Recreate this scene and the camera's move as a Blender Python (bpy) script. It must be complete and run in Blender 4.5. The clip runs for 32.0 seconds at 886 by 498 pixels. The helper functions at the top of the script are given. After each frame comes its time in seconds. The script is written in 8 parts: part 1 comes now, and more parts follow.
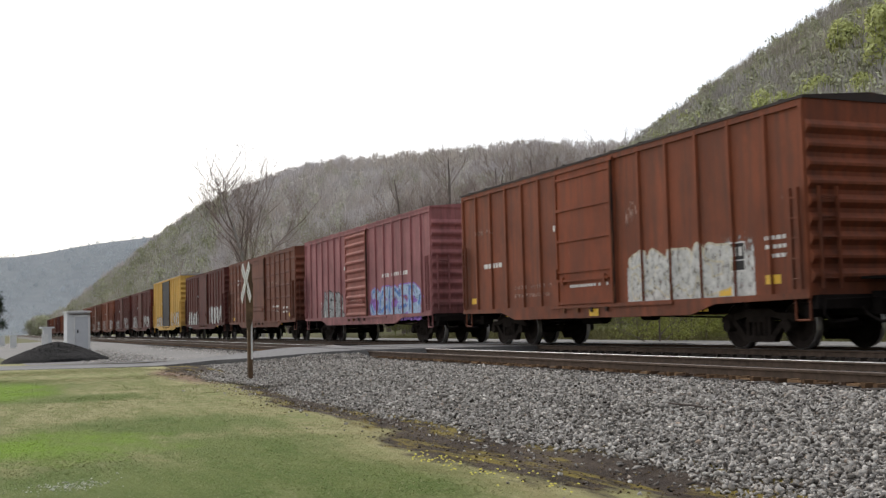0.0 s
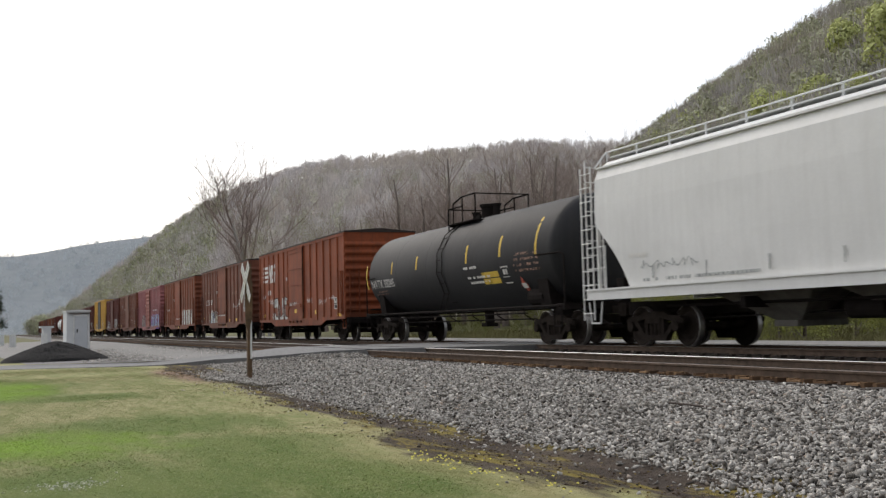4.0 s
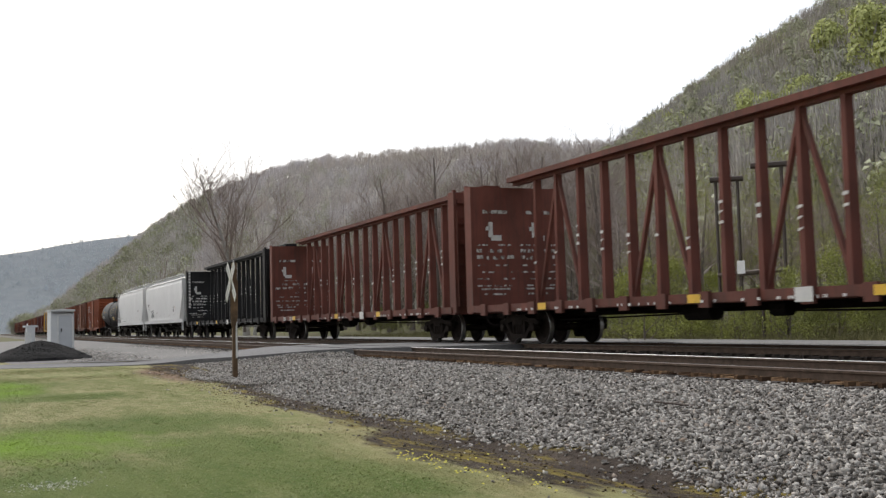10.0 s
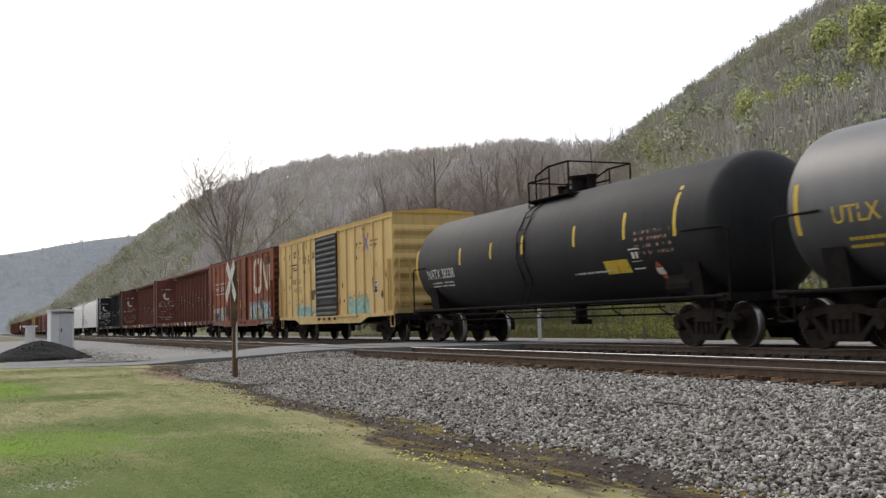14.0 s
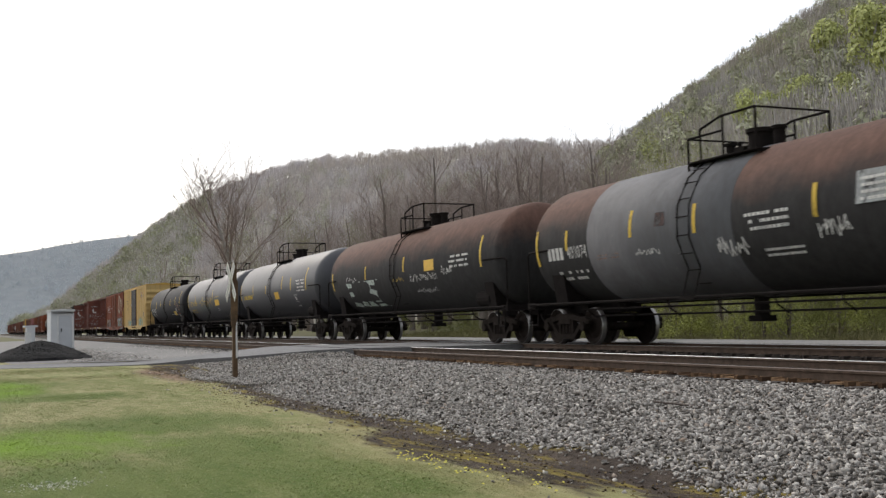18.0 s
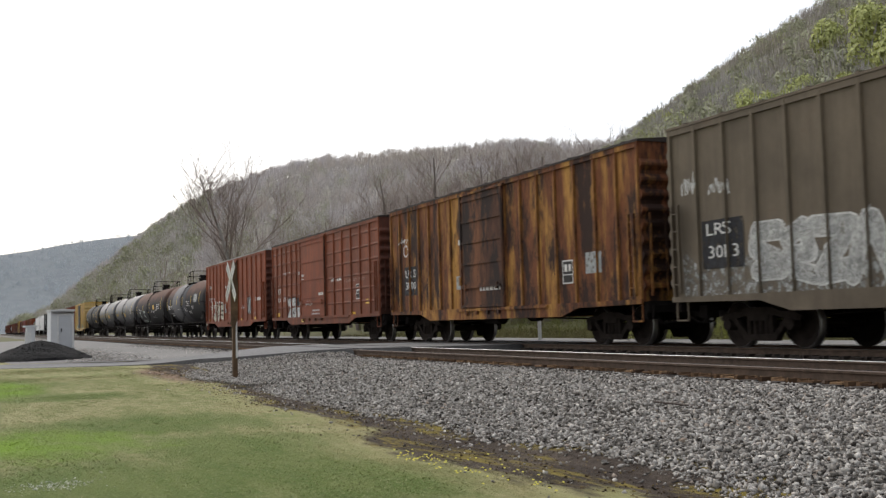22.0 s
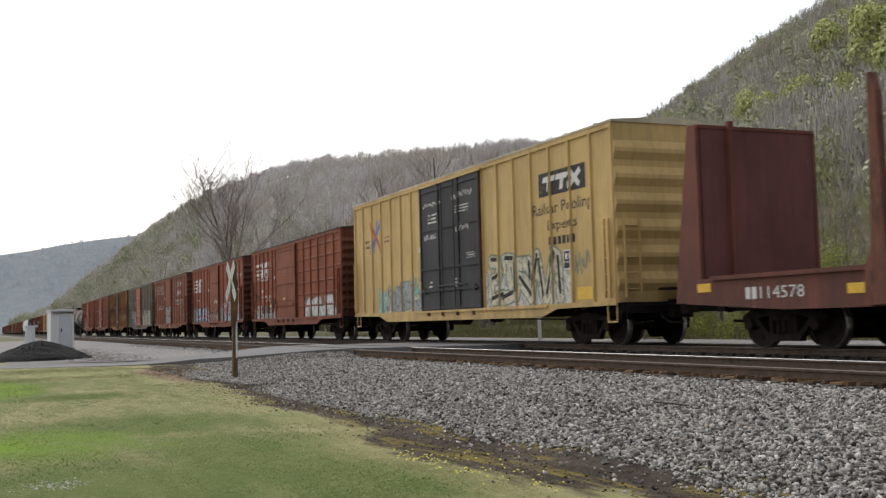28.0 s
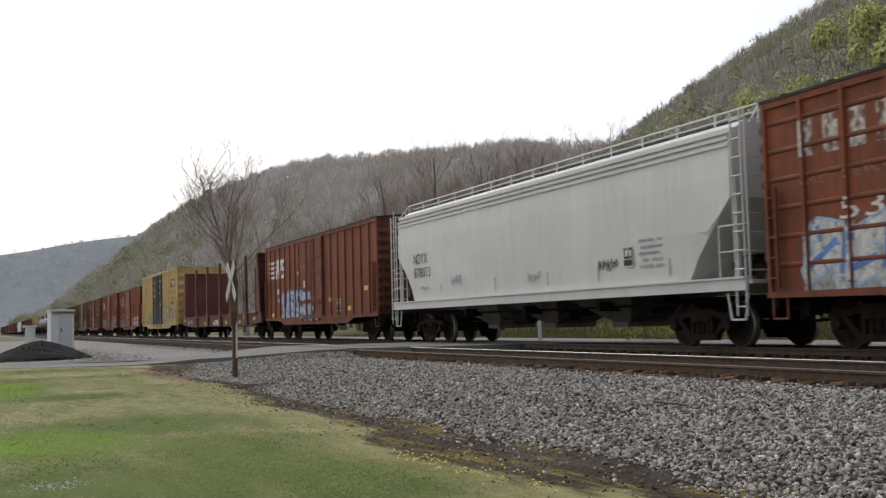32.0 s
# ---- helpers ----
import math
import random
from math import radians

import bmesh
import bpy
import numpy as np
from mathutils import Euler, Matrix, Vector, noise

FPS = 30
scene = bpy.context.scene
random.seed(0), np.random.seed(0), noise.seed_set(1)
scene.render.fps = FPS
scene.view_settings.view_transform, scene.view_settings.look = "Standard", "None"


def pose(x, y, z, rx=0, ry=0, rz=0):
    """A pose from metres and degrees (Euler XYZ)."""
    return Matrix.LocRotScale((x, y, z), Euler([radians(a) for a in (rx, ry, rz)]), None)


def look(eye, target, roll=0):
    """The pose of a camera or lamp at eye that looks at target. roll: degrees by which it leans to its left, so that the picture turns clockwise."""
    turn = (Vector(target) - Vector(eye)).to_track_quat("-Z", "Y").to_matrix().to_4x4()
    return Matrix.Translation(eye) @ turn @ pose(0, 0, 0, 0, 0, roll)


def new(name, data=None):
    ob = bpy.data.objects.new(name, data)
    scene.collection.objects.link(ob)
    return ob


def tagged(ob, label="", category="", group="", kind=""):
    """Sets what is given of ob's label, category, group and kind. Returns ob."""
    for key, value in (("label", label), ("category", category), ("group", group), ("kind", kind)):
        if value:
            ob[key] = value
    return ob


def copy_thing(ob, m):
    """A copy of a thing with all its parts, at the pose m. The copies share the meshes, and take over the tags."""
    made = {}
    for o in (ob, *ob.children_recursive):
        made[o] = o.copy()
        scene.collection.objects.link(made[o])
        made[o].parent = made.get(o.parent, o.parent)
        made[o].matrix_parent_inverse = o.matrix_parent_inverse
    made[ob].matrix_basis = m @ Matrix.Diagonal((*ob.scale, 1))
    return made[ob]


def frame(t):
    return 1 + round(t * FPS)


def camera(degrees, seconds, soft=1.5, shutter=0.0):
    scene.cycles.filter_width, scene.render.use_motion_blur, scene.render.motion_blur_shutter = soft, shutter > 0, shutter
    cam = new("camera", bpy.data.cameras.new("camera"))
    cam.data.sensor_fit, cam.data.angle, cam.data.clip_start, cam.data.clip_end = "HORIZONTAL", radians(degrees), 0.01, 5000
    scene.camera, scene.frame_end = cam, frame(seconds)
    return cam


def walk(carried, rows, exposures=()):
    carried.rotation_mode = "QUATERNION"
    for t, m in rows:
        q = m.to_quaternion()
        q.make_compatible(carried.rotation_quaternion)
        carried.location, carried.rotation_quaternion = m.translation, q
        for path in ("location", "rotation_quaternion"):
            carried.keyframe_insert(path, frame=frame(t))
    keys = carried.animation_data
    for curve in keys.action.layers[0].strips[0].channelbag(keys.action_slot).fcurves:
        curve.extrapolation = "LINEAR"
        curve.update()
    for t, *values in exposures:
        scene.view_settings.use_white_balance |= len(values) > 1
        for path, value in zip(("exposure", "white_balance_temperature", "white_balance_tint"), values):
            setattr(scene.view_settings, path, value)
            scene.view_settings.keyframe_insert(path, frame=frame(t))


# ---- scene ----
from mathutils import geometry

# Camera: stands still on a tripod beside a double track; one short pan near the start.
EYE = (0.0, 0.0, 0.66)
cam = camera(45.0, 32.0, soft=1.35, shutter=0.15)


def aim(yaw, pitch):
    a, p = radians(yaw), radians(pitch)
    return look(EYE, (EYE[0] - math.sin(a) * math.cos(p) * 10, math.cos(a) * math.cos(p) * 10, EYE[2] + math.sin(p) * 10), -1.5)


YAW, PITCH = 66.556, 3.884
walk(cam, [(0.0, aim(YAW + 0.782, PITCH + 0.09)), (1.2, aim(YAW + 0.782, PITCH + 0.09)), (2.4, aim(YAW + 0.762, PITCH + 0.065)),
           (3.5, aim(YAW + 0.757, PITCH + 0.06)), (5.0, aim(YAW + 0.74, PITCH + 0.055)), (5.5, aim(YAW + 0.69, PITCH + 0.05)),
           (6.0, aim(YAW + 0.09, PITCH + 0.01)), (6.3, aim(YAW + 0.012, PITCH)), (6.6, aim(YAW, PITCH)), (9.0, aim(YAW, PITCH)),
           (32.0, aim(YAW, PITCH))],
     exposures=[(0.0, 0.02), (3.5, 0.02), (5.0, -0.12), (5.8, -0.32), (6.6, -0.3), (7.2, -0.2), (8.0, -0.03), (9.0, 0.02), (30.8, 0.0), (31.3, -0.1), (32.0, -0.24)])

# ---- light: a bright overcast sky, a very soft high sun ----
world = bpy.data.worlds.new("overcast_sky")
scene.world = world
world.use_nodes = True
wn, wl = world.node_tree.nodes, world.node_tree.links
sky = wn.new("ShaderNodeTexSky")
sky.sky_type, sky.sun_disc = "NISHITA", False
sky.sun_elevation, sky.sun_rotation = radians(38), radians(261)
sky.dust_density, sky.air_density = 4.0, 1.0
cloud_bg, sky_bg, add = wn.new("ShaderNodeBackground"), wn["Background"], wn.new("ShaderNodeAddShader")
wl.new(sky.outputs[0], sky_bg.inputs[0])
sky_bg.inputs[1].default_value = 0.05
# cloud layer: brightest round the veiled sun, dimmer on the other side of the sky
SUN_WAY = Vector((-0.78, -0.12, 0.62)).normalized()
way, dot = wn.new("ShaderNodeTexCoord"), wn.new("ShaderNodeVectorMath")
dot.operation = "DOT_PRODUCT"
dot.inputs[1].default_value = SUN_WAY
wl.new(way.outputs["Generated"], dot.inputs[0])
veil = wn.new("ShaderNodeMapRange")
veil.inputs[1].default_value, veil.inputs[2].default_value, veil.inputs[3].default_value, veil.inputs[4].default_value = -0.5, 0.6, 0.30, 1.0
wl.new(dot.outputs["Value"], veil.inputs[0])
cloud_bg.inputs[0].default_value = (0.95, 0.965, 1.0, 1)
wl.new(veil.outputs[0], cloud_bg.inputs[1])
wl.new(sky_bg.outputs[0], add.inputs[0])
wl.new(cloud_bg.outputs[0], add.inputs[1])
wl.new(add.outputs[0], wn["World Output"].inputs[0])
sun = new("sun", bpy.data.lights.new("sun", "SUN"))
sun.data.energy, sun.data.angle, sun.data.color = 0.7, radians(25), (1.0, 0.96, 0.9)
sun.matrix_world = look(SUN_WAY * 100, (0, 0, 0))


# ---- mesh building ----
class Geo:
    """Collects vertices and faces of one mesh."""

    def __init__(self):
        self.v, self.f, self.mi = [], [], []

    def add(self, vs, fs, mi=0):
        n = len(self.v)
        self.v += [tuple(p) for p in vs]
        self.f += [tuple(i + n for i in f) for f in fs]
        self.mi += [mi] * len(fs)
        return self

    def box(self, x0, x1, y0, y1, z0, z1, mi=0):
        return self.add([(x0, y0, z0), (x1, y0, z0), (x1, y1, z0), (x0, y1, z0), (x0, y0, z1), (x1, y0, z1), (x1, y1, z1), (x0, y1, z1)],
                        [(0, 3, 2, 1), (4, 5, 6, 7), (0, 1, 5, 4), (1, 2, 6, 5), (2, 3, 7, 6), (3, 0, 4, 7)], mi)

    def prism(self, poly, y0, y1, mi=0):
        """Extrudes an x-z outline from y0 to y1."""
        n = len(poly)
        vs = [(x, y0, z) for x, z in poly] + [(x, y1, z) for x, z in poly]
        fs = [tuple(range(n))[::-1], tuple(range(n, 2 * n))] + [(i, (i + 1) % n, n + (i + 1) % n, n + i) for i in range(n)]
        return self.add(vs, fs, mi)

    def prism_x(self, poly, x0, x1, mi=0):
        """Extrudes a y-z outline from x0 to x1."""
        n = len(poly)
        vs = [(x0, y, z) for y, z in poly] + [(x1, y, z) for y, z in poly]
        fs = [tuple(range(n))[::-1], tuple(range(n, 2 * n))] + [(i, (i + 1) % n, n + (i + 1) % n, n + i) for i in range(n)]
        return self.add(vs, fs, mi)

    def tube(self, p0, p1, r0, r1=None, seg=8, caps=True, mi=0):
        r1 = r0 if r1 is None else r1
        p0, p1 = Vector(p0), Vector(p1)
        d = (p1 - p0).normalized()
        a = d.orthogonal().normalized()
        b = d.cross(a)
        ring = [a * math.cos(2 * math.pi * i / seg) + b * math.sin(2 * math.pi * i / seg) for i in range(seg)]
        vs = [p0 + q * r0 for q in ring] + [p1 + q * r1 for q in ring]
        fs = [(i, (i + 1) % seg, seg + (i + 1) % seg, seg + i) for i in range(seg)]
        if caps:
            fs += [tuple(range(seg))[::-1], tuple(range(seg, 2 * seg))]
        return self.add(vs, fs, mi)

    def pipe(self, pts, r, seg=6, mi=0):
        for a, b in zip(pts, pts[1:]):
            self.tube(a, b, r, seg=seg, mi=mi)
        return self

    def lathe_x(self, prof, cy, cz, seg=40, mi=0):
        """Turns a profile of (x, radius) round an axis along x."""
        vs, fs = [], []
        for x, r in prof:
            vs += [(x, cy + r * math.cos(2 * math.pi * i / seg), cz + r * math.sin(2 * math.pi * i / seg)) for i in range(seg)]
        for k in range(len(prof) - 1):
            fs += [(k * seg + i, (k + 1) * seg + i, (k + 1) * seg + (i + 1) % seg, k * seg + (i + 1) % seg) for i in range(seg)]
        return self.add(vs, fs, mi)

    def lathe_y(self, prof, cx, cz, seg=24, mi=0):
        vs, fs = [], []
        for y, r in prof:
            vs += [(cx + r * math.cos(2 * math.pi * i / seg), y, cz + r * math.sin(2 * math.pi * i / seg)) for i in range(seg)]
        for k in range(len(prof) - 1):
            fs += [(k * seg + i, k * seg + (i + 1) % seg, (k + 1) * seg + (i + 1) % seg, (k + 1) * seg + i) for i in range(seg)]
        n = len(prof)
        fs += [tuple(range(seg))[::-1], tuple((n - 1) * seg + i for i in range(seg))]
        return self.add(vs, fs, mi)

    def mesh(self, name, mats, smooth=False):
        me = bpy.data.meshes.new(name)
        me.from_pydata(self.v, [], self.f)
        for m in mats if isinstance(mats, (list, tuple)) else [mats]:
            me.materials.append(m)
        if any(self.mi):
            me.polygons.foreach_set("material_index", self.mi)
        if smooth:
            me.polygons.foreach_set("use_smooth", [True] * len(self.f))
        me.update()
        return me


def part(name, geo, material, parent=None, label="", smooth=False, at=None):
    """Links a Geo (or a ready mesh) as one object, under a thing or part."""
    me = geo.mesh(name, material, smooth) if isinstance(geo, Geo) else geo
    ob = new(name, me)
    if parent is not None:
        ob.parent = parent
    if at is not None:
        ob.matrix_basis = at
    if label:
        ob["label"] = label
    return ob


def big_mesh(name, verts, faces, mats, mi=None, smooth=False):
    """A large mesh from numpy arrays; faces all have the same number of corners."""
    me = bpy.data.meshes.new(name)
    nf, k = faces.shape
    me.vertices.add(len(verts))
    me.vertices.foreach_set("co", np.ascontiguousarray(verts, dtype=np.float32).ravel())
    me.loops.add(nf * k)
    me.loops.foreach_set("vertex_index", np.ascontiguousarray(faces, dtype=np.int32).ravel())
    me.polygons.add(nf)
    me.polygons.foreach_set("loop_start", np.arange(0, nf * k, k, dtype=np.int32))
    me.polygons.foreach_set("loop_total", np.full(nf, k, dtype=np.int32))
    for m in mats:
        me.materials.append(m)
    if mi is not None:
        me.polygons.foreach_set("material_index", np.ascontiguousarray(mi, dtype=np.int32))
    if smooth:
        me.polygons.foreach_set("use_smooth", np.ones(nf, dtype=bool))
    me.update(calc_edges=True)
    me.validate()
    return me


# ---- materials ----
class Nodes:
    """Short hand for a node material."""

    def __init__(self, name, rough=0.8, metal=0.0):
        self.m = bpy.data.materials.new(name)
        self.m.use_nodes = True
        self.t = self.m.node_tree
        self.n, self.l = self.t.nodes, self.t.links
        self.b = self.n["Principled BSDF"]
        self.b.inputs["Roughness"].default_value, self.b.inputs["Metallic"].default_value = rough, metal
        self.co = self.n.new("ShaderNodeTexCoord").outputs["Object"]

    def pos(self):
        return self.n.new("ShaderNodeNewGeometry").outputs["Position"]

    def noise(self, scale, detail=4, rough=0.6, stretch=None, co=None):
        tex = self.n.new("ShaderNodeTexNoise")
        tex.inputs["Scale"].default_value, tex.inputs["Detail"].default_value, tex.inputs["Roughness"].default_value = scale, detail, rough
        src = co or self.co
        if stretch:
            mp = self.n.new("ShaderNodeMapping")
            mp.inputs["Scale"].default_value = stretch
            self.l.new(src, mp.inputs[0])
            src = mp.outputs[0]
        self.l.new(src, tex.inputs["Vector"])
        return tex.outputs[0]

    def ramp(self, fac, lo, hi, a=(0, 0, 0), b=(1, 1, 1)):
        r = self.n.new("ShaderNodeValToRGB")
        r.color_ramp.elements[0].position, r.color_ramp.elements[1].position = lo, hi
        r.color_ramp.elements[0].color, r.color_ramp.elements[1].color = (*a, 1), (*b, 1)
        self.l.new(fac, r.inputs[0])
        return r.outputs[0]

    def mix(self, fac, a, b, kind="MIX"):
        x = self.n.new("ShaderNodeMix")
        x.data_type, x.blend_type = "RGBA", kind
        for s, v in ((x.inputs["Factor"], fac), (x.inputs["A"], a), (x.inputs["B"], b)):
            if isinstance(v, (int, float)):
                s.default_value = v
            elif isinstance(v, tuple):
                s.default_value = (*v, 1)
            else:
                self.l.new(v, s)
        return x.outputs["Result"]

    def color(self, c):
        self.l.new(c, self.b.inputs["Base Color"])

    def bump(self, h, strength=0.3, dist=0.02):
        b = self.n.new("ShaderNodeBump")
        b.inputs["Strength"].default_value, b.inputs["Distance"].default_value = strength, dist
        self.l.new(h, b.inputs["Height"])
        self.l.new(b.outputs[0], self.b.inputs["Normal"])

    def height(self):
        s = self.n.new("ShaderNodeSeparateXYZ")
        self.l.new(self.co, s.inputs[0])
        return s.outputs[2]


def shade(c, k):
    return tuple(min(1.0, x * k) for x in c)


def paint_mat(name, c, dirt=(0.055, 0.038, 0.03), amount=0.7, rough=0.68, rust=(0.10, 0.04, 0.02), rusty=0.32, fade=(0.72, 1.2), mud=0.8, spec=0.25, chips=0.5):
    """Weathered railway paint: streaks of grime, rust specks, pale chips, faded patches."""
    m = Nodes(name, rough)
    m.b.inputs["Specular IOR Level"].default_value = spec
    col = m.mix(m.ramp(m.noise(0.55, 4), 0.36, 0.66), shade(c, fade[0]), shade(c, fade[1]))
    col = m.mix(m.mix(amount * 0.6, (0, 0, 0), m.ramp(m.noise(1.1, 6, 0.75, (1.2, 1.2, 0.35)), 0.5, 0.66)), col, m.mix(0.5, dirt, shade(c, 0.6)))
    streak = m.ramp(m.noise(3.2, 7, 0.75, (1.7, 1.7, 0.13)), 0.44, 0.70)
    col = m.mix(m.mix(amount, (0, 0, 0), streak), col, dirt)
    spots = m.ramp(m.noise(2.2, 8, 0.75), 0.6 - 0.12 * rusty, 0.72)
    col = m.mix(m.mix(min(1.0, rusty * 1.6), (0, 0, 0), spots), col, rust)
    pale = m.mix(0.6, shade(c, 1.6), (0.42, 0.37, 0.32))
    flake = m.ramp(m.noise(2.3, 10, 0.82, (1.5, 1.5, 0.5)), 0.635, 0.665)
    col = m.mix(m.mix(chips, (0, 0, 0), flake), col, pale)
    # grime thrown up along the lower edge
    low = m.n.new("ShaderNodeMapRange")
    low.inputs[1].default_value, low.inputs[2].default_value, low.inputs[3].default_value, low.inputs[4].default_value = 0.85, 2.1, mud, 0.0
    m.l.new(m.height(), low.inputs[0])
    splash = m.mix(1.0, low.outputs[0], m.ramp(m.noise(1.8, 6, 0.7, (1.0, 1.0, 0.5)), 0.38, 0.68), "MULTIPLY")
    col = m.mix(splash, col, m.mix(0.5, shade(dirt, 1.3), shade(c, 0.45)))
    col = m.mix(m.ramp(m.noise(28, 3), 0.3, 0.8, (0.0,) * 3, (0.18,) * 3), col, shade(c, 0.55))
    m.color(col)
    m.bump(m.noise(7, 5), 0.22, 0.012)
    return m.m


def rust_mat(name, paint, brown, dark, top=None):
    """Sheet steel rusting through its paint in long vertical runs; or, with top, rust creeping down from a tank's crown."""
    m = Nodes(name, 0.8)
    m.b.inputs["Specular IOR Level"].default_value = 0.2
    grain = m.ramp(m.noise(5.0, 7, 0.75, (1.0, 1.0, 0.4)), 0.35, 0.65)
    if top is None:
        runs = m.ramp(m.noise(1.0, 7, 0.7, (1.25, 1.25, 0.2)), 0.40, 0.52)
        deep = m.ramp(m.noise(0.95, 9, 0.74, (1.3, 1.3, 0.42)), 0.48, 0.56)
        col = m.mix(runs, m.mix(grain, shade(paint, 0.75), shade(paint, 1.1)), m.mix(grain, shade(brown, 0.6), shade(brown, 1.25)))
        col = m.mix(deep, col, dark)
    else:
        h = m.n.new("ShaderNodeMath")
        h.operation = "MULTIPLY_ADD"
        m.l.new(m.noise(0.9, 6, 0.7, (0.7, 1.0, 1.0)), h.inputs[0])
        h.inputs[1].default_value = 1.1
        m.l.new(m.height(), h.inputs[2])
        creep = m.n.new("ShaderNodeMapRange")
        creep.inputs[1].default_value, creep.inputs[2].default_value = top + 0.25, top + 0.95
        m.l.new(h.outputs[0], creep.inputs[0])
        col = m.mix(creep.outputs[0], m.mix(grain, shade(dark, 0.8), shade(dark, 1.3)), m.mix(grain, shade(brown, 0.75), shade(brown, 1.15)))
    m.color(col)
    m.bump(m.noise(9, 6), 0.35, 0.015)
    return m.m


SPRAYS = {}


def worn_mat(name, c, worn=0.3, scale=5.0, rough=0.72, var=0.3, stretch=(1.0, 1.0, 0.55), top=None, reach=0.8):
    """Sprayed or stencilled paint, flaked and faded through in places; with top, an overspray that thins out towards that height."""
    m = Nodes(name, rough)
    m.b.inputs["Specular IOR Level"].default_value = 0.2
    m.color(m.mix(m.ramp(m.noise(scale, 6, 0.7), 0.3, 0.7), shade(c, 1 - var), shade(c, 1 + var)))
    gone = m.noise(scale * 1.7, 7, 0.72, stretch)
    if top is not None:
        thin = m.n.new("ShaderNodeMapRange")
        thin.inputs[1].default_value, thin.inputs[2].default_value, thin.inputs[3].default_value, thin.inputs[4].default_value = top - reach, top, 0.0, -0.30
        m.l.new(m.height(), thin.inputs[0])
        less = m.n.new("ShaderNodeMath")
        less.operation = "ADD"
        m.l.new(gone, less.inputs[0])
        m.l.new(thin.outputs[0], less.inputs[1])
        gone = less.outputs[0]
    m.l.new(m.ramp(gone, 0.30 + 0.30 * worn, 0.44 + 0.30 * worn), m.b.inputs["Alpha"])
    SPRAYS[m.m.name] = (c, worn)
    return m.m


def thinning(mat, top):
    """The same spray as an overspray that thins out at a height."""
    top = round(top * 4) / 4
    key = "%s_to_%d" % (mat.name, int(top * 100))
    if key not in bpy.data.materials:
        c, worn = SPRAYS[mat.name]
        worn_mat(key, c, worn, top=top)
    return bpy.data.materials[key]


def plain_mat(name, c, rough=0.7, metal=0.0, var=0.25, scale=6.0, bump=0.2, spec=0.5):
    m = Nodes(name, rough, metal)
    m.b.inputs["Specular IOR Level"].default_value = spec
    f = m.ramp(m.noise(scale, 6, 0.65), 0.3, 0.7)
    m.color(m.mix(f, shade(c, 1 - var), shade(c, 1 + var)))
    if bump:
        m.bump(m.noise(scale * 4, 4), bump, 0.01)
    return m.m


def grit_mat(name, cols, scale, lo=0.35, hi=0.65, rough=0.9, bump=0.6, dist=0.02, big=0.25, spec=0.2):
    """Loose ground: two colours mottled at two scales, in world space."""
    m = Nodes(name, rough)
    m.b.inputs["Specular IOR Level"].default_value = spec
    p = m.pos()
    f = m.ramp(m.noise(scale, 6, 0.7, co=p), lo, hi)
    g = m.ramp(m.noise(big, 4, 0.6, co=p), 0.35, 0.65)
    m.color(m.mix(g, m.mix(f, cols[0], cols[1]), m.mix(f, cols[2], cols[3])))
    m.bump(m.noise(scale * 2, 5, co=p), bump, dist)
    return m.m


def island_mat(name, stops, rough=0.85, fine=0.0, scale=30, spec=0.0, clump=0.0, dark=0.62, tint=(1.0, 1.0, 1.0), broad=None):
    """Colour by loose piece, along a ramp of colours."""
    m = Nodes(name, rough)
    m.b.inputs["Specular IOR Level"].default_value = spec
    r = m.n.new("ShaderNodeValToRGB")
    el = r.color_ramp.elements
    while len(el) < len(stops):
        el.new(0.5)
    for e, (p, c) in zip(el, stops):
        e.position, e.color = p, (*c, 1)
    m.l.new(m.n.new("ShaderNodeNewGeometry").outputs["Random Per Island"], r.inputs[0])
    col = r.outputs[0]
    if fine:
        f = m.ramp(m.noise(scale, 4, co=m.pos()), 0.3, 0.7)
        col = m.mix(f, m.mix(fine, col, (0.03, 0.028, 0.025)), col)
    if clump:
        # whole crowns differ from their neighbours
        f = m.ramp(m.noise(clump, 5, 0.65, (1.0, 1.0, 0.7), m.pos()), 0.38, 0.62)
        col = m.mix(f, m.mix(1.0, col, tuple(dark * t for t in tint), "MULTIPLY"), col)
    if broad:
        f = m.ramp(m.noise(0.011, 4, 0.6, co=m.pos()), 0.42, 0.60)
        col = m.mix(f, col, m.mix(1.0, col, broad, "MULTIPLY"))
    m.color(col)
    return m.m


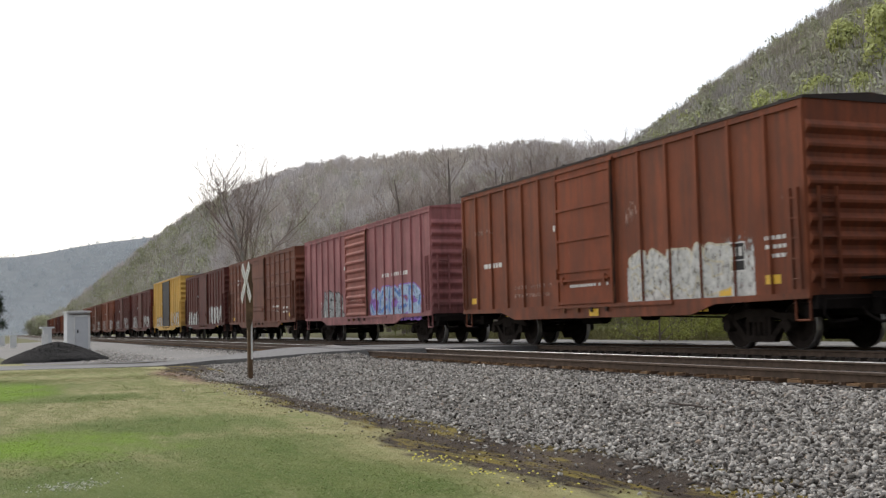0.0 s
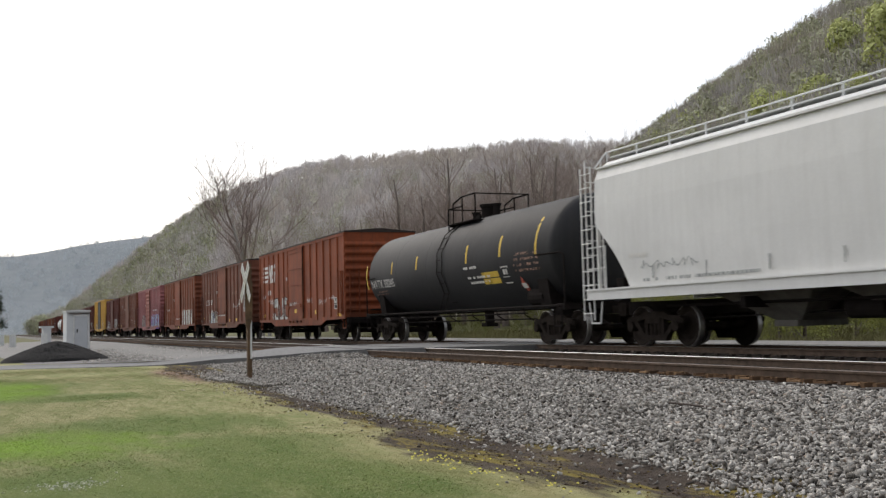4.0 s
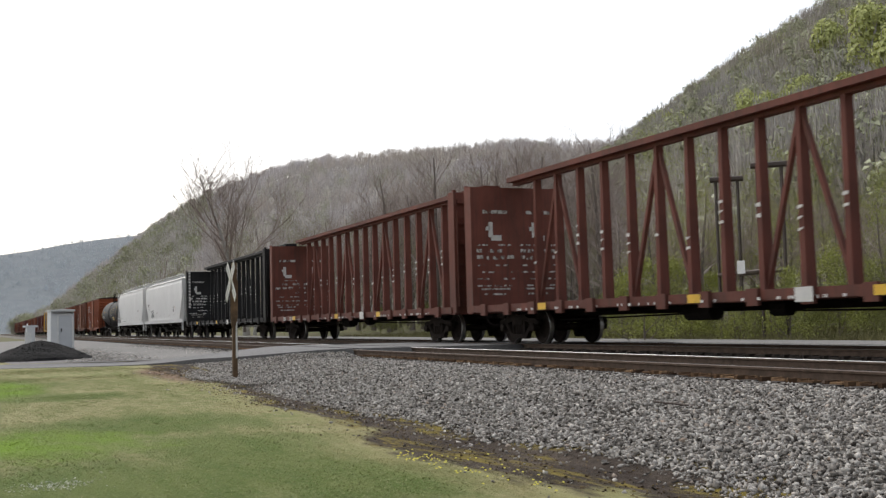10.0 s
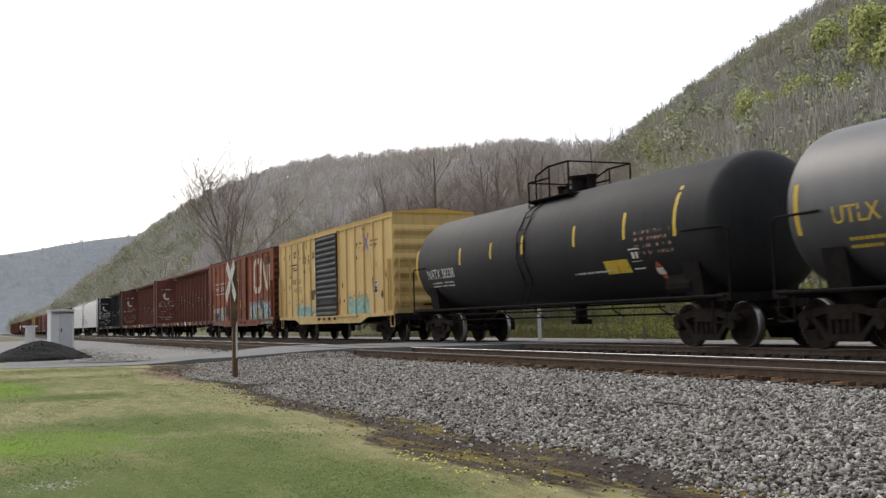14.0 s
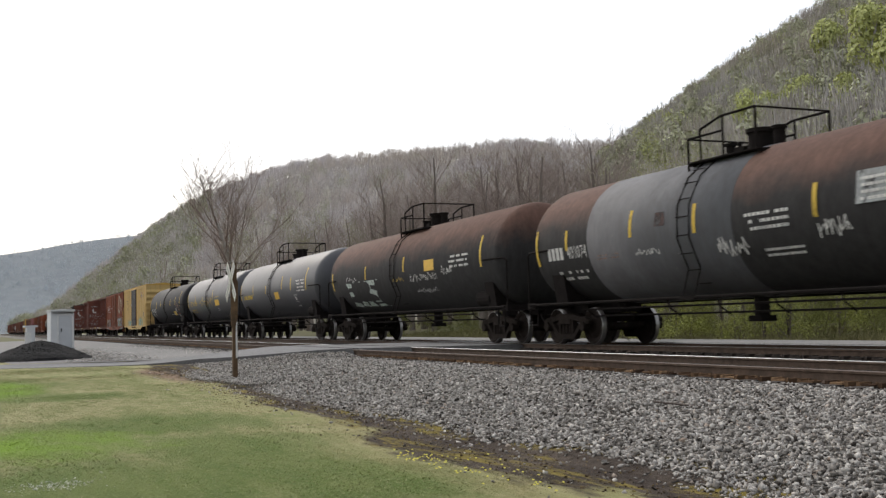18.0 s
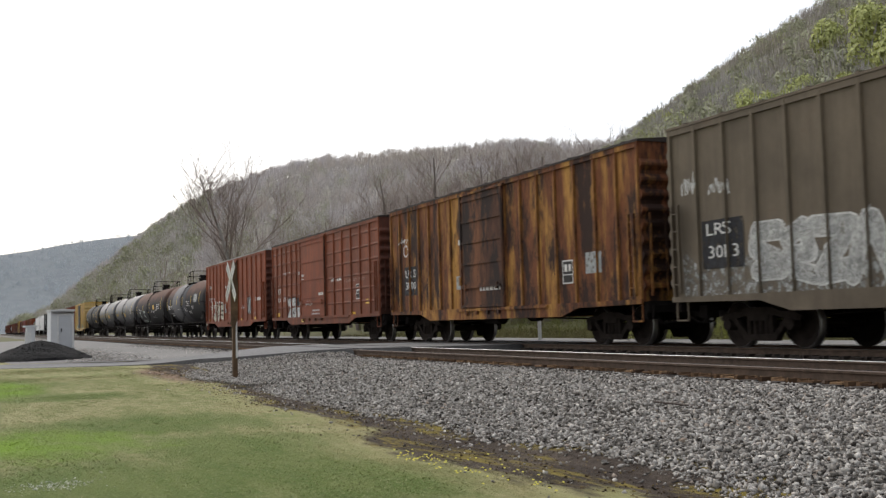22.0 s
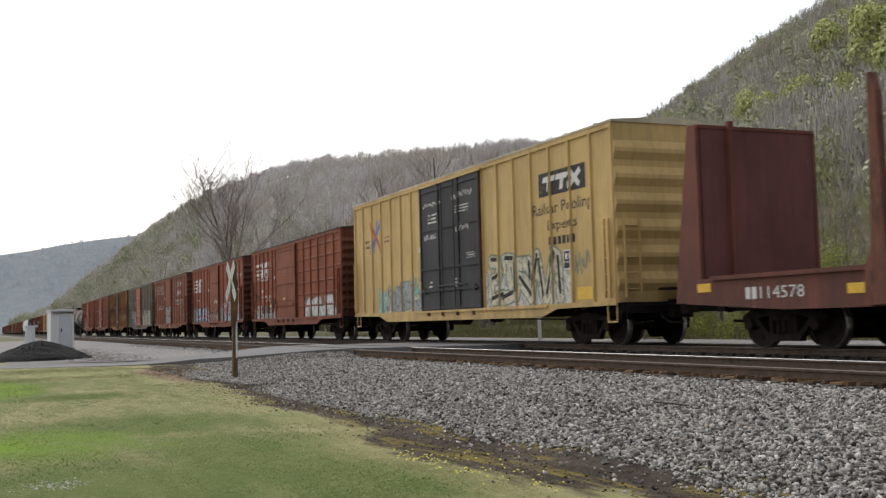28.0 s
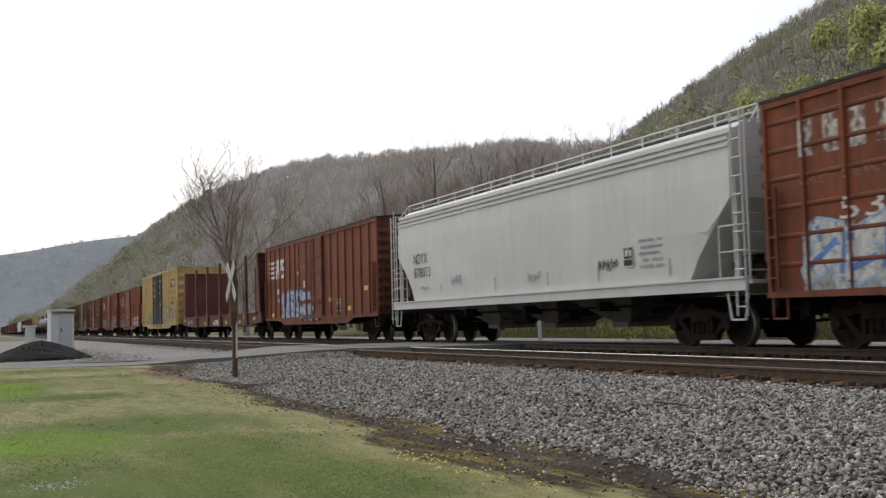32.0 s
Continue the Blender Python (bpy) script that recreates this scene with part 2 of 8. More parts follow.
def lawn_mat(name, blades=False):
    """Mown spring lawn: lush patches in straw-coloured turf, bare mossy earth towards the stones."""
    m = Nodes(name, 0.9)
    m.b.inputs["Specular IOR Level"].default_value = 0.15
    p = m.pos()

    def math_(op, x, y, z=None):
        n = m.n.new("ShaderNodeMath")
        n.operation = op
        for s, v in zip(n.inputs, (x, y, z)):
            if isinstance(v, (int, float)):
                s.default_value = v
            elif v is not None:
                m.l.new(v, s)
        return n.outputs[0]

    sep = m.n.new("ShaderNodeSeparateXYZ")
    m.l.new(p, sep.inputs[0])
    # lush patches: centre, reach and richness of each
    rag = m.noise(0.8, 5, 0.65, (0.8, 1.3, 1.0), p)
    fine_rag = m.noise(5.0, 4, 0.7, (0.7, 1.4, 1.0), p)
    lush = vivid = None
    for cx, cy, rx, ry, rich in ((-13.4, 0.4, 2.1, 1.7, 1), (-15.3, 2.0, 1.5, 1.7, 0), (-25.0, 0.2, 3.6, 1.2, 1), (-9.6, 1.5, 2.2, 2.1, 0), (-8.2, 2.6, 1.0, 0.8, 0),
                                 (-11.6, 2.4, 2.2, 1.1, 0), (-9.3, 3.0, 1.8, 0.9, 0), (-12.0, -2.5, 6.0, 2.0, 1), (-21.5, 1.6, 1.0, 1.3, 0), (-6.0, 0.0, 2.5, 3.0, 0)):
        dx = math_("MULTIPLY_ADD", sep.outputs[0], 1 / rx, -cx / rx)
        dy = math_("MULTIPLY_ADD", sep.outputs[1], 1 / ry, -cy / ry)
        r = math_("ADD", math_("MULTIPLY", dx, dx), math_("MULTIPLY", dy, dy))
        r = math_("MULTIPLY_ADD", rag, 2.6, r)
        r = math_("MULTIPLY_ADD", fine_rag, 0.8, r)
        lush = r if lush is None else math_("MINIMUM", lush, r)
        if rich:
            vivid = r if vivid is None else math_("MINIMUM", vivid, r)
    rich_f = m.ramp(math_("MULTIPLY", vivid, 0.25), 0.40, 0.70, (1, 1, 1), (0, 0, 0))
    lush_f = m.ramp(math_("MULTIPLY", lush, 0.25), 0.52, 0.84, (1, 1, 1), (0, 0, 0))
    straw = m.ramp(m.noise(1.1, 6, 0.7, (0.45, 1.5, 1.0), p), 0.42, 0.58)
    col = m.mix(straw, (0.245, 0.26, 0.10), (0.385, 0.352, 0.178))
    speck = m.ramp(m.noise(4.2, 6, 0.7, (0.7, 1.2, 1.0), p), 0.48, 0.62)
    col = m.mix(speck, col, (0.22, 0.235, 0.085))
    col = m.mix(lush_f, col, m.mix(straw, (0.115, 0.165, 0.036), (0.16, 0.20, 0.054)))
    col = m.mix(rich_f, col, (0.185, 0.31, 0.022))
    fine = m.ramp(m.noise(11.0, 6, 0.7, co=p), 0.30, 0.72)
    col = m.mix(fine, m.mix(0.2, col, (0.085, 0.085, 0.04)), col)
    # bare margin beside the ballast: broad dark earth, moss along both of its edges
    broad = math_("MULTIPLY_ADD", m.noise(0.5, 4, 0.55, (0.55, 0.9, 1.0), p), 2.2, sep.outputs[1])
    away = m.n.new("ShaderNodeMapRange")
    away.inputs[1].default_value, away.inputs[2].default_value, away.inputs[3].default_value, away.inputs[4].default_value = -18.5, -12.5, -0.5, 0.0
    m.l.new(sep.outputs[0], away.inputs[0])
    broad = math_("ADD", broad, away.outputs[0])
    wob = math_("MULTIPLY_ADD", m.noise(2.4, 6, 0.68, (0.32, 1.5, 1.0), p), 0.9, broad)

    def band(src, lo, hi):
        r = m.n.new("ShaderNodeMapRange")
        r.inputs[1].default_value, r.inputs[2].default_value = lo, hi
        m.l.new(src, r.inputs[0])
        return r.outputs[0]

    worn = m.ramp(m.noise(2.6, 5, 0.7, (0.5, 1.2, 1.0), p), 0.42, 0.6)
    col = m.mix(m.mix(0.65, (0, 0, 0), band(wob, 5.05, 5.6)), col, m.mix(worn, (0.36, 0.335, 0.16), (0.28, 0.24, 0.11)))
    # leaf litter by the road's end
    lx = math_("MULTIPLY_ADD", sep.outputs[0], 1 / 4.6, 28.6 / 4.6)
    ly = math_("MULTIPLY_ADD", sep.outputs[1], 1 / 0.95, -4.7 / 0.95)
    lr = math_("MULTIPLY_ADD", rag, 1.6, math_("ADD", math_("MULTIPLY", lx, lx), math_("MULTIPLY", ly, ly)))
    litter = m.ramp(math_("MULTIPLY", lr, 0.5), 0.55, 0.95, (1, 1, 1), (0, 0, 0))
    col = m.mix(litter, col, m.mix(speck, (0.27, 0.185, 0.125), (0.15, 0.10, 0.065)))
    earth = m.mix(fine, (0.024, 0.017, 0.013), (0.082, 0.062, 0.048))
    earth = m.mix(m.ramp(m.noise(1.4, 5, 0.7, (0.5, 1.2, 1.0), p), 0.45, 0.62), earth, m.mix(fine, (0.055, 0.042, 0.032), (0.13, 0.102, 0.078)))
    mossy = m.ramp(m.noise(1.9, 6, 0.7, (0.30, 1.6, 1.0), p), 0.52, 0.61)
    earth = m.mix(mossy, earth, m.mix(fine, (0.13, 0.10, 0.026), (0.30, 0.235, 0.05)))
    col = m.mix(band(wob, 5.62, 5.82), col, earth)
    if blades:
        rnd = m.n.new("ShaderNodeNewGeometry").outputs["Random Per Island"]
        col = m.mix(m.ramp(rnd, 0.0, 1.0, (0.0,) * 3, (0.45,) * 3), col, m.mix(rnd, (0.30, 0.36, 0.10), (0.60, 0.55, 0.33)))
    m.color(col)
    if not blades:
        m.bump(m.noise(22, 6, 0.7, co=p), 0.9, 0.04)
    return m.m


M_LAWN, M_BLADE = lawn_mat("lawn_soil"), lawn_mat("lawn_blades", True)
M_FIELD = grit_mat("rough_grass", ((0.075, 0.085, 0.03), (0.125, 0.13, 0.045), (0.11, 0.10, 0.05), (0.155, 0.14, 0.068)), 3.0, big=0.12)
M_BALLAST = grit_mat("ballast_bed", ((0.07, 0.062, 0.054), (0.25, 0.233, 0.208), (0.085, 0.076, 0.066), (0.28, 0.262, 0.236)), 16.0, bump=0.9, dist=0.05)
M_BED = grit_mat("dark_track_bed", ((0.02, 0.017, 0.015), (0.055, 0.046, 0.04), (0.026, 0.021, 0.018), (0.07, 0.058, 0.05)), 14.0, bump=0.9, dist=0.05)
M_STONE = island_mat("ballast_stone", [(0.0, (0.052, 0.044, 0.038)), (0.15, (0.20, 0.182, 0.16)), (0.44, (0.425, 0.395, 0.355)), (0.82, (0.61, 0.574, 0.524)), (0.96, (0.74, 0.70, 0.64)), (1.0, (0.46, 0.36, 0.28))], 0.85, 0.45)
M_GRAVEL = grit_mat("pale_gravel", ((0.15, 0.145, 0.135), (0.26, 0.25, 0.237), (0.19, 0.18, 0.168), (0.29, 0.28, 0.265)), 9.0, bump=0.7)
M_ROAD = grit_mat("worn_asphalt", ((0.15, 0.147, 0.144), (0.22, 0.216, 0.212), (0.17, 0.167, 0.164), (0.245, 0.24, 0.236)), 7.0, bump=0.3)
M_ROAD_DARK = grit_mat("dark_asphalt_edge", ((0.035, 0.034, 0.033), (0.07, 0.068, 0.066), (0.05, 0.048, 0.046), (0.09, 0.087, 0.084)), 9.0, bump=0.6)
M_COAL = grit_mat("black_heap", ((0.004, 0.004, 0.0045), (0.011, 0.0105, 0.011), (0.006, 0.006, 0.007), (0.016, 0.015, 0.015)), 7.0, bump=1.0, dist=0.08)
M_TIE = plain_mat("weathered_tie", (0.036, 0.027, 0.021), 0.9, var=0.5, scale=5, bump=0.6)
M_RUSTRAIL = plain_mat("rusty_rail_web", (0.095, 0.066, 0.048), 0.85, var=0.35, scale=7, spec=0.2)
M_RAILTOP = plain_mat("polished_rail_head", (0.42, 0.42, 0.43), 0.32, 1.0, var=0.1, bump=0)
M_RAILDULL = plain_mat("dull_rail_head", (0.15, 0.112, 0.092), 0.75, 0.0, var=0.2, bump=0)
M_PLATE = island_mat("rusty_tie_plate", [(0.0, (0.06, 0.037, 0.025)), (0.5, (0.18, 0.11, 0.064)), (1.0, (0.33, 0.21, 0.12))], 0.9, 0.4)
M_WHITE = plain_mat("weathered_white", (0.66, 0.66, 0.64), 0.55, var=0.12, scale=5, bump=0.05)
M_GREYBOX = plain_mat("grey_enamel", (0.62, 0.63, 0.63), 0.5, var=0.06, scale=2, bump=0.03)
M_WOODPOST = plain_mat("rusty_brown_post", (0.115, 0.07, 0.036), 0.85, var=0.5, scale=5)
M_SIGN = plain_mat("weathered_sign_white", (0.54, 0.53, 0.50), 0.6, var=0.35, scale=7, bump=0.05)
M_DARKSTEEL = plain_mat("dark_brown_steel", (0.06, 0.043, 0.033), 0.7, var=0.35, scale=4)
M_BLACK = plain_mat("black_mark", (0.022, 0.022, 0.024), 0.6, var=0.2)
M_BARK = island_mat("grey_bark", [(0.0, (0.225, 0.178, 0.155)), (0.6, (0.345, 0.285, 0.255)), (1.0, (0.46, 0.395, 0.362))])
M_TRUNK = island_mat("dark_grey_trunks", [(0.0, (0.13, 0.108, 0.094)), (1.0, (0.23, 0.195, 0.172))])
M_PALEBARK = island_mat("pale_sycamore_bark", [(0.0, (0.30, 0.28, 0.25)), (0.6, (0.42, 0.40, 0.37)), (1.0, (0.50, 0.48, 0.45))])
# ridge twigs lighter than real bark: haze is painted into them
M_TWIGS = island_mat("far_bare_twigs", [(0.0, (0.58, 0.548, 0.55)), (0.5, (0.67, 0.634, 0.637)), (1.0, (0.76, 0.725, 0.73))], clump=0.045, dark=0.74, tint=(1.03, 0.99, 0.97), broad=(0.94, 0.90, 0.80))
# hillside twigs: pale base colour includes the haze over the slope
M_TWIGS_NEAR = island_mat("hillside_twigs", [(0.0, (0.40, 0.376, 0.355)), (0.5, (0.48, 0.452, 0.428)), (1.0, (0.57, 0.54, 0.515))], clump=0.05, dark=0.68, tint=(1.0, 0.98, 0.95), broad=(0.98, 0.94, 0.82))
# distant woods: haze of distance put into the colour as pale blue-grey
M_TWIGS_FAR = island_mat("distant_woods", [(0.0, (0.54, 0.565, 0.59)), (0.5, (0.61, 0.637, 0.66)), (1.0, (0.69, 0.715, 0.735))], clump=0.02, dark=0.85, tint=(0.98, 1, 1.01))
# ridge trunks lightened in colour for the same haze
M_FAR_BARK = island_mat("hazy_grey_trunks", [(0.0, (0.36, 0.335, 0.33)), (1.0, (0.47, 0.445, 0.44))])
M_SLOPE_BARK = island_mat("hillside_trunks", [(0.0, (0.22, 0.20, 0.185)), (1.0, (0.34, 0.31, 0.29))])
M_SPRING = island_mat("spring_leaves", [(0.0, (0.46, 0.48, 0.20)), (0.5, (0.54, 0.565, 0.245)), (1.0, (0.63, 0.65, 0.30))], clump=0.12, dark=0.8, tint=(1, 1, 0.9))
# olive and bud colours whitened to paint in haze over the woods
M_OLIVE = island_mat("olive_leaves", [(0.0, (0.40, 0.405, 0.28)), (0.5, (0.48, 0.485, 0.335)), (1.0, (0.56, 0.565, 0.39))], clump=0.05, dark=0.7, tint=(1, 1, 0.97))
M_BUD = island_mat("greyish_buds", [(0.0, (0.46, 0.45, 0.36)), (0.5, (0.54, 0.53, 0.42)), (1.0, (0.62, 0.61, 0.49))], clump=0.05, dark=0.72, tint=(1, 1, 0.97))
M_HAZYLEAF = island_mat("dull_olive_buds", [(0.0, (0.25, 0.245, 0.15)), (0.5, (0.32, 0.315, 0.19)), (1.0, (0.40, 0.40, 0.23))])
M_LEAF = island_mat("young_leaves", [(0.0, (0.22, 0.225, 0.07)), (0.5, (0.33, 0.345, 0.105)), (1.0, (0.44, 0.465, 0.15))])
M_BRUSH = island_mat("olive_brush", [(0.0, (0.09, 0.09, 0.036)), (0.5, (0.155, 0.16, 0.058)), (1.0, (0.235, 0.245, 0.085))])
M_BANK = island_mat("dull_bank_grass", [(0.0, (0.10, 0.092, 0.047)), (0.5, (0.16, 0.15, 0.07)), (1.0, (0.24, 0.225, 0.11))])
M_PINE = island_mat("dark_conifer", [(0.0, (0.03, 0.042, 0.028)), (1.0, (0.06, 0.075, 0.05))])
M_FLOOR1 = grit_mat("wooded_slope", ((0.15, 0.135, 0.11), (0.20, 0.18, 0.15), (0.15, 0.148, 0.098), (0.20, 0.196, 0.13)), 0.35, big=0.025, bump=0.3, spec=0.0)
# ridge floor paled in colour for haze
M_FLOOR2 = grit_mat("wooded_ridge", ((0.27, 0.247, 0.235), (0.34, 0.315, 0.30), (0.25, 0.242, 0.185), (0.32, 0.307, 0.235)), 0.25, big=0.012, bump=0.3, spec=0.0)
# far floor holds the haze too, as a bluish base colour
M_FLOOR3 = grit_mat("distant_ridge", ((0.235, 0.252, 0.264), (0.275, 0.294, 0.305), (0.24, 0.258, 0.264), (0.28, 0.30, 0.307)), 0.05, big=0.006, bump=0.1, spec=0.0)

# ---- ground ----
TRACK_NEAR, TRACK_FAR, HALF = 10.38, 14.65, 0.755


def sm(a, b, x):
    t = min(1.0, max(0.0, (x - a) / (b - a)))
    return t * t * (3 - 2 * t)


def lawn_z(x, y):
    return -0.66 + 0.2 * sm(12, 37, -x) + 0.03 * noise.noise((x * 0.3, y * 0.3, 0.0))


BED = [(4.3, -0.86), (5.1, -0.63), (5.5, -0.568), (6.0, -0.49), (7.2, -0.34), (8.2, -0.27), (8.9, -0.25), (11.9, -0.25), (12.5, -0.30), (13.2, -0.215),
       (16.0, -0.215), (16.9, -0.32), (18.4, -0.62)]


def bed_z(y):
    for (y0, z0), (y1, z1) in zip(BED, BED[1:]):
        if y0 <= y <= y1:
            return z0 + (z1 - z0) * (y - y0) / (y1 - y0)
    return -2.0


def field_z(x, y):
    """The ground sheet's height everywhere outside the ballast."""
    if y < 8:
        return lawn_z(x, y) if abs(x) < 300 else -0.5
    return -0.62 + 0.22 * sm(18, 21, y) + 1.5 * sm(24, 60, y)


def spaced(lo, hi, near, step, grow):
    out, p, s = [near], near, step
    while p < hi:
        p += s
        s *= grow
        out.append(min(p, hi))
    p, s = near, step
    while p > lo:
        p -= s
        s *= grow
        out.insert(0, max(p, lo))
    return out


gx = spaced(-4500, 2500, -18.0, 1.2, 1.10)
gy = spaced(-3000, 4500, 3.0, 0.7, 1.12)
gv = np.array([(x, y, field_z(x, y)) for x in gx for y in gy])
ny = len(gy)
gf = np.array([(i * ny + j, (i + 1) * ny + j, (i + 1) * ny + j + 1, i * ny + j + 1) for i in range(len(gx) - 1) for j in range(ny - 1)])
gmi = np.array([0 if (gy[j] < 8 and gy[j] > -60 and gx[i] > -45 and gx[i] < 60) else 1 for i in range(len(gx) - 1) for j in range(ny - 1)])
ground = new("ground", big_mesh("ground", gv, gf, [M_LAWN, M_FIELD], gmi, True))
tagged(ground, "patchy green and straw-coloured mown lawn and grassland", "ground", kind="structure")

bed = Geo()
xs = [-900, -300, -120] + [-60 + 2 * i for i in range(36)] + [40, 90]
for i, x in enumerate(xs):
    for y, z in BED:
        wob = 0.05 * noise.noise((x * 0.35, y * 0.9, 4.0)) if -60 <= x <= 10 else 0
        bed.v.append((x, y, z + 0.2 * wob * (y < 8.5)))
nb = len(BED)
for i in range(len(xs) - 1):
    for j in range(nb - 1):
        bed.f.append((i * nb + j, (i + 1) * nb + j, (i + 1) * nb + j + 1, i * nb + j + 1))
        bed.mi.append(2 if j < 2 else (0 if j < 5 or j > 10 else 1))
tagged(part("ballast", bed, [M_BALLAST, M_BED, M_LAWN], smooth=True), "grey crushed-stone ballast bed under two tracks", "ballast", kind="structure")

lot = Geo()
lot.add([(-38.6, 4.2, -0.42), (-36.4, 7.0, -0.34), (-36.2, 8.5, -0.25), (-90, 8.9, -0.235), (-140, 8.6, -0.25), (-140, 0.0, -0.44), (-75, -1.0, -0.44), (-41, 1.0, -0.44)], [(0, 1, 2, 3, 4, 5, 6, 7)[::-1]])
tagged(part("gravel_lot", lot, M_GRAVEL), "pale grey gravel yard beside the tracks", "gravel", kind="structure")
lane = Geo()
lane.add([(-400, 20.2, -0.45), (80, 20.2, -0.45), (80, 20.5, -0.19), (-400, 20.5, -0.19), (80, 22.6, -0.17), (-400, 22.6, -0.17), (80, 23.0, -0.45), (-400, 23.0, -0.45)], [(0, 1, 2, 3), (3, 2, 4, 5), (5, 4, 6, 7)])
tagged(part("gravel_lane", lane, M_GRAVEL), "pale gravel lane behind the tracks", "lane", kind="structure")


# ---- road and level crossing ----
def road_edges(y):
    near = [(-40, -47), (0.6, -36.4), (3.0, -35.4), (6.2, -34.5), (7.4, -30.7), (9.2, -28.8), (14, -26.5), (30, -15)]
    far = [(-40, -52), (0.6, -41.0), (3.5, -39.7), (6.4, -37.0), (7.5, -35.8), (9.6, -35.9), (15, -34.0), (30, -25)]

    def at(t):
        for (y0, x0), (y1, x1) in zip(t, t[1:]):
            if y0 <= y <= y1:
                return x0 + (x1 - x0) * (y - y0) / (y1 - y0)
        return t[-1][1]
    return at(near), at(far)


def road_z(y):
    return -0.43 + 0.43 * sm(4.3, 9.6, y) - 0.02 - 0.3 * sm(16.5, 20, y)


def road_strip(name, y0, y1, mat, label):
    g = Geo()
    n = max(2, int((y1 - y0) / 0.8))
    for i in range(n + 1):
        y = y0 + (y1 - y0) * i / n
        a, b = road_edges(y)
        z = road_z(y)
        g.v += [(b, y, z - 0.25), (b, y, z), (a, y, z), (a + 0.35, y, z - 0.25)]
    for i in range(n):
        k = 4 * i
        for j in range(3):
            g.f.append((k + j, k + 4 + j, k + 5 + j, k + 1 + j))
            g.mi.append(0 if j == 1 else 1)
    g.f += [(0, 1, 2, 3), tuple(4 * n + j for j in (3, 2, 1, 0))]
    g.mi += [1, 1]
    tagged(part(name, g, [mat, M_ROAD_DARK]), label, "road", kind="structure")


for nm, a, b in (("road", -40, TRACK_NEAR - HALF - 0.06), ("road", TRACK_NEAR - HALF + 0.1, TRACK_NEAR + HALF - 0.1),
                 ("road", TRACK_NEAR + HALF + 0.06, TRACK_FAR - HALF - 0.06), ("road", TRACK_FAR - HALF + 0.1, TRACK_FAR + HALF - 0.1), ("road", TRACK_FAR + HALF + 0.06, 30)):
    road_strip(nm, a, b, M_ROAD, "pale worn asphalt lane over a level crossing")


# ---- tracks ----
def rail_geo(y, top, x0, x1):
    g = Geo()
    p = [(-0.07, -0.17), (0.07, -0.17), (0.07, -0.158), (0.012, -0.135), (0.012, -0.045), (0.036, -0.035), (0.036, -0.006), (0.028, 0.0),
         (-0.028, 0.0), (-0.036, -0.006), (-0.036, -0.035), (-0.012, -0.045), (-0.012, -0.135), (-0.07, -0.158)]
    n = len(p)
    g.v = [(x, y + a, top + b) for x in (x0, x1) for a, b in p]
    for i in range(n):
        g.f.append((i, (i + 1) % n, n + (i + 1) % n, n + i))
        g.mi.append(1 if i in (6, 7, 8) else 0)
    g.f += [tuple(range(n))[::-1], tuple(range(n, 2 * n))]
    g.mi += [0, 0]
    return g


RAILS = [(TRACK_NEAR - HALF, -0.055), (TRACK_NEAR + HALF, -0.03), (TRACK_FAR - HALF, 0.0), (TRACK_FAR + HALF, 0.0)]
rng = random.Random(5)
tie_me = Geo().box(-0.115, 0.115, -1.3, 1.3, -0.17, 0.0).mesh("tie", M_TIE)
for k, (yc, base, span) in enumerate(((TRACK_NEAR, -0.043, (-120, 14)), (TRACK_FAR, 0.0, (-46, 14)))):
    track = part("track_bed_plate", Geo().box(-0.1, 0.1, yc - 0.5, yc + 0.5, -0.6, -0.5), M_BED)
    track.name = "railway_track"
    tagged(track, "weathered steel rails on wooden ties in grey ballast", "railway track", group="two parallel tracks", kind="structure")
    for y, top in RAILS[2 * k:2 * k + 2]:
        part("rail", rail_geo(y, top, -900, 90), [M_RUSTRAIL, M_RAILDULL if y == RAILS[0][0] else M_RAILTOP], track, "rusty rail with a bright worn head")
    plates, inner = Geo(), Geo()
    x = span[0]
    while x < span[1]:
        x += 0.5
        if not (-40.5 < x < -27.5):
            part("tie", tie_me, None, track, at=pose(x + rng.uniform(-0.03, 0.03), yc + rng.uniform(-0.06, 0.06), base - 0.172, 0, 0, rng.uniform(-1.2, 1.2)))
            for y, top in RAILS[2 * k:2 * k + 2]:
                lot_ = plates if y == RAILS[0][0] else inner
                lot_.box(x - 0.1, x + 0.1, y - 0.2, y + 0.17, top - 0.175, top - 0.145 + rng.uniform(0, 0.01))
                for s in (-1, 1):
                    if rng.random() < 0.85:
                        xx, yy = x + s * 0.15, y - 0.09
                        lot_.box(xx - 0.032, xx + 0.032, yy - 0.07 - rng.uniform(0, 0.05), yy + 0.18, top - 0.2, top - 0.12)
                for s in (-1, 1):
                    for dx in (-0.05, 0.05):
                        lot_.box(x + dx - 0.012, x + dx + 0.012, y + s * 0.1 - 0.014, y + s * 0.1 + 0.014, top - 0.16, top - 0.118)
    if plates.f:
        tagged(part("tie_plates", plates, M_PLATE, track, "rusted tie plates, spikes and rail anchors"), kind="stuff")
    tagged(part("tie_plates", inner, M_TIE, track, "dark tie plates and spikes"), kind="stuff")


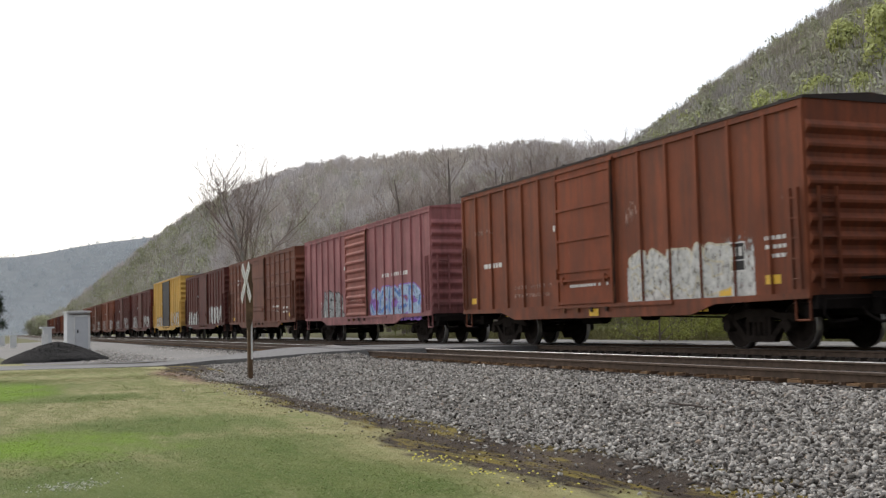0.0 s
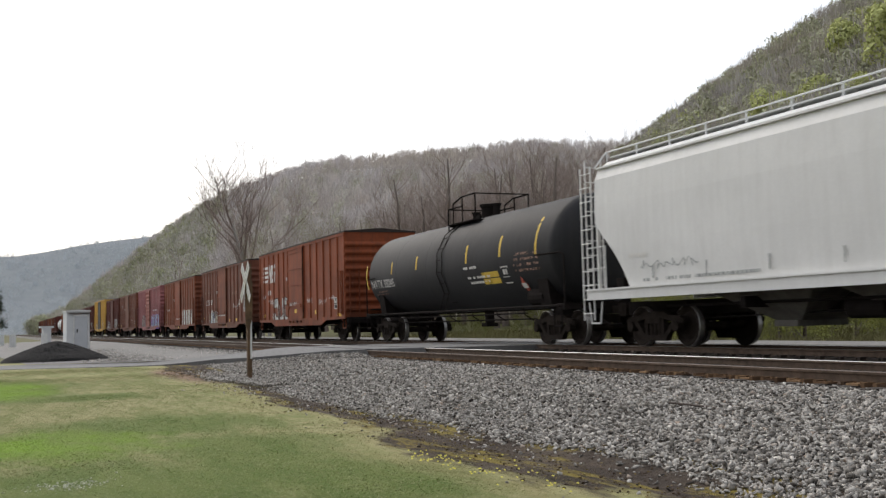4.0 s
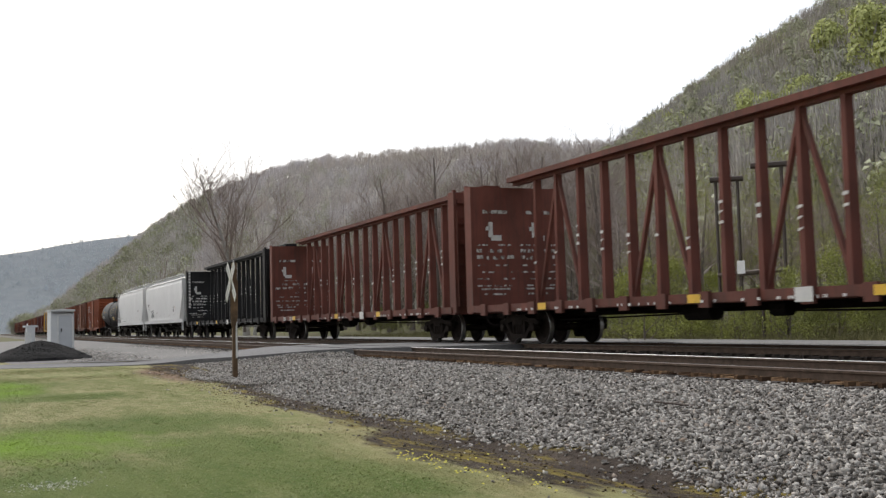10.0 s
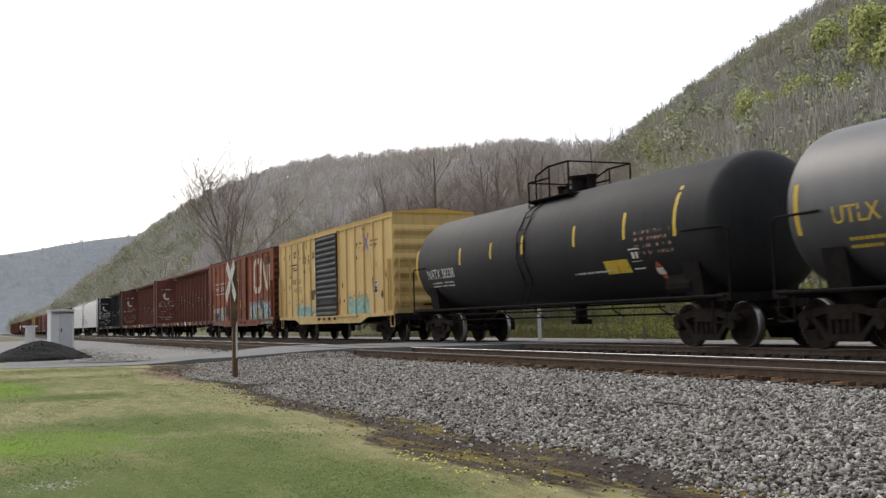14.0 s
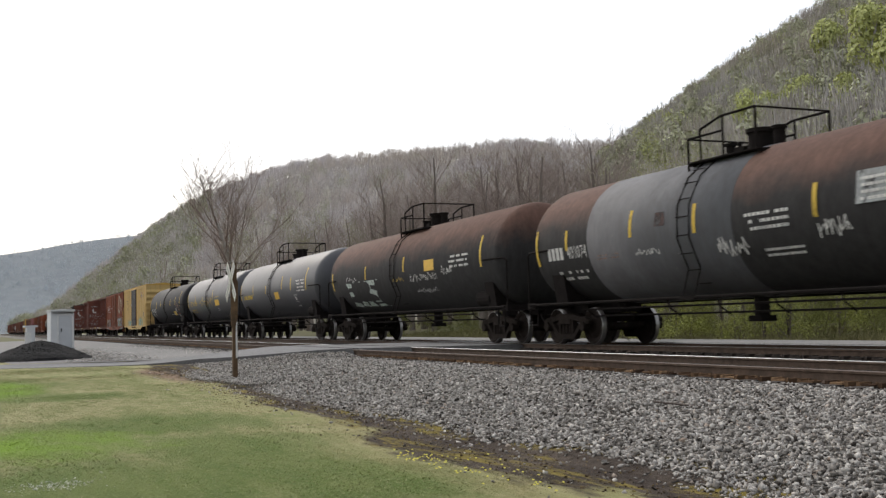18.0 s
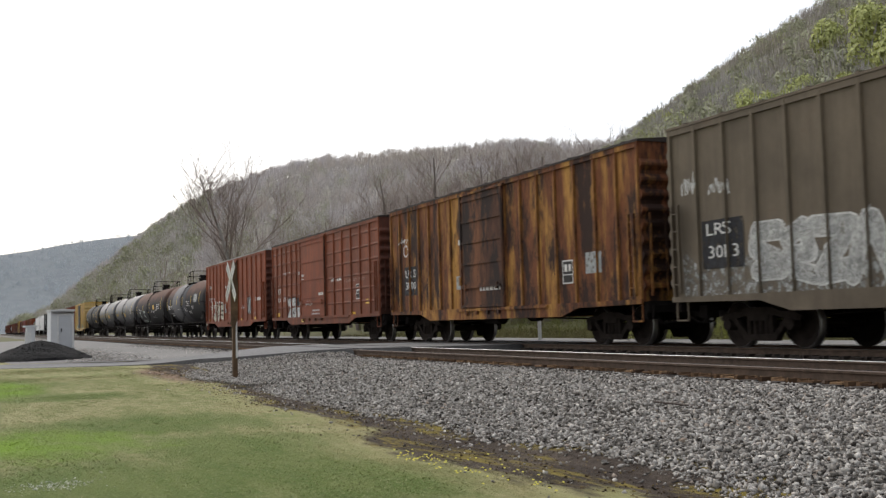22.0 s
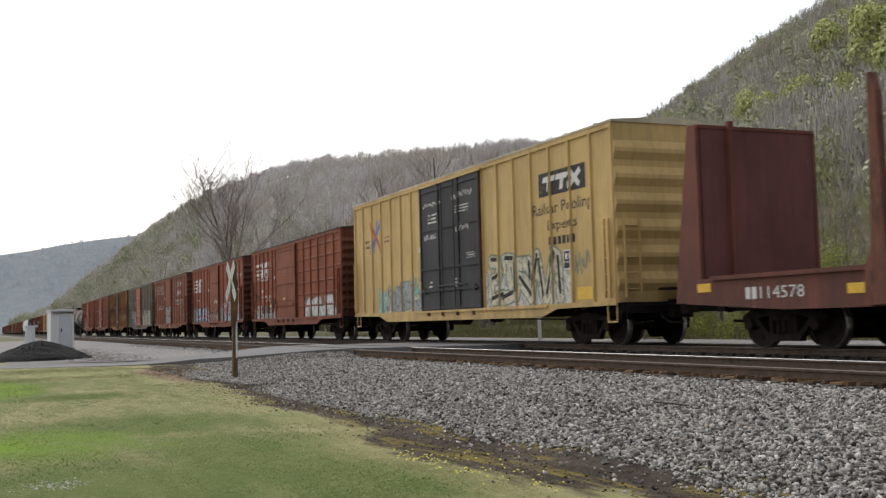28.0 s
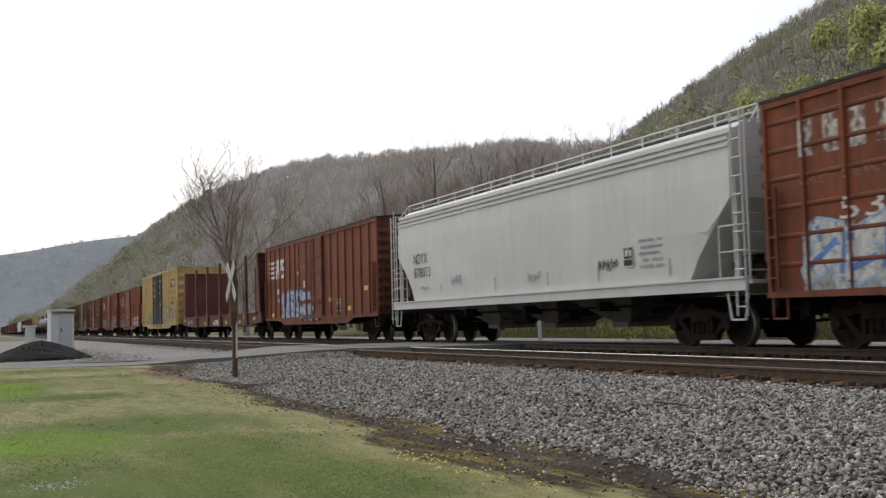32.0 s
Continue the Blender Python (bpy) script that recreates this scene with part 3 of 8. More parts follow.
# ---- loose stones: one scatter of small angular rocks ----
def stones(count, place, smin, smax, seed):
    r = np.random.RandomState(seed)
    cube = np.array([(x, y, z) for x in (-1, 1) for y in (-1, 1) for z in (-1, 1)], dtype=float)
    quads = np.array([(0, 1, 3, 2), (4, 6, 7, 5), (0, 4, 5, 1), (2, 3, 7, 6), (0, 2, 6, 4), (1, 5, 7, 3)])
    pos = place(r, count)
    n = len(pos)
    s = (smin + 1.25 * (smax - smin) * r.beta(1.3, 2.2, (n, 1, 1))) * r.uniform(0.55, 1.4, (n, 1, 3)) * np.array([1.3, 1.0, 0.62])
    v = cube[None] * (1 + r.uniform(-0.8, 0.25, (n, 8, 3))) * s
    # stones lie flat or lean a little, turned any way
    turn, lean_to, tilt = r.uniform(0, 6.283, n), r.uniform(0, 6.283, n), r.normal(0, 0.75, n)
    ca, sa = np.cos(turn), np.sin(turn)
    ux, uy, ct, st_ = np.cos(lean_to), np.sin(lean_to), np.cos(tilt), np.sin(tilt)
    zero, one = np.zeros(n), np.ones(n)
    A = np.stack([ct + ux * ux * (1 - ct), ux * uy * (1 - ct), uy * st_, ux * uy * (1 - ct), ct + uy * uy * (1 - ct), -ux * st_, -uy * st_, ux * st_, ct], 1).reshape(n, 3, 3)
    B = np.stack([ca, -sa, zero, sa, ca, zero, zero, zero, one], 1).reshape(n, 3, 3)
    R = A @ B
    v = np.einsum("nij,nkj->nki", R, v) + pos[:, None]
    f = (quads[None] + 8 * np.arange(n)[:, None, None]).reshape(-1, 4)
    return v.reshape(-1, 3), f


bed_y, bed_h = np.array([p[0] for p in BED]), np.array([p[1] for p in BED])


def road_near_edge(y):
    return np.interp(y, [0.6, 3.0, 6.2, 7.4, 9.2, 14.0], [-36.4, -35.4, -34.5, -30.7, -28.8, -26.5])


def on_slope(r, n):
    x = -3.0 - 31 * r.power(0.72, n)
    y = r.uniform(4.55, 9.3, n)
    toe = 5.0 + 0.22 * np.sin(x * 0.9) * np.sin(x * 0.37 + 1) - 0.3 * np.clip((-x - 15) / 5, 0, 1) + r.exponential(0.1, n)
    keep = (y > toe) & (x > road_near_edge(y) + 0.3)
    x, y = x[keep], y[keep]
    lift = 0.16 * np.clip(1 - (x - road_near_edge(y)) / 1.6, 0, 1) * np.clip((y - 6.6) / 1.5, 0, 1)
    z = np.maximum(np.interp(y, bed_y, bed_h), np.where(x < -22, -0.54, -2))
    return np.stack([x, y, z + lift + r.uniform(-0.012, 0.026, len(x))], 1)


def on_lot(r, n):
    x = r.uniform(-66, -36.5, n)
    y = r.uniform(2.8, 8.9, n)
    keep = x < np.interp(y, [2.8, 6.4, 7.5, 9.0], [-40.3, -37.3, -36.1, -36.2])
    x, y = x[keep], y[keep]
    return np.stack([x, y, np.interp(y, [3.0, 7.0, 8.5], [-0.43, -0.34, -0.24])], 1)


def on_bed(r, n):
    x = r.uniform(-60, 6, n)
    y = r.uniform(9.7, 17.2, n)
    keep = ~((x < -27) & (x > -41))
    x, y = x[keep], y[keep]
    return np.stack([x, y, np.interp(y, bed_y, bed_h) + r.uniform(-0.015, 0.012, len(x))], 1)


def clods(r, n):
    x = r.uniform(-33, -4, n)
    y = 4.75 + 0.28 * np.sin(x * 0.8 + 0.6) * np.sin(x * 0.31) + r.normal(0, 0.34, n)
    return np.stack([x, y, np.array([max(lawn_z(a, b), bed_z(b)) for a, b in zip(x, y)]) + 0.002], 1)


def strays(r, n):
    x = r.uniform(-30, -4, n)
    y = 5.6 - r.exponential(0.32, n)
    return np.stack([x, y, np.array([max(lawn_z(a, b), bed_z(b)) for a, b in zip(x, y)]) + 0.006], 1)


sv, sf = stones(130000, on_slope, 0.008, 0.024, 1)
tagged(new("ballast_stones", big_mesh("ballast_stones", sv, sf, [M_STONE])), "loose angular grey and buff ballast stones", "stones", kind="stuff")
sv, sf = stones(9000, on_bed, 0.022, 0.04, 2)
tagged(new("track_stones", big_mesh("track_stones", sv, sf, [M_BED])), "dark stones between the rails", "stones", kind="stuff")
sv, sf = stones(6000, on_lot, 0.012, 0.03, 3)
tagged(new("yard_stones", big_mesh("yard_stones", sv, sf, [M_STONE])), "pale loose stones on the gravel yard", "stones", kind="stuff")
M_CLOD = island_mat("earth_clods", [(0.0, (0.03, 0.021, 0.014)), (0.6, (0.115, 0.083, 0.055)), (0.85, (0.21, 0.16, 0.06)), (1.0, (0.27, 0.21, 0.145))], 0.95)
sv, sf = stones(3200, clods, 0.004, 0.013, 5)
tagged(new("earth_clods", big_mesh("earth_clods", sv, sf, [M_CLOD])), "dark crumbled earth and leaf litter beside the ballast", "soil", kind="stuff")
sv, sf = stones(2600, strays, 0.007, 0.022, 4)
tagged(new("stray_stones", big_mesh("stray_stones", sv, sf, [M_STONE])), "stray stones on bare earth", "stones", kind="stuff")


# ---- lawn blades ----
def blades(count, seed):
    r = np.random.RandomState(seed)
    x = -4.0 - 34 * r.power(0.62, count)
    y = r.uniform(-1.0, 5.0, count)
    keep = (y < 4.1 + 0.3 * np.sin(x * 1.3) + 0.2 * np.sin(x * 3.1 + 1) + r.normal(0, 0.12, count)) & (x > np.interp(y, [0.6, 3.0, 6.2], [-36.2, -35.2, -34.3]))
    x, y = x[keep], y[keep]
    n = len(x)
    z = np.array([lawn_z(a, b) for a, b in zip(x, y)])
    a = r.uniform(0, 6.283, n)
    h = r.uniform(0.006, 0.017, n)
    w = r.uniform(0.0025, 0.005, n) * (1 + 0.06 * np.abs(x))
    lean = r.normal(0, 0.035, (n, 2))
    p = np.stack([x, y, z - 0.004], 1)
    d = np.stack([np.cos(a) * w, np.sin(a) * w, np.zeros(n)], 1)
    tip = p + np.stack([lean[:, 0], lean[:, 1], h], 1)
    v = np.stack([p - d, p + d, tip], 1).reshape(-1, 3)
    return v, np.arange(3 * n).reshape(-1, 3)


bv, bf = blades(180000, 8)
tagged(new("grass", big_mesh("grass", bv, bf, [M_BLADE])), "short mown grass blades, green and straw-coloured", "grass", kind="stuff")


# ---- rank grass and brush on the bank beyond the tracks ----
def bank_brush(count, seed):
    r = np.random.RandomState(seed)
    x = r.uniform(-75, 0, count)
    y = 22.8 + 12 * r.power(0.8, count)
    z = np.array([field_z(a, b) for a, b in zip(x, y)])
    tall = r.uniform(0.08, 0.42, count) * (0.6 + 0.5 * np.sin(x * 0.7 + np.sin(y)) ** 2)
    a = r.uniform(0, 6.283, count)
    p = np.stack([x, y, z - 0.02], 1)
    d = np.stack([np.cos(a), np.sin(a), np.zeros(count)], 1) * r.uniform(0.01, 0.035, (count, 1))
    tip = p + np.stack([r.normal(0, 0.16, count), r.normal(0, 0.16, count), tall], 1)
    return np.stack([p - d, p + d, tip], 1).reshape(-1, 3), np.arange(3 * count).reshape(-1, 3)


bv, bf = bank_brush(60000, 9)
tagged(new("bank_grass", big_mesh("bank_grass", bv, bf, [M_BANK])), "rank olive grass and brush on the bank", "grass", kind="stuff")


def weeds(r, n):
    x, y = -9.9 + r.normal(0, 0.16, n), 0.62 + r.normal(0, 0.2, n)
    return np.stack([x, y, np.array([lawn_z(a, b) for a, b in zip(x, y)]) + r.uniform(-0.002, 0.004, n)], 1)


M_PALEWEED = island_mat("pale_weed", [(0.0, (0.30, 0.33, 0.18)), (1.0, (0.60, 0.60, 0.50))])
sv, sf = stones(300, weeds, 0.004, 0.011, 6)
tagged(new("pale_weeds", big_mesh("pale_weeds", sv, sf, [M_PALEWEED])), "patch of small pale weeds in the lawn", "weeds", kind="stuff")


# ---- rolling stock: materials ----
OXIDE = (0.25, 0.069, 0.029)
M_TRUCK = plain_mat("grimy_truck_steel", (0.022, 0.017, 0.014), 0.95, var=0.4, scale=5, spec=0.08)
M_WHEEL = plain_mat("dark_wheel_steel", (0.024, 0.018, 0.015), 0.9, 0.0, var=0.35, scale=4, spec=0.1)
M_UNDER = plain_mat("black_underframe", (0.016, 0.013, 0.012), 0.95, var=0.3, scale=4, spec=0.08)
M_BRIGHT = plain_mat("worn_bright_metal", (0.5, 0.49, 0.47), 0.45, 0.6, var=0.2)
M_YELLOW = plain_mat("yellow_reflective_patch", (0.72, 0.43, 0.03), 0.5, var=0.15)
M_LETTER = worn_mat("faded_white_lettering", (0.66, 0.64, 0.60), -0.3, 2.6, 0.6, 0.12)
M_LETTER_DARK = worn_mat("black_lettering", (0.035, 0.032, 0.03), 0.0, 2.6, 0.6, 0.12)
M_LETTER_YEL = worn_mat("yellow_lettering", (0.62, 0.42, 0.06), 0.0, 2.6, 0.6, 0.12)
M_SPRAY_W = worn_mat("chalky_white_spray", (0.56, 0.55, 0.52), 0.16)
M_SPRAY_K = worn_mat("black_spray", (0.03, 0.03, 0.033), 0.16)
M_SPRAY_G = worn_mat("grey_overspray", (0.33, 0.34, 0.33), 0.16)
M_SPRAY_T = worn_mat("teal_spray", (0.25, 0.45, 0.42), 0.16)
M_SPRAY_GR = worn_mat("grey_green_spray", (0.20, 0.26, 0.21), 0.16)
M_SPRAY_B = worn_mat("blue_spray", (0.12, 0.24, 0.52), 0.16)
M_SPRAY_V = worn_mat("violet_spray", (0.30, 0.16, 0.50), 0.16)
M_SPRAY_R = worn_mat("red_spray", (0.52, 0.12, 0.08), 0.16)
M_SPRAY_C = worn_mat("cream_spray", (0.58, 0.53, 0.40), 0.16)


# ---- trucks, shared by all cars ----
def side_frame_geo():
    g = Geo()
    # cast frame: top member, two sloping arms, lower tie, pedestal jaws
    g.prism([(-1.12, 0.60), (-0.98, 0.68), (-0.55, 0.70), (-0.35, 0.78), (0.35, 0.78), (0.55, 0.70), (0.98, 0.68), (1.12, 0.60), (1.1, 0.52), (0.7, 0.56),
             (0.4, 0.62), (-0.4, 0.62), (-0.7, 0.56), (-1.1, 0.52)], -0.06, 0.06)
    for s in (-1, 1):
        g.prism([(s * 0.72, 0.60), (s * 0.84, 0.57), (s * 0.46, 0.20), (s * 0.34, 0.24)][::s], -0.06, 0.06)
        g.prism([(s * 0.26, 0.64), (s * 0.36, 0.64), (s * 0.36, 0.22), (s * 0.26, 0.22)][::s], -0.06, 0.06)
    g.prism([(-0.52, 0.26), (0.52, 0.26), (0.44, 0.14), (-0.44, 0.14)], -0.07, 0.07)
    g.box(-0.27, 0.27, -0.09, 0.09, 0.52, 0.64)
    for i in range(3):
        x = -0.16 + 0.16 * i
        g.tube((x, 0, 0.24), (x, 0, 0.53), 0.06, seg=8)
    for s in (-1, 1):
        g.tube((s * 0.885, -0.13, 0.455), (s * 0.885, 0.06, 0.455), 0.115, seg=12)
        g.box(s * 0.885 - 0.14, s * 0.885 + 0.14, -0.07, 0.07, 0.52, 0.66)
    return g


def wheel_geo(r=0.455):
    prof = [(-0.075, 0.12), (-0.07, 0.2), (-0.02, 0.3), (-0.07, r - 0.07), (-0.07, r - 0.012), (-0.062, r), (0.05, r), (0.055, r + 0.025), (0.07, r + 0.025), (0.075, r - 0.06), (0.03, 0.3), (0.06, 0.14)]
    g = Geo().lathe_y(prof, 0, 0, 28)
    g.mi = [1 if 4 * 28 <= i < 6 * 28 else 0 for i in range(len(g.f))]
    return g


M_CHUTE = plain_mat("dusty_chute_steel", (0.13, 0.12, 0.108), 0.85, var=0.3, scale=3, spec=0.15)
SIDE_ME = side_frame_geo().mesh("side_frame", M_TRUCK)
M_TREAD = plain_mat("polished_wheel_rim", (0.42, 0.40, 0.38), 0.4, 0.8, var=0.15, bump=0)
WHEEL_ME = wheel_geo().mesh("wheel", [M_WHEEL, M_TREAD])
BOLSTER_ME = (Geo().box(-0.2, 0.2, -0.95, 0.95, 0.55, 0.78).box(-0.16, 0.16, -0.3, 0.3, 0.78, 0.98).tube((-0.885, -0.8, 0.455), (-0.885, 0.8, 0.455), 0.085, seg=10)
              .tube((0.885, -0.8, 0.455), (0.885, 0.8, 0.455), 0.085, seg=10).box(-0.5, 0.5, -0.5, -0.44, 0.35, 0.5).box(-0.5, 0.5, 0.44, 0.5, 0.35, 0.5)
              .box(-0.46, -0.38, -0.72, 0.72, 0.34, 0.52).box(0.38, 0.46, -0.72, 0.72, 0.34, 0.52)).mesh("truck", M_TRUCK)


def trucks(car, half):
    for x in (-half, half):
        t = part("truck", BOLSTER_ME, None, car, at=pose(x, 0, 0))
        for s in (-1, 1):
            part("side_frame", SIDE_ME, None, t, at=pose(0, s * 1.02, 0, 0, 0, 0 if s < 0 else 180))
            for xx in (-0.885, 0.885):
                part("wheel", WHEEL_ME, None, t, at=pose(xx, s * HALF, 0.455, 0, 0, 180 if s > 0 else 0))


COUPLER_ME = (Geo().box(0.0, 0.5, -0.09, 0.09, 0.78, 0.98).box(0.42, 0.66, -0.17, 0.17, 0.72, 1.03).tube((0.6, -0.12, 0.7), (0.6, -0.12, 1.05), 0.07, seg=8)).mesh("coupler", M_TRUCK)
HOSE_ME = Geo().pipe([(0, -0.45, 0.8), (0.18, -0.47, 0.62), (0.4, -0.4, 0.5), (0.6, -0.2, 0.52)], 0.03).mesh("air_hose", M_UNDER)


def couplers(car, half):
    for s in (1, -1):
        m = pose(s * half, 0, 0, 0, 0, 0 if s > 0 else 180)
        part("coupler", COUPLER_ME, None, car, at=m)
        part("air_hose", HOSE_ME, None, car, at=m)


def new_car(kind, q0, q1, label, category, group="cars of a freight train"):
    car = new(kind)
    car.empty_display_size = 0.5
    tagged(car, label, category, group)
    MOVING.append((car, 0.5 * (q0 + q1)))
    return car


MOVING = []


# ---- paint: outlines in x-z, laid on a car's side, following ribs and doors ----
def clip_x(poly, a, b):
    for lim, s in ((a, 1), (b, -1)):
        out = []
        for i, p in enumerate(poly):
            r = poly[i - 1]
            ip, ir = s * (p[0] - lim) >= 0, s * (r[0] - lim) >= 0
            if ip != ir:
                t = (lim - r[0]) / (p[0] - r[0])
                out.append((lim, r[1] + t * (p[1] - r[1])))
            if ip:
                out.append(p)
        poly = out
        if len(poly) < 3:
            return []
    return poly


class Side:
    """The near side of a car as strips of x with their depth, or as a curved tank."""

    def __init__(self, segs=None, tank=None):
        self.segs, self.tank = segs, tank

    def lay(self, polys, off):
        g = Geo()
        for p in polys:
            if self.tank:
                cz, r = self.tank
                g.add([(x, -math.sqrt(max(0.01, r * r - (z - cz) ** 2)) - off, z) for x, z in p], [tuple(range(len(p)))])
                continue
            for a, b, y in self.segs:
                c = clip_x(p, a, b)
                if len(c) >= 3:
                    g.add([(x, y - off, z) for x, z in c], [tuple(range(len(c)))])
        return g


def decal(car, side, name, polys, mat, off=0.004, label=""):
    g = side.lay(polys, off)
    if g.f:
        return part(name, g, mat, car, label)


def rect(x0, x1, z0, z1, lean=0.0):
    return [(x0, z0), (x1, z0), (x1 + lean, z1), (x0 + lean, z1)]


TEXTS = {}


def text_polys(txt, x0, x1, z0, z1):
    """Letters of the built-in font as triangles, stretched into a rectangle."""
    if txt not in TEXTS:
        cu = bpy.data.curves.new("lettering", "FONT")
        cu.body, cu.resolution_u = txt, 2
        ob = bpy.data.objects.new("lettering", cu)
        scene.collection.objects.link(ob)
        me = ob.evaluated_get(bpy.context.evaluated_depsgraph_get()).to_mesh()
        TEXTS[txt] = [[(me.vertices[i].co.x, me.vertices[i].co.y) for i in p.vertices] for p in me.polygons]
        bpy.data.objects.remove(ob)
        bpy.data.curves.remove(cu)
    ps = TEXTS[txt]
    xs_, zs_ = [p[0] for q in ps for p in q], [p[1] for q in ps for p in q]
    ax, az = min(xs_), min(zs_)
    kx, kz = (x1 - x0) / (max(xs_) - ax), (z1 - z0) / (max(zs_) - az)
    return [[(x0 + (x - ax) * kx, z0 + (z - az) * kz) for x, z in q] for q in ps]


def words(car, side, txt, x0, x1, z0, z1, mat=None, off=0.005):
    """Readable words, each character a part of its own."""
    for polys in split_glyphs(text_polys(txt, x0, x1, z0, z1)):
        decal(car, side, "letter", polys, mat or M_LETTER, off)


def text_tris(poly):
    """An outline with notches, cut into triangles."""
    return [[poly[i] for i in t] for t in geometry.tessellate_polygon([[Vector((x, z, 0)) for x, z in poly]])]


def split_glyphs(polys):
    """Groups triangles that share corners into single characters."""
    groups = []
    for p in polys:
        keys = {(round(x, 4), round(z, 4)) for x, z in p}
        hit = [g for g in groups if g[0] & keys]
        rest = [g for g in groups if not g[0] & keys]
        groups = rest + [(set().union(keys, *(g[0] for g in hit)), [q for g in hit for q in g[1]] + [p])]
    return [g[1] for g in groups]


def bars(car, side, x0, x1, z0, z1, rows=1, mat=None, seed=0, name="marking", fill=0.6, lead=0.45):
    """Writing that cannot be read, as rows of short bars."""
    r = random.Random(seed)
    ps, h = [], (z1 - z0) / rows
    for k in range(rows):
        x = x0 + r.uniform(0, 0.1) * (x1 - x0)
        while x < x1:
            w = r.uniform(0.25, 0.85) * h
            if r.random() < fill + 0.2:
                ps.append(rect(x, min(x + w, x1), z0 + k * h, z0 + k * h + h * lead))
            x += w + h * 0.2
    made = decal(car, side, name, ps, mat or M_LETTER)
    if made:
        tagged(made, kind="stuff")


def blocks(car, side, n, x0, x1, z0, z1, mat=None, gap=0.28, name="lettering", lean=0.0):
    """A brand's name as plain blocks, one for each character."""
    w = (x1 - x0) / n
    for i in range(n):
        decal(car, side, "letter_block", [rect(x0 + i * w, x0 + (i + 1 - gap) * w, z0, z1, lean)], mat or M_LETTER, 0.005)


def stroke(a, b, w):
    dx, dz = b[0] - a[0], b[1] - a[1]
    l = math.hypot(dx, dz) or 1
    nx, nz = -dz / l * w / 2, dx / l * w / 2
    return [(a[0] + nx, a[1] + nz), (a[0] - nx, a[1] - nz), (b[0] - nx, b[1] - nz), (b[0] + nx, b[1] + nz)]


def blob(cx, cz, rx, rz, r, n=9, jit=0.25):
    return [(cx + rx * (1 + r.uniform(-jit, jit)) * math.cos(6.283 * i / n), cz + rz * (1 + r.uniform(-jit, jit)) * math.sin(6.283 * i / n)) for i in range(n)]


def wash(car, side, x0, x1, z0, z1, mat, seed, top=0.35, off=0.0035, name="paint_wash"):
    """A broad sprayed patch with a ragged top edge, down to z0."""
    r = random.Random(seed)
    ps, x, h = [], x0, r.uniform(1 - top, 1)
    while x < x1:
        w = r.uniform(0.10, 0.3)
        h2 = min(1.0, max(1 - top, h + r.uniform(-0.4, 0.4) * top))
        xe = min(x + w, x1)
        lo = z0 + r.uniform(0, 0.04)
        ps.append([(x, lo), (xe, lo), (xe, z0 + (z1 - z0) * h2), (x, z0 + (z1 - z0) * h)])
        x, h = xe, h2
    decal(car, side, name, ps, thinning(mat, z1 + 0.1), off)


HOOKS = [[(0.05, 0), (0, 1), (0.9, 0.85), (0.85, 0.55), (0.2, 0.48), (1, 0)], [(1, 0.85), (0.5, 1), (0, 0.7), (0.05, 0.1), (0.9, 0), (0.95, 0.42)], [(0, 1), (0.1, 0.1), (0.5, 0), (0.9, 0.15), (1, 1)],
         [(0, 0), (0.45, 1), (0.6, 0.95), (1, 0)], [(0, 0.95), (0.95, 1), (0.15, 0.08), (1, 0)], [(0.95, 0.9), (0.2, 1), (0.1, 0.6), (0.9, 0.42), (0.8, 0.02), (0, 0.05)]]


def graffiti(car, side, x0, x1, z0, z1, n, fill, line, back=None, seed=0, shade_mat=None, thin=0.045):
    """Sprayed letter forms: fat bent bands with rounded joints and outlines, no readable word."""
    r = random.Random(seed)
    w, H = (x1 - x0) / n, z1 - z0
    if back:
        wash(car, side, x0 - 0.1, x1 + 0.1, z0, z1 + 0.05 * H, back, seed + 1, 0.45, 0.0045)

    def band(pts, t):
        out = [stroke(a, b, t) for a, b in zip(pts, pts[1:])]
        return out + [[(px + t / 2 * math.cos(0.785 * k), pz + t / 2 * math.sin(0.785 * k)) for k in range(8)] for px, pz in pts]
    for i in range(n):
        t = min(w, H) * r.uniform(0.34, 0.44)
        e = t / 2 + thin
        flip, lean = r.random() < 0.5, r.uniform(-0.12, 0.12) * w
        pts = []
        for a, b in r.choice(HOOKS):
            a = (1 - a if flip else a) * 1.3 - 0.15 + r.uniform(-0.2, 0.2)
            b = min(1.0, max(0.0, b + r.uniform(-0.2, 0.2)))
            pts.append((x0 + i * w + e * 0.6 + (w * 1.05 - 1.2 * e) * a + lean * (b - 0.5), z0 + e + (H - 2 * e) * b))
        lines = [stroke((px + r.uniform(-0.3, 0.3) * t, pz), (px + r.uniform(-0.3, 0.3) * t, pz + r.uniform(-0.9, 0.9) * t), thin * 0.5) for px, pz in pts]
        letter = [(band(pts, t + 2 * thin), 0.006 + 0.001 * (i % 2), 0), (band(pts, t), 0.0085 + 0.001 * (i % 2), 1), (lines, 0.0125, 0)]
        if shade_mat:
            letter.append(([stroke((a[0], a[1] + 0.2 * t), (b[0], b[1] + 0.2 * t), t * 0.35) for a, b in list(zip(pts, pts[1:]))[::2]], 0.0115, 2))
        g = Geo()
        for polys, off, mi in letter:
            k = side.lay(polys, off)
            g.add(k.v, k.f, mi)
        if g.f:
            part("graffiti_letter", g, [line, fill, shade_mat or line], car, "sprayed graffiti lettering")


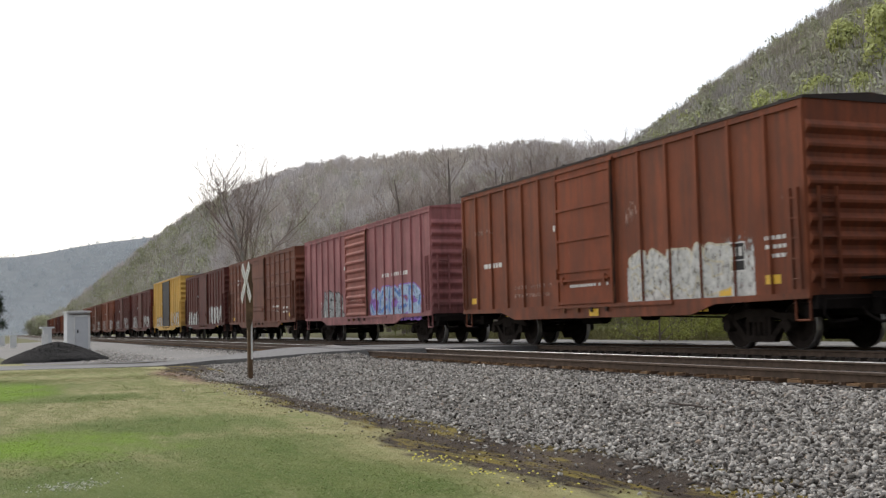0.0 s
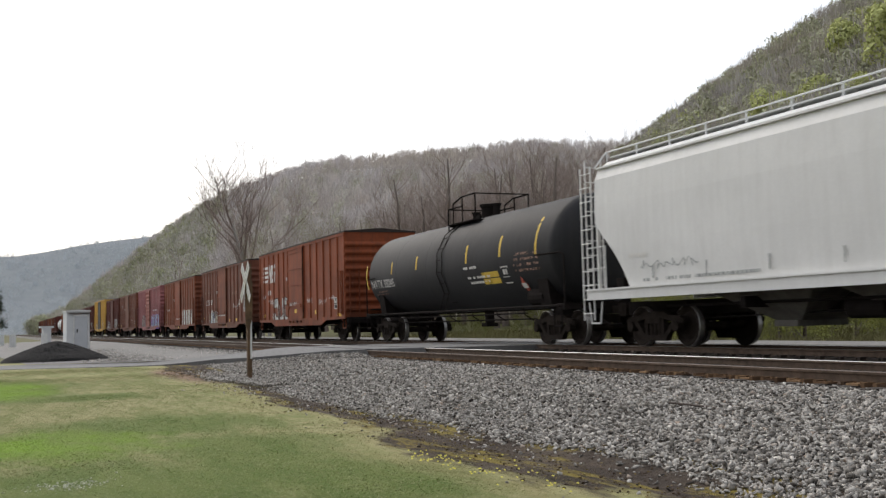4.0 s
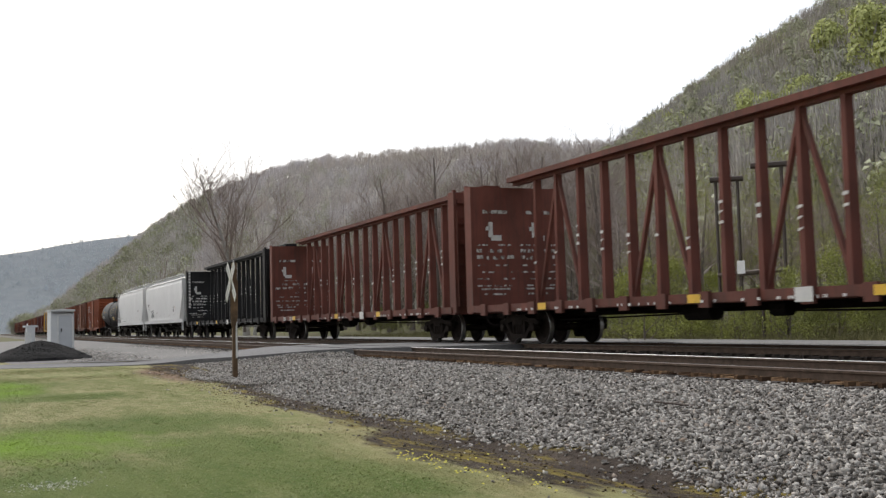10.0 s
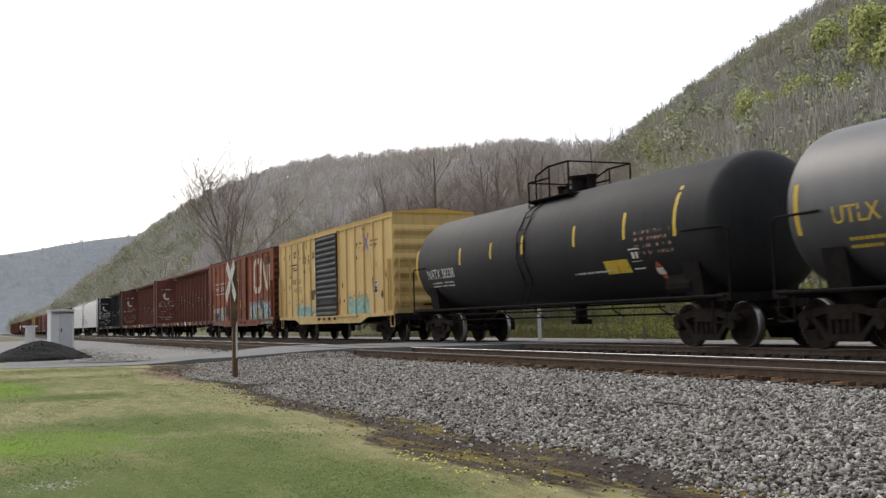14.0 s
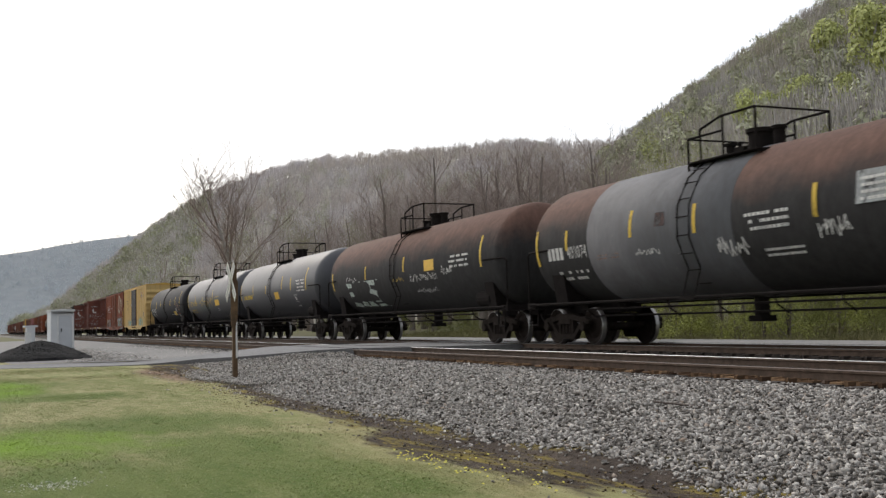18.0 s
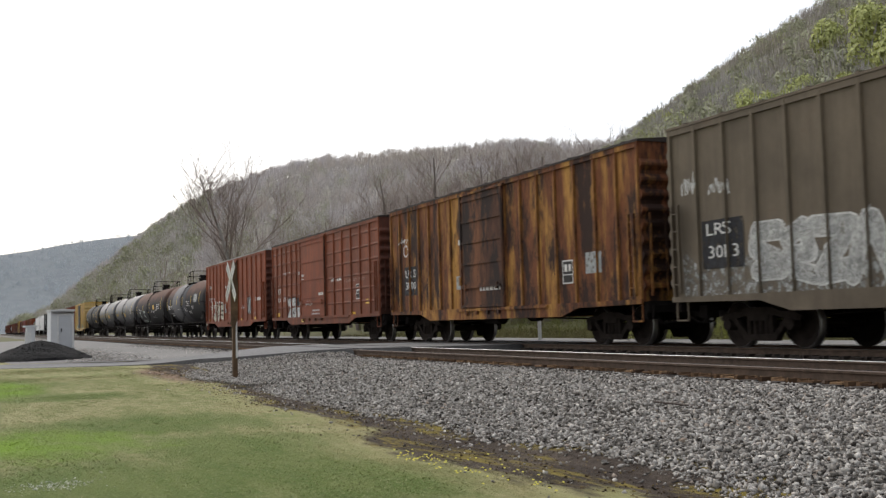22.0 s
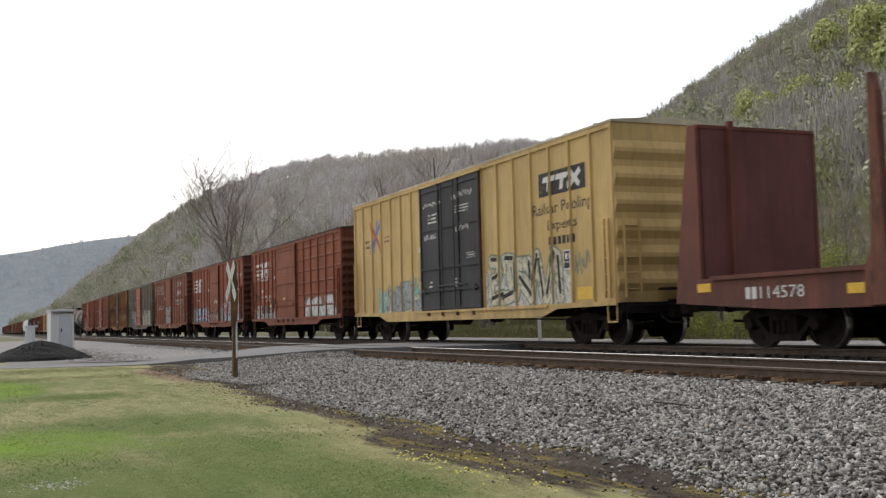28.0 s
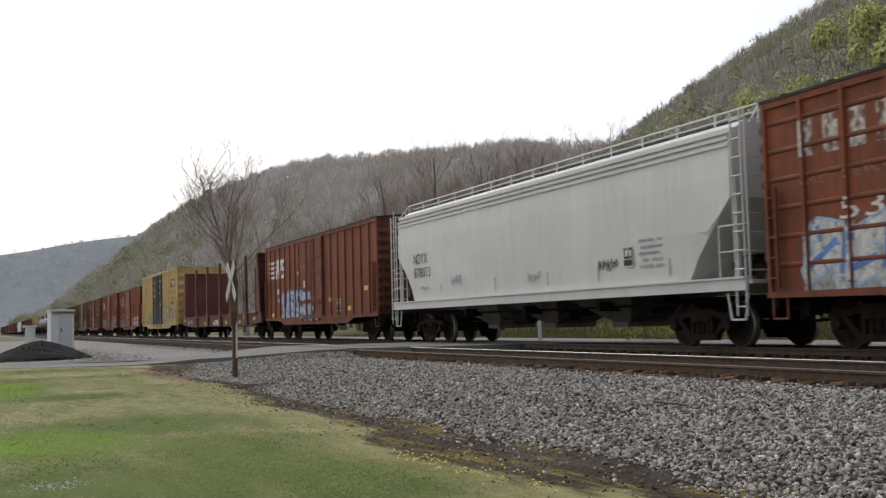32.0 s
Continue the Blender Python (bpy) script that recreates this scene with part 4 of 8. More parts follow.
def tag(car, side, x0, x1, z0, z1, mat, seed, w=0.03, n=10):
    """A quick thin scrawl of loops."""
    r = random.Random(seed)
    k, W, H = 2 * max(6, n), x1 - x0, z1 - z0
    knots = [(x0 + W * min(1.0, max(0.0, (i + r.uniform(-1.6, 1.6)) / k)), z0 + H * (r.uniform(0.0, 0.35) if i % 2 else r.uniform(0.6, 1.0))) for i in range(k + 1)]
    pts = []
    for i in range(1, k):
        a, b, c = knots[i - 1], knots[i], knots[i + 1]
        p, q = ((a[0] + b[0]) / 2, (a[1] + b[1]) / 2), ((b[0] + c[0]) / 2, (b[1] + c[1]) / 2)
        for j in range(4):
            t = j / 4
            pts.append(((1 - t) ** 2 * p[0] + 2 * t * (1 - t) * b[0] + t * t * q[0], (1 - t) ** 2 * p[1] + 2 * t * (1 - t) * b[1] + t * t * q[1]))
    w = min(w, 0.024)
    decal(car, side, "scrawl", [stroke(a, b, w) for a, b in zip(pts, pts[1:])], mat, 0.006)


def stripes_logo(car, side, x0, x1, z0, z1, mat=None, off=0.005):
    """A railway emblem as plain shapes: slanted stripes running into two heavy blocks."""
    H, W = z1 - z0, x1 - x0
    ps = [[(x0, z0 + H * (0.04 + 0.26 * k)), (x0 + W * 0.42, z0 + H * (0.04 + 0.26 * k)), (x0 + W * 0.46, z0 + H * (0.18 + 0.26 * k)), (x0, z0 + H * (0.18 + 0.26 * k))] for k in range(4)]
    a, b = x0 + W * 0.44, x0 + W * 0.72
    ps += [stroke((a, z0), (a + 0.1 * W, z1), W * 0.09), stroke((a + 0.08 * W, z1), (b - 0.06 * W, z0), W * 0.10), stroke((b - 0.09 * W, z0), (b, z1), W * 0.09)]
    c, d = x0 + W * 0.74, x1
    ps += [rect(c, d - 0.03 * W, z0, z0 + H * 0.2, 0), rect(c + 0.02 * W, d, z0 + H * 0.4, z0 + H * 0.6), rect(c + 0.03 * W, d, z0 + H * 0.8, z1),
           rect(c + 0.02 * W, c + 0.1 * W, z0 + H * 0.5, z0 + H * 0.9), rect(d - 0.1 * W, d - 0.02 * W, z0 + H * 0.1, z0 + H * 0.5)]
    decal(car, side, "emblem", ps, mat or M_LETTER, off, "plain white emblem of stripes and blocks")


def consolidated(car, side, x, z, s=0.38):
    """The small stencilled data panel that every car carries."""
    decal(car, side, "data_panel", [rect(x, x + s, z, z + s * 1.15)], M_LETTER_DARK, 0.005)
    decal(car, side, "data_panel_rim", [rect(x, x + s, z, z + 0.03), rect(x, x + s, z + s * 1.15 - 0.03, z + s * 1.15), rect(x, x + 0.03, z, z + s * 1.15), rect(x + s - 0.03, x + s, z, z + s * 1.15),
                                        rect(x, x + s, z + s * 0.42, z + s * 0.46), rect(x + s * 0.2, x + s * 0.45, z + s * 0.6, z + s * 0.95), rect(x + s * 0.6, x + s * 0.8, z + s * 0.6, z + s * 0.95)], M_LETTER, 0.007)


def yellow_marks(car, side, spots):
    for x, z in spots:
        decal(car, side, "reflector", [rect(x, x + 0.42, z, z + 0.17)], M_YELLOW, 0.006, "yellow reflective strip")


# ---- box cars ----
def ladder(car, x0, x1, y, z0, z1, n, mat, name="ladder", thin=1.0):
    g = Geo()
    for x in (x0, x1):
        g.box(x - 0.02 * thin, x + 0.02 * thin, y - 0.03 * thin, y + 0.03 * thin, z0, z1)
    for i in range(n):
        z = z0 + (z1 - z0) * (i + 0.5) / n
        g.tube((x0, y - 0.02, z), (x1, y - 0.02, z), 0.014, seg=5)
    return part(name, g, mat, car)


def end_ladder(car, x, y0, y1, z0, z1, n, mat, thin=1.0):
    g = Geo()
    for y in (y0, y1):
        g.box(x - 0.03 * thin, x + 0.03 * thin, y - 0.02 * thin, y + 0.02 * thin, z0, z1)
    for i in range(n):
        z = z0 + (z1 - z0) * (i + 0.5) / n
        g.tube((x, y0, z), (x, y1, z), 0.014, seg=5)
    return part("end_ladder", g, mat, car)


def underframe(car, h, low=0.72):
    part("centre_sill", Geo().box(-h - 0.2, h + 0.2, -0.2, 0.2, 0.72, 1.04), M_UNDER, car)
    for x in (-h * 0.4, 0.0, h * 0.4):
        part("cross_bearer", Geo().box(x - 0.08, x + 0.08, -1.4, 1.4, 0.8, 1.02), M_UNDER, car)
    part("air_reservoir", Geo().tube((-1.6, -0.75, 0.74), (-0.7, -0.75, 0.74), 0.2, seg=12), M_UNDER, car)
    part("brake_cylinder", Geo().tube((1.0, -0.7, 0.76), (1.45, -0.7, 0.76), 0.16, seg=10), M_UNDER, car)
    part("brake_rod", Geo().pipe([(-h + 3.2, -0.5, 0.62), (-1.6, -0.62, 0.7)], 0.02), M_UNDER, car)
    part("brake_rod", Geo().pipe([(1.4, -0.6, 0.7), (h - 3.2, -0.5, 0.62)], 0.02), M_UNDER, car)
    part("train_line", Geo().pipe([(-h + 2.6, -1.0, 0.9), (h - 2.6, -1.0, 0.9)], 0.03), M_UNDER, car)


def boxcar(q0, q1, paint, door, label, door_mat=None, roof_mat=None, eave=4.52, ribs=6, beads=0, door_ribs=4, door_style="slide", sill_mat=None, end_mat=None,
           corr=9, marks=(), wide=1.52, low=0.70):
    h = (q1 - q0) / 2
    car = new_car("boxcar", q0, q1, label, "boxcar")
    grimy = paint in (P_OXIDE, P_OXIDE2, P_BRIGHT) and q0 > 140
    door_mat, roof_mat, sill_mat, end_mat = door_mat or paint, roof_mat or paint, sill_mat or paint, end_mat or (P_GRIMY if grimy else paint)
    top = eave - 0.05
    part("body", Geo().box(-h + 0.02, h - 0.02, -wide, wide, 1.0, top), paint, car)
    # roof with overhanging eaves and standing seams
    rg = Geo().prism_x([(-wide - 0.06, top), (wide + 0.06, top), (wide + 0.06, eave), (0, eave + 0.13), (-wide - 0.06, eave)], -h - 0.04, h + 0.04)
    n = 13
    for i in range(n):
        x = -h + 2 * h * (i + 0.5) / n
        rg.prism_x([(-wide - 0.05, eave - 0.01), (0, eave + 0.12), (wide + 0.05, eave - 0.01), (wide + 0.05, eave + 0.03), (0, eave + 0.165), (-wide - 0.05, eave + 0.03)], x - 0.04, x + 0.04)
    part("roof", rg, roof_mat, car)
    # ribs between the corners and the door
    dx0, dx1 = door
    posts = []
    for a, b in ((-h, dx0), (dx1, h)):
        for i in range(ribs + 1):
            x = a + (b - a) * i / ribs
            x = min(max(x, -h + 0.06), h - 0.06)
            posts.append(x)
    zt = top - 0.02
    rw, rd = 0.055, 0.055
    g = Geo().add([(-rw, 0, 1.0), (rw, 0, 1.0), (rw * 0.7, -rd, 1.0), (-rw * 0.7, -rd, 1.0), (-rw, 0, zt), (rw, 0, zt), (rw * 0.7, -rd, zt), (-rw * 0.7, -rd, zt)],
                  [(0, 1, 2, 3), (7, 6, 5, 4), (3, 2, 6, 7), (1, 5, 6, 2), (0, 3, 7, 4)])
    rib_me = g.mesh("rib", paint)
    for x in posts:
        for s in (-1, 1):
            part("rib", rib_me, None, car, at=pose(x, s * wide, 0, 0, 0, 0 if s < 0 else 180))
    if beads:
        for a, b in ((-h + 0.1, dx0 - 0.06), (dx1 + 0.06, h - 0.1)):
            bead = Geo().prism_x([(0, -0.05), (-0.024, -0.018), (-0.024, 0.018), (0, 0.05)], a, b).mesh("side_bead", paint)
            for k in range(beads):
                part("side_bead", bead, None, car, at=pose(0, -wide, 1.25 + (top - 1.4) * (k + 0.5) / beads))
    for s in (-1, 1):
        part("top_chord", Geo().box(-h, h, s * (wide + 0.0175) - 0.0275, s * (wide + 0.0175) + 0.0275, top - 0.12, top - 0.002), paint, car)
        sg = Geo().prism([(-h, 1.03), (-h, 0.93), (-h + 2.7, 0.90), (-h + 3.5, low), (h - 3.5, low), (h - 2.7, 0.90), (h, 0.93), (h, 1.03)], s * (wide + 0.05) - 0.02, s * (wide + 0.05) + 0.02)
        part("side_sill", sg, sill_mat, car)
    # corrugated ends
    for s in (-1, 1):
        prof, zz = [(s * (h - 0.03), 0.98), (s * (h + 0.01), 0.98)], (top - 1.5) / corr
        for k in range(corr):
            z = 1.16 + zz * k
            prof += [(s * (h + 0.01), z + 0.12 * zz), (s * (h + 0.085), z + 0.42 * zz), (s * (h + 0.085), z + 0.58 * zz), (s * (h + 0.01), z + 0.88 * zz)]
        prof += [(s * (h + 0.01), top), (s * (h - 0.03), top)]
        eg = Geo().prism(prof[::s], -wide - 0.02, wide + 0.02)
        part("corrugated_end", eg, end_mat, car)
    # door, its tracks and lock bars
    if dx1 > dx0:
        dy = -wide - 0.085
        dg = Geo().box(dx0 + 0.03, dx1 - 0.03, dy, -wide + 0.01, 1.02, top - 0.14)
        d = part("door", dg, door_mat, car)
        rg2 = Geo()
        for k in range(door_ribs + 1):
            z = 1.08 + (top - 0.3 - 1.08) * k / door_ribs
            if door_style == "corrugated":
                rg2.prism_x([(dy, z - 0.1), (dy - 0.05, z - 0.02), (dy - 0.05, z + 0.03), (dy, z + 0.1)][::-1], dx0 + 0.05, dx1 - 0.05)
            else:
                rg2.box(dx0 + 0.05, dx1 - 0.05, dy - 0.03, dy, z - 0.035, z + 0.035)
        for x in (dx0 + 0.06, dx1 - 0.06):
            rg2.box(x - 0.045, x + 0.045, dy - 0.035, dy, 1.02, top - 0.14)
        if door_style == "plug":
            for k in range(1, 3):
                x = dx0 + (dx1 - dx0) * k / 3
                rg2.box(x - 0.05, x + 0.05, dy - 0.04, dy, 1.02, top - 0.14)
            for k in range(2):
                x = dx0 + (dx1 - dx0) * (0.42 + 0.2 * k)
                rg2.tube((x, dy - 0.07, 1.1), (x, dy - 0.07, top - 0.2), 0.02, seg=6)
            rg2.tube((dx0 + 0.3 * (dx1 - dx0), dy - 0.08, 1.75), (dx1 - 0.2 * (dx1 - dx0), dy - 0.08, 1.75), 0.025, seg=6)
        part("door_ribs", rg2, door_mat, d)
        part("door_lock", Geo().box(dx0 - 0.03, dx0 + 0.09, dy - 0.07, dy, 1.7, 1.95), sill_mat, d)
        part("door_bar", Geo().box(dx0 + 0.16, dx1 - 0.16, dy - 0.062, dy - 0.032, 1.60, 1.66).box(dx0 + 0.3, dx0 + 0.42, dy - 0.075, dy - 0.03, 1.54, 1.72).box(dx1 - 0.42, dx1 - 0.3, dy - 0.075, dy - 0.03, 1.54, 1.72), door_mat, d, "door locking bar")
        part("door_edge", Geo().box(dx1 - 0.03, dx1 + 0.035, dy - 0.02, -wide + 0.01, 1.02, top - 0.14), P_RUSTDARK, d, "dark strip along the door edge")
        for k in range(4):
            bx_ = dx0 + (dx1 - dx0) * (k + 0.5) / 4
            part("track_bracket", Geo().box(bx_ - 0.05, bx_ + 0.05, -wide - 0.13, -wide - 0.05, 0.84, 0.95), P_RUSTDARK, car)
        part("door_stop", Geo().box(dx0 - 0.02, dx0 + 0.06, dy - 0.06, dy, 2.9, 3.05), M_LETTER, d)
        part("door_track", Geo().box(dx0 - (dx1 - dx0) * 0.15, min(dx1 + (dx1 - dx0) * 0.85, h), -wide - 0.11, -wide, 0.94, 1.01), sill_mat, car)
        part("door_rail", Geo().box(dx0 - 0.1, dx1 + 0.1, -wide - 0.12, -wide, top - 0.15, top - 0.08), sill_mat, car)
    for s in (-1, 1):
        ladder(car, s * (h - 0.16) - 0.2 * (s > 0), s * (h - 0.16) + 0.2 * (s < 0), -wide - 0.1, 1.1, 2.9, 5, paint)
        end_ladder(car, s * (h + 0.1), -wide + 0.15, -wide + 0.55, 1.1, 2.9, 5, end_mat)
        part("stirrup_step", Geo().pipe([(s * (h - 0.45), -wide, 0.95), (s * (h - 0.45), -wide, 0.55), (s * (h - 0.08), -wide, 0.55), (s * (h - 0.08), -wide, 0.95)], 0.022), sill_mat, car)
    part("brake_platform", Geo().box(h + 0.08, h + 0.45, -0.5, 0.9, 1.25, 1.3).tube((h + 0.2, 0.45, 2.0), (h + 0.26, 0.45, 2.0), 0.28, seg=14), M_UNDER, car)
    for s in (-1, 1):
        part("end_sill", Geo().box(min(s * (h - 0.12), s * (h + 0.05)), max(s * (h - 0.12), s * (h + 0.05)), -1.46, 1.46, 0.74, 0.99).box(min(s * (h - 1.0), s * (h + 0.3)), max(s * (h - 1.0), s * (h + 0.3)), -0.26, 0.26, 0.62, 0.98), M_UNDER, car)
        part("uncoupling_lever", Geo().pipe([(s * (h + 0.12), -1.4, 0.62), (s * (h + 0.12), -1.36, 0.9), (s * (h + 0.14), -0.3, 0.92), (s * (h + 0.45), -0.2, 0.9)], 0.018), M_UNDER, car)
        part("brake_hanger", Geo().pipe([(s * (h - 0.6), -0.9, 0.85), (s * (h - 0.2), -0.95, 0.5), (s * (h + 0.15), -0.7, 0.55)], 0.03).box(s * (h - 0.5) - 0.12, s * (h - 0.5) + 0.12, -1.2, -0.9, 0.6, 0.86), M_UNDER, car)
    underframe(car, h, low)
    couplers(car, h)
    trucks(car, h - 2.05)
    # depth of the side, strip by strip, for paint
    cuts, segs = [], []
    for x in sorted(posts):
        cuts.append((x - rw * 0.7, x + rw * 0.7, -wide - rd))
    if dx1 > dx0:
        cuts.append((dx0 + 0.03, dx1 - 0.03, -wide - 0.085))
    x = -h
    for a, b, y in sorted(cuts):
        if a > x:
            segs.append((x, a, -wide))
        if b > x:
            segs.append((max(a, x), b, y))
            x = b
    segs.append((x, h, -wide))
    side = Side(segs)
    yellow_marks(car, side, marks)
    return car, side


# ---- tank cars ----
def tank_car(q0, q1, paint, label, R=1.5, cz=2.5, hatch=0.0, band=None, band_mat=None, head_mat=None, low_mat=None, diamond=False, ticks=()):
    h = (q1 - q0) / 2
    car = new_car("tank_car", q0, q1, label, "tank car")
    dish = 0.62
    prof = [(-h + dish * (1 - math.cos(a)), max(0.02, R * math.sin(a) ** 0.85)) for a in [math.pi / 2 * i / 8 for i in range(9)]]
    full = prof + [(-x, r) for x, r in prof[::-1]]
    part("tank", Geo().lathe_x(full, 0, cz, 48), paint, car, smooth=True)
    for i in range(1, 5):
        x = -h + dish + (2 * h - 2 * dish) * i / 5
        part("weld_seam", Geo().lathe_x([(x - 0.02, R + 0.0005), (x - 0.012, R + 0.003), (x + 0.012, R + 0.003), (x + 0.02, R + 0.0005)], 0, cz, 48), paint, car, smooth=True)
    if band:
        g = Geo()
        for a, b in band:
            g.lathe_x([(a, R), (a + 0.01, R + 0.012), (b - 0.01, R + 0.012), (b, R)], 0, cz, 48)
        part("jacket_band", g, band_mat, car, "paler painted band", smooth=True)
    # dome platform with hand rails
    x = hatch
    top = cz + R
    part("dome", Geo().tube((x, 0, top - 0.1), (x, 0, top + 0.34), 0.26, seg=20).tube((x, 0, top + 0.34), (x, 0, top + 0.42), 0.31, seg=20), M_UNDER, car)
    part("safety_valve", Geo().tube((x + 0.55, 0, top - 0.1), (x + 0.55, 0, top + 0.34), 0.12, seg=12).tube((x + 0.55, 0, top + 0.34), (x + 0.55, 0, top + 0.4), 0.16, seg=12), M_UNDER, car)
    part("filling_pipe", Geo().tube((x - 0.85, -0.1, top - 0.1), (x - 0.85, -0.1, top + 0.2), 0.1, seg=10).tube((x - 0.85, -0.1, top + 0.2), (x - 0.85, -0.1, top + 0.25), 0.14, seg=10), M_UNDER, car)
    part("valve_cluster", Geo().box(x - 0.62, x - 0.32, -0.2, 0.15, top - 0.05, top + 0.12).tube((x - 0.55, -0.1, top + 0.1), (x - 0.55, -0.1, top + 0.24), 0.05, seg=8).tube((x - 0.4, 0.05, top + 0.1), (x - 0.4, 0.05, top + 0.2), 0.06, seg=8), M_UNDER, car)
    part("platform", Geo().box(x - 1.25, x + 1.0, -0.95, -0.5, top - 0.17, top - 0.14).box(x - 1.25, x + 1.0, 0.5, 0.95, top - 0.17, top - 0.14)
         .box(x - 1.2, x - 1.12, -0.9, 0.9, top - 0.22, top - 0.17).box(x + 0.9, x + 0.98, -0.9, 0.9, top - 0.22, top - 0.17), M_UNDER, car)
    rg = Geo()
    for s in (-0.93, 0.93):
        rg.pipe([(x - 1.2, s, top - 0.35), (x - 1.2, s, top + 0.36), (x - 0.1, s, top + 0.36)], 0.024)
        rg.pipe([(x - 0.8, s, top + 0.34), (x - 0.78, s, top + 0.5), (x - 0.1, s, top + 0.66), (x + 0.95, s, top + 0.66), (x + 0.95, s, top - 0.15)], 0.026)
        rg.tube((x - 0.78, s, top - 0.15), (x - 0.78, s, top + 0.48), 0.022, seg=6)
        rg.tube((x - 0.05, s, top - 0.15), (x - 0.05, s, top + 0.66), 0.024, seg=6)
    for e, up in ((-1.2, 0.36), (0.95, 0.66)):
        rg.pipe([(x + e, -0.93, top + up), (x + e, 0.93, top + up)], 0.022)
    part("handrail", rg, M_UNDER, car)
    steps = part("tank_ladder", Geo().box(x - 0.92, x - 0.48, -1.5, -1.42, 0.98, 1.06), M_UNDER, car)
    for dx in (-0.2, 0.2):
        pts = [(x - 0.7 + dx, -(R + 0.05) * math.cos(a), cz + (R + 0.05) * math.sin(a)) for a in [radians(d) for d in (-35, -10, 15, 40, 62)]]
        part("stile", Geo().pipe([(x - 0.7 + dx, -1.45, 1.0)] + pts, 0.015), M_UNDER, steps)
    for i in range(9):
        a = radians(-50 + 14 * i)
        p = (-(R + 0.06) * math.cos(a), cz + (R + 0.06) * math.sin(a))
        part("rung", Geo().tube((x - 0.9, *p), (x - 0.5, *p), 0.012, seg=5), M_UNDER, steps)
    # saddles, end sills, walkway rails
    for s in (-1, 1):
        xx = s * (h - 1.35)
        part("saddle", Geo().prism_x([(-1.2, 0.98), (1.2, 0.98), (1.32, cz - 0.75), (0.9, cz - 1.25), (-0.9, cz - 1.25), (-1.32, cz - 0.75)], xx - 0.28, xx + 0.28), M_UNDER, car)
        part("stub_sill", Geo().box(min(s * (h - 2.6), s * (h + 0.1)), max(s * (h - 2.6), s * (h + 0.1)), -0.3, 0.3, 0.78, 1.1), M_UNDER, car)
        part("end_sill", Geo().box(min(s * (h - 0.35), s * (h + 0.05)), max(s * (h - 0.35), s * (h + 0.05)), -1.45, 1.45, 0.92, 1.08), M_UNDER, car)
    for y in (-1.46, 1.46):
        part("side_rail", Geo().pipe([(-h + 0.1, y, 1.02), (h - 0.1, y, 1.02)], 0.035), M_UNDER, car)
    for s in (-1, 1):
        part("grab_rail", Geo().pipe([(s * (h + 0.02), -1.42, 1.05), (s * (h + 0.02), -1.42, 2.3), (s * (h - 0.12), -1.44, 2.38), (s * (h - 1.3), -1.55, 2.38)], 0.024), M_UNDER, car)
        part("stirrup_step", Geo().pipe([(s * (h - 0.1), -1.45, 0.95), (s * (h - 0.1), -1.45, 0.5), (s * (h - 0.5), -1.45, 0.5), (s * (h - 0.5), -1.45, 0.95)], 0.022), M_UNDER, car)
    for y, z in ((-0.95, 0.70), (-1.25, 0.86)):
        part("brake_rod", Geo().pipe([(-h + 2.4, y, z), (h - 2.4, y, z)], 0.022), M_UNDER, car)
    for k in range(7):
        hx = -h + 2.6 + (2 * h - 5.2) * k / 6
        part("rod_hanger", Geo().pipe([(hx, -1.3, 1.05), (hx + 0.05, -1.25, 0.82), (hx, -0.95, 0.66)], 0.018), M_UNDER, car)
    part("outlet", Geo().tube((x - 0.2, 0, 0.55), (x - 0.2, 0, 1.05), 0.16, seg=10).box(x - 0.4, x, -0.2, 0.2, 0.5, 0.62), M_UNDER, car)
    part("air_tank", Geo().tube((h - 2.3, -1.05, 1.3), (h - 1.45, -1.05, 1.3), 0.24, seg=14), M_UNDER, car)
    side = Side(tank=(cz, R + (0.014 if band else 0.0)))
    for tx, tz, tl in ticks:
        tz -= 0.22 if tz > 2.45 else 0.0
        decal(car, side, "reflector", [rect(tx, tx + 0.11, tz + tl * k / 4, tz + tl * (k + 1) / 4) for k in range(4)], M_LETTER_YEL, 0.006, "yellow reflective strip")
    if diamond:
        decal(car, side, "placard", [[(h - 2.62, 1.62), (h - 2.44, 1.38), (h - 2.26, 1.62), (h - 2.44, 1.86)]], M_SPRAY_R, 0.05, "red and white diamond placard")
        decal(car, side, "placard_band", [rect(h - 2.57, h - 2.31, 1.55, 1.69)], M_LETTER, 0.056)
    couplers(car, h + 0.1)
    trucks(car, h - 1.25)
    return car, side


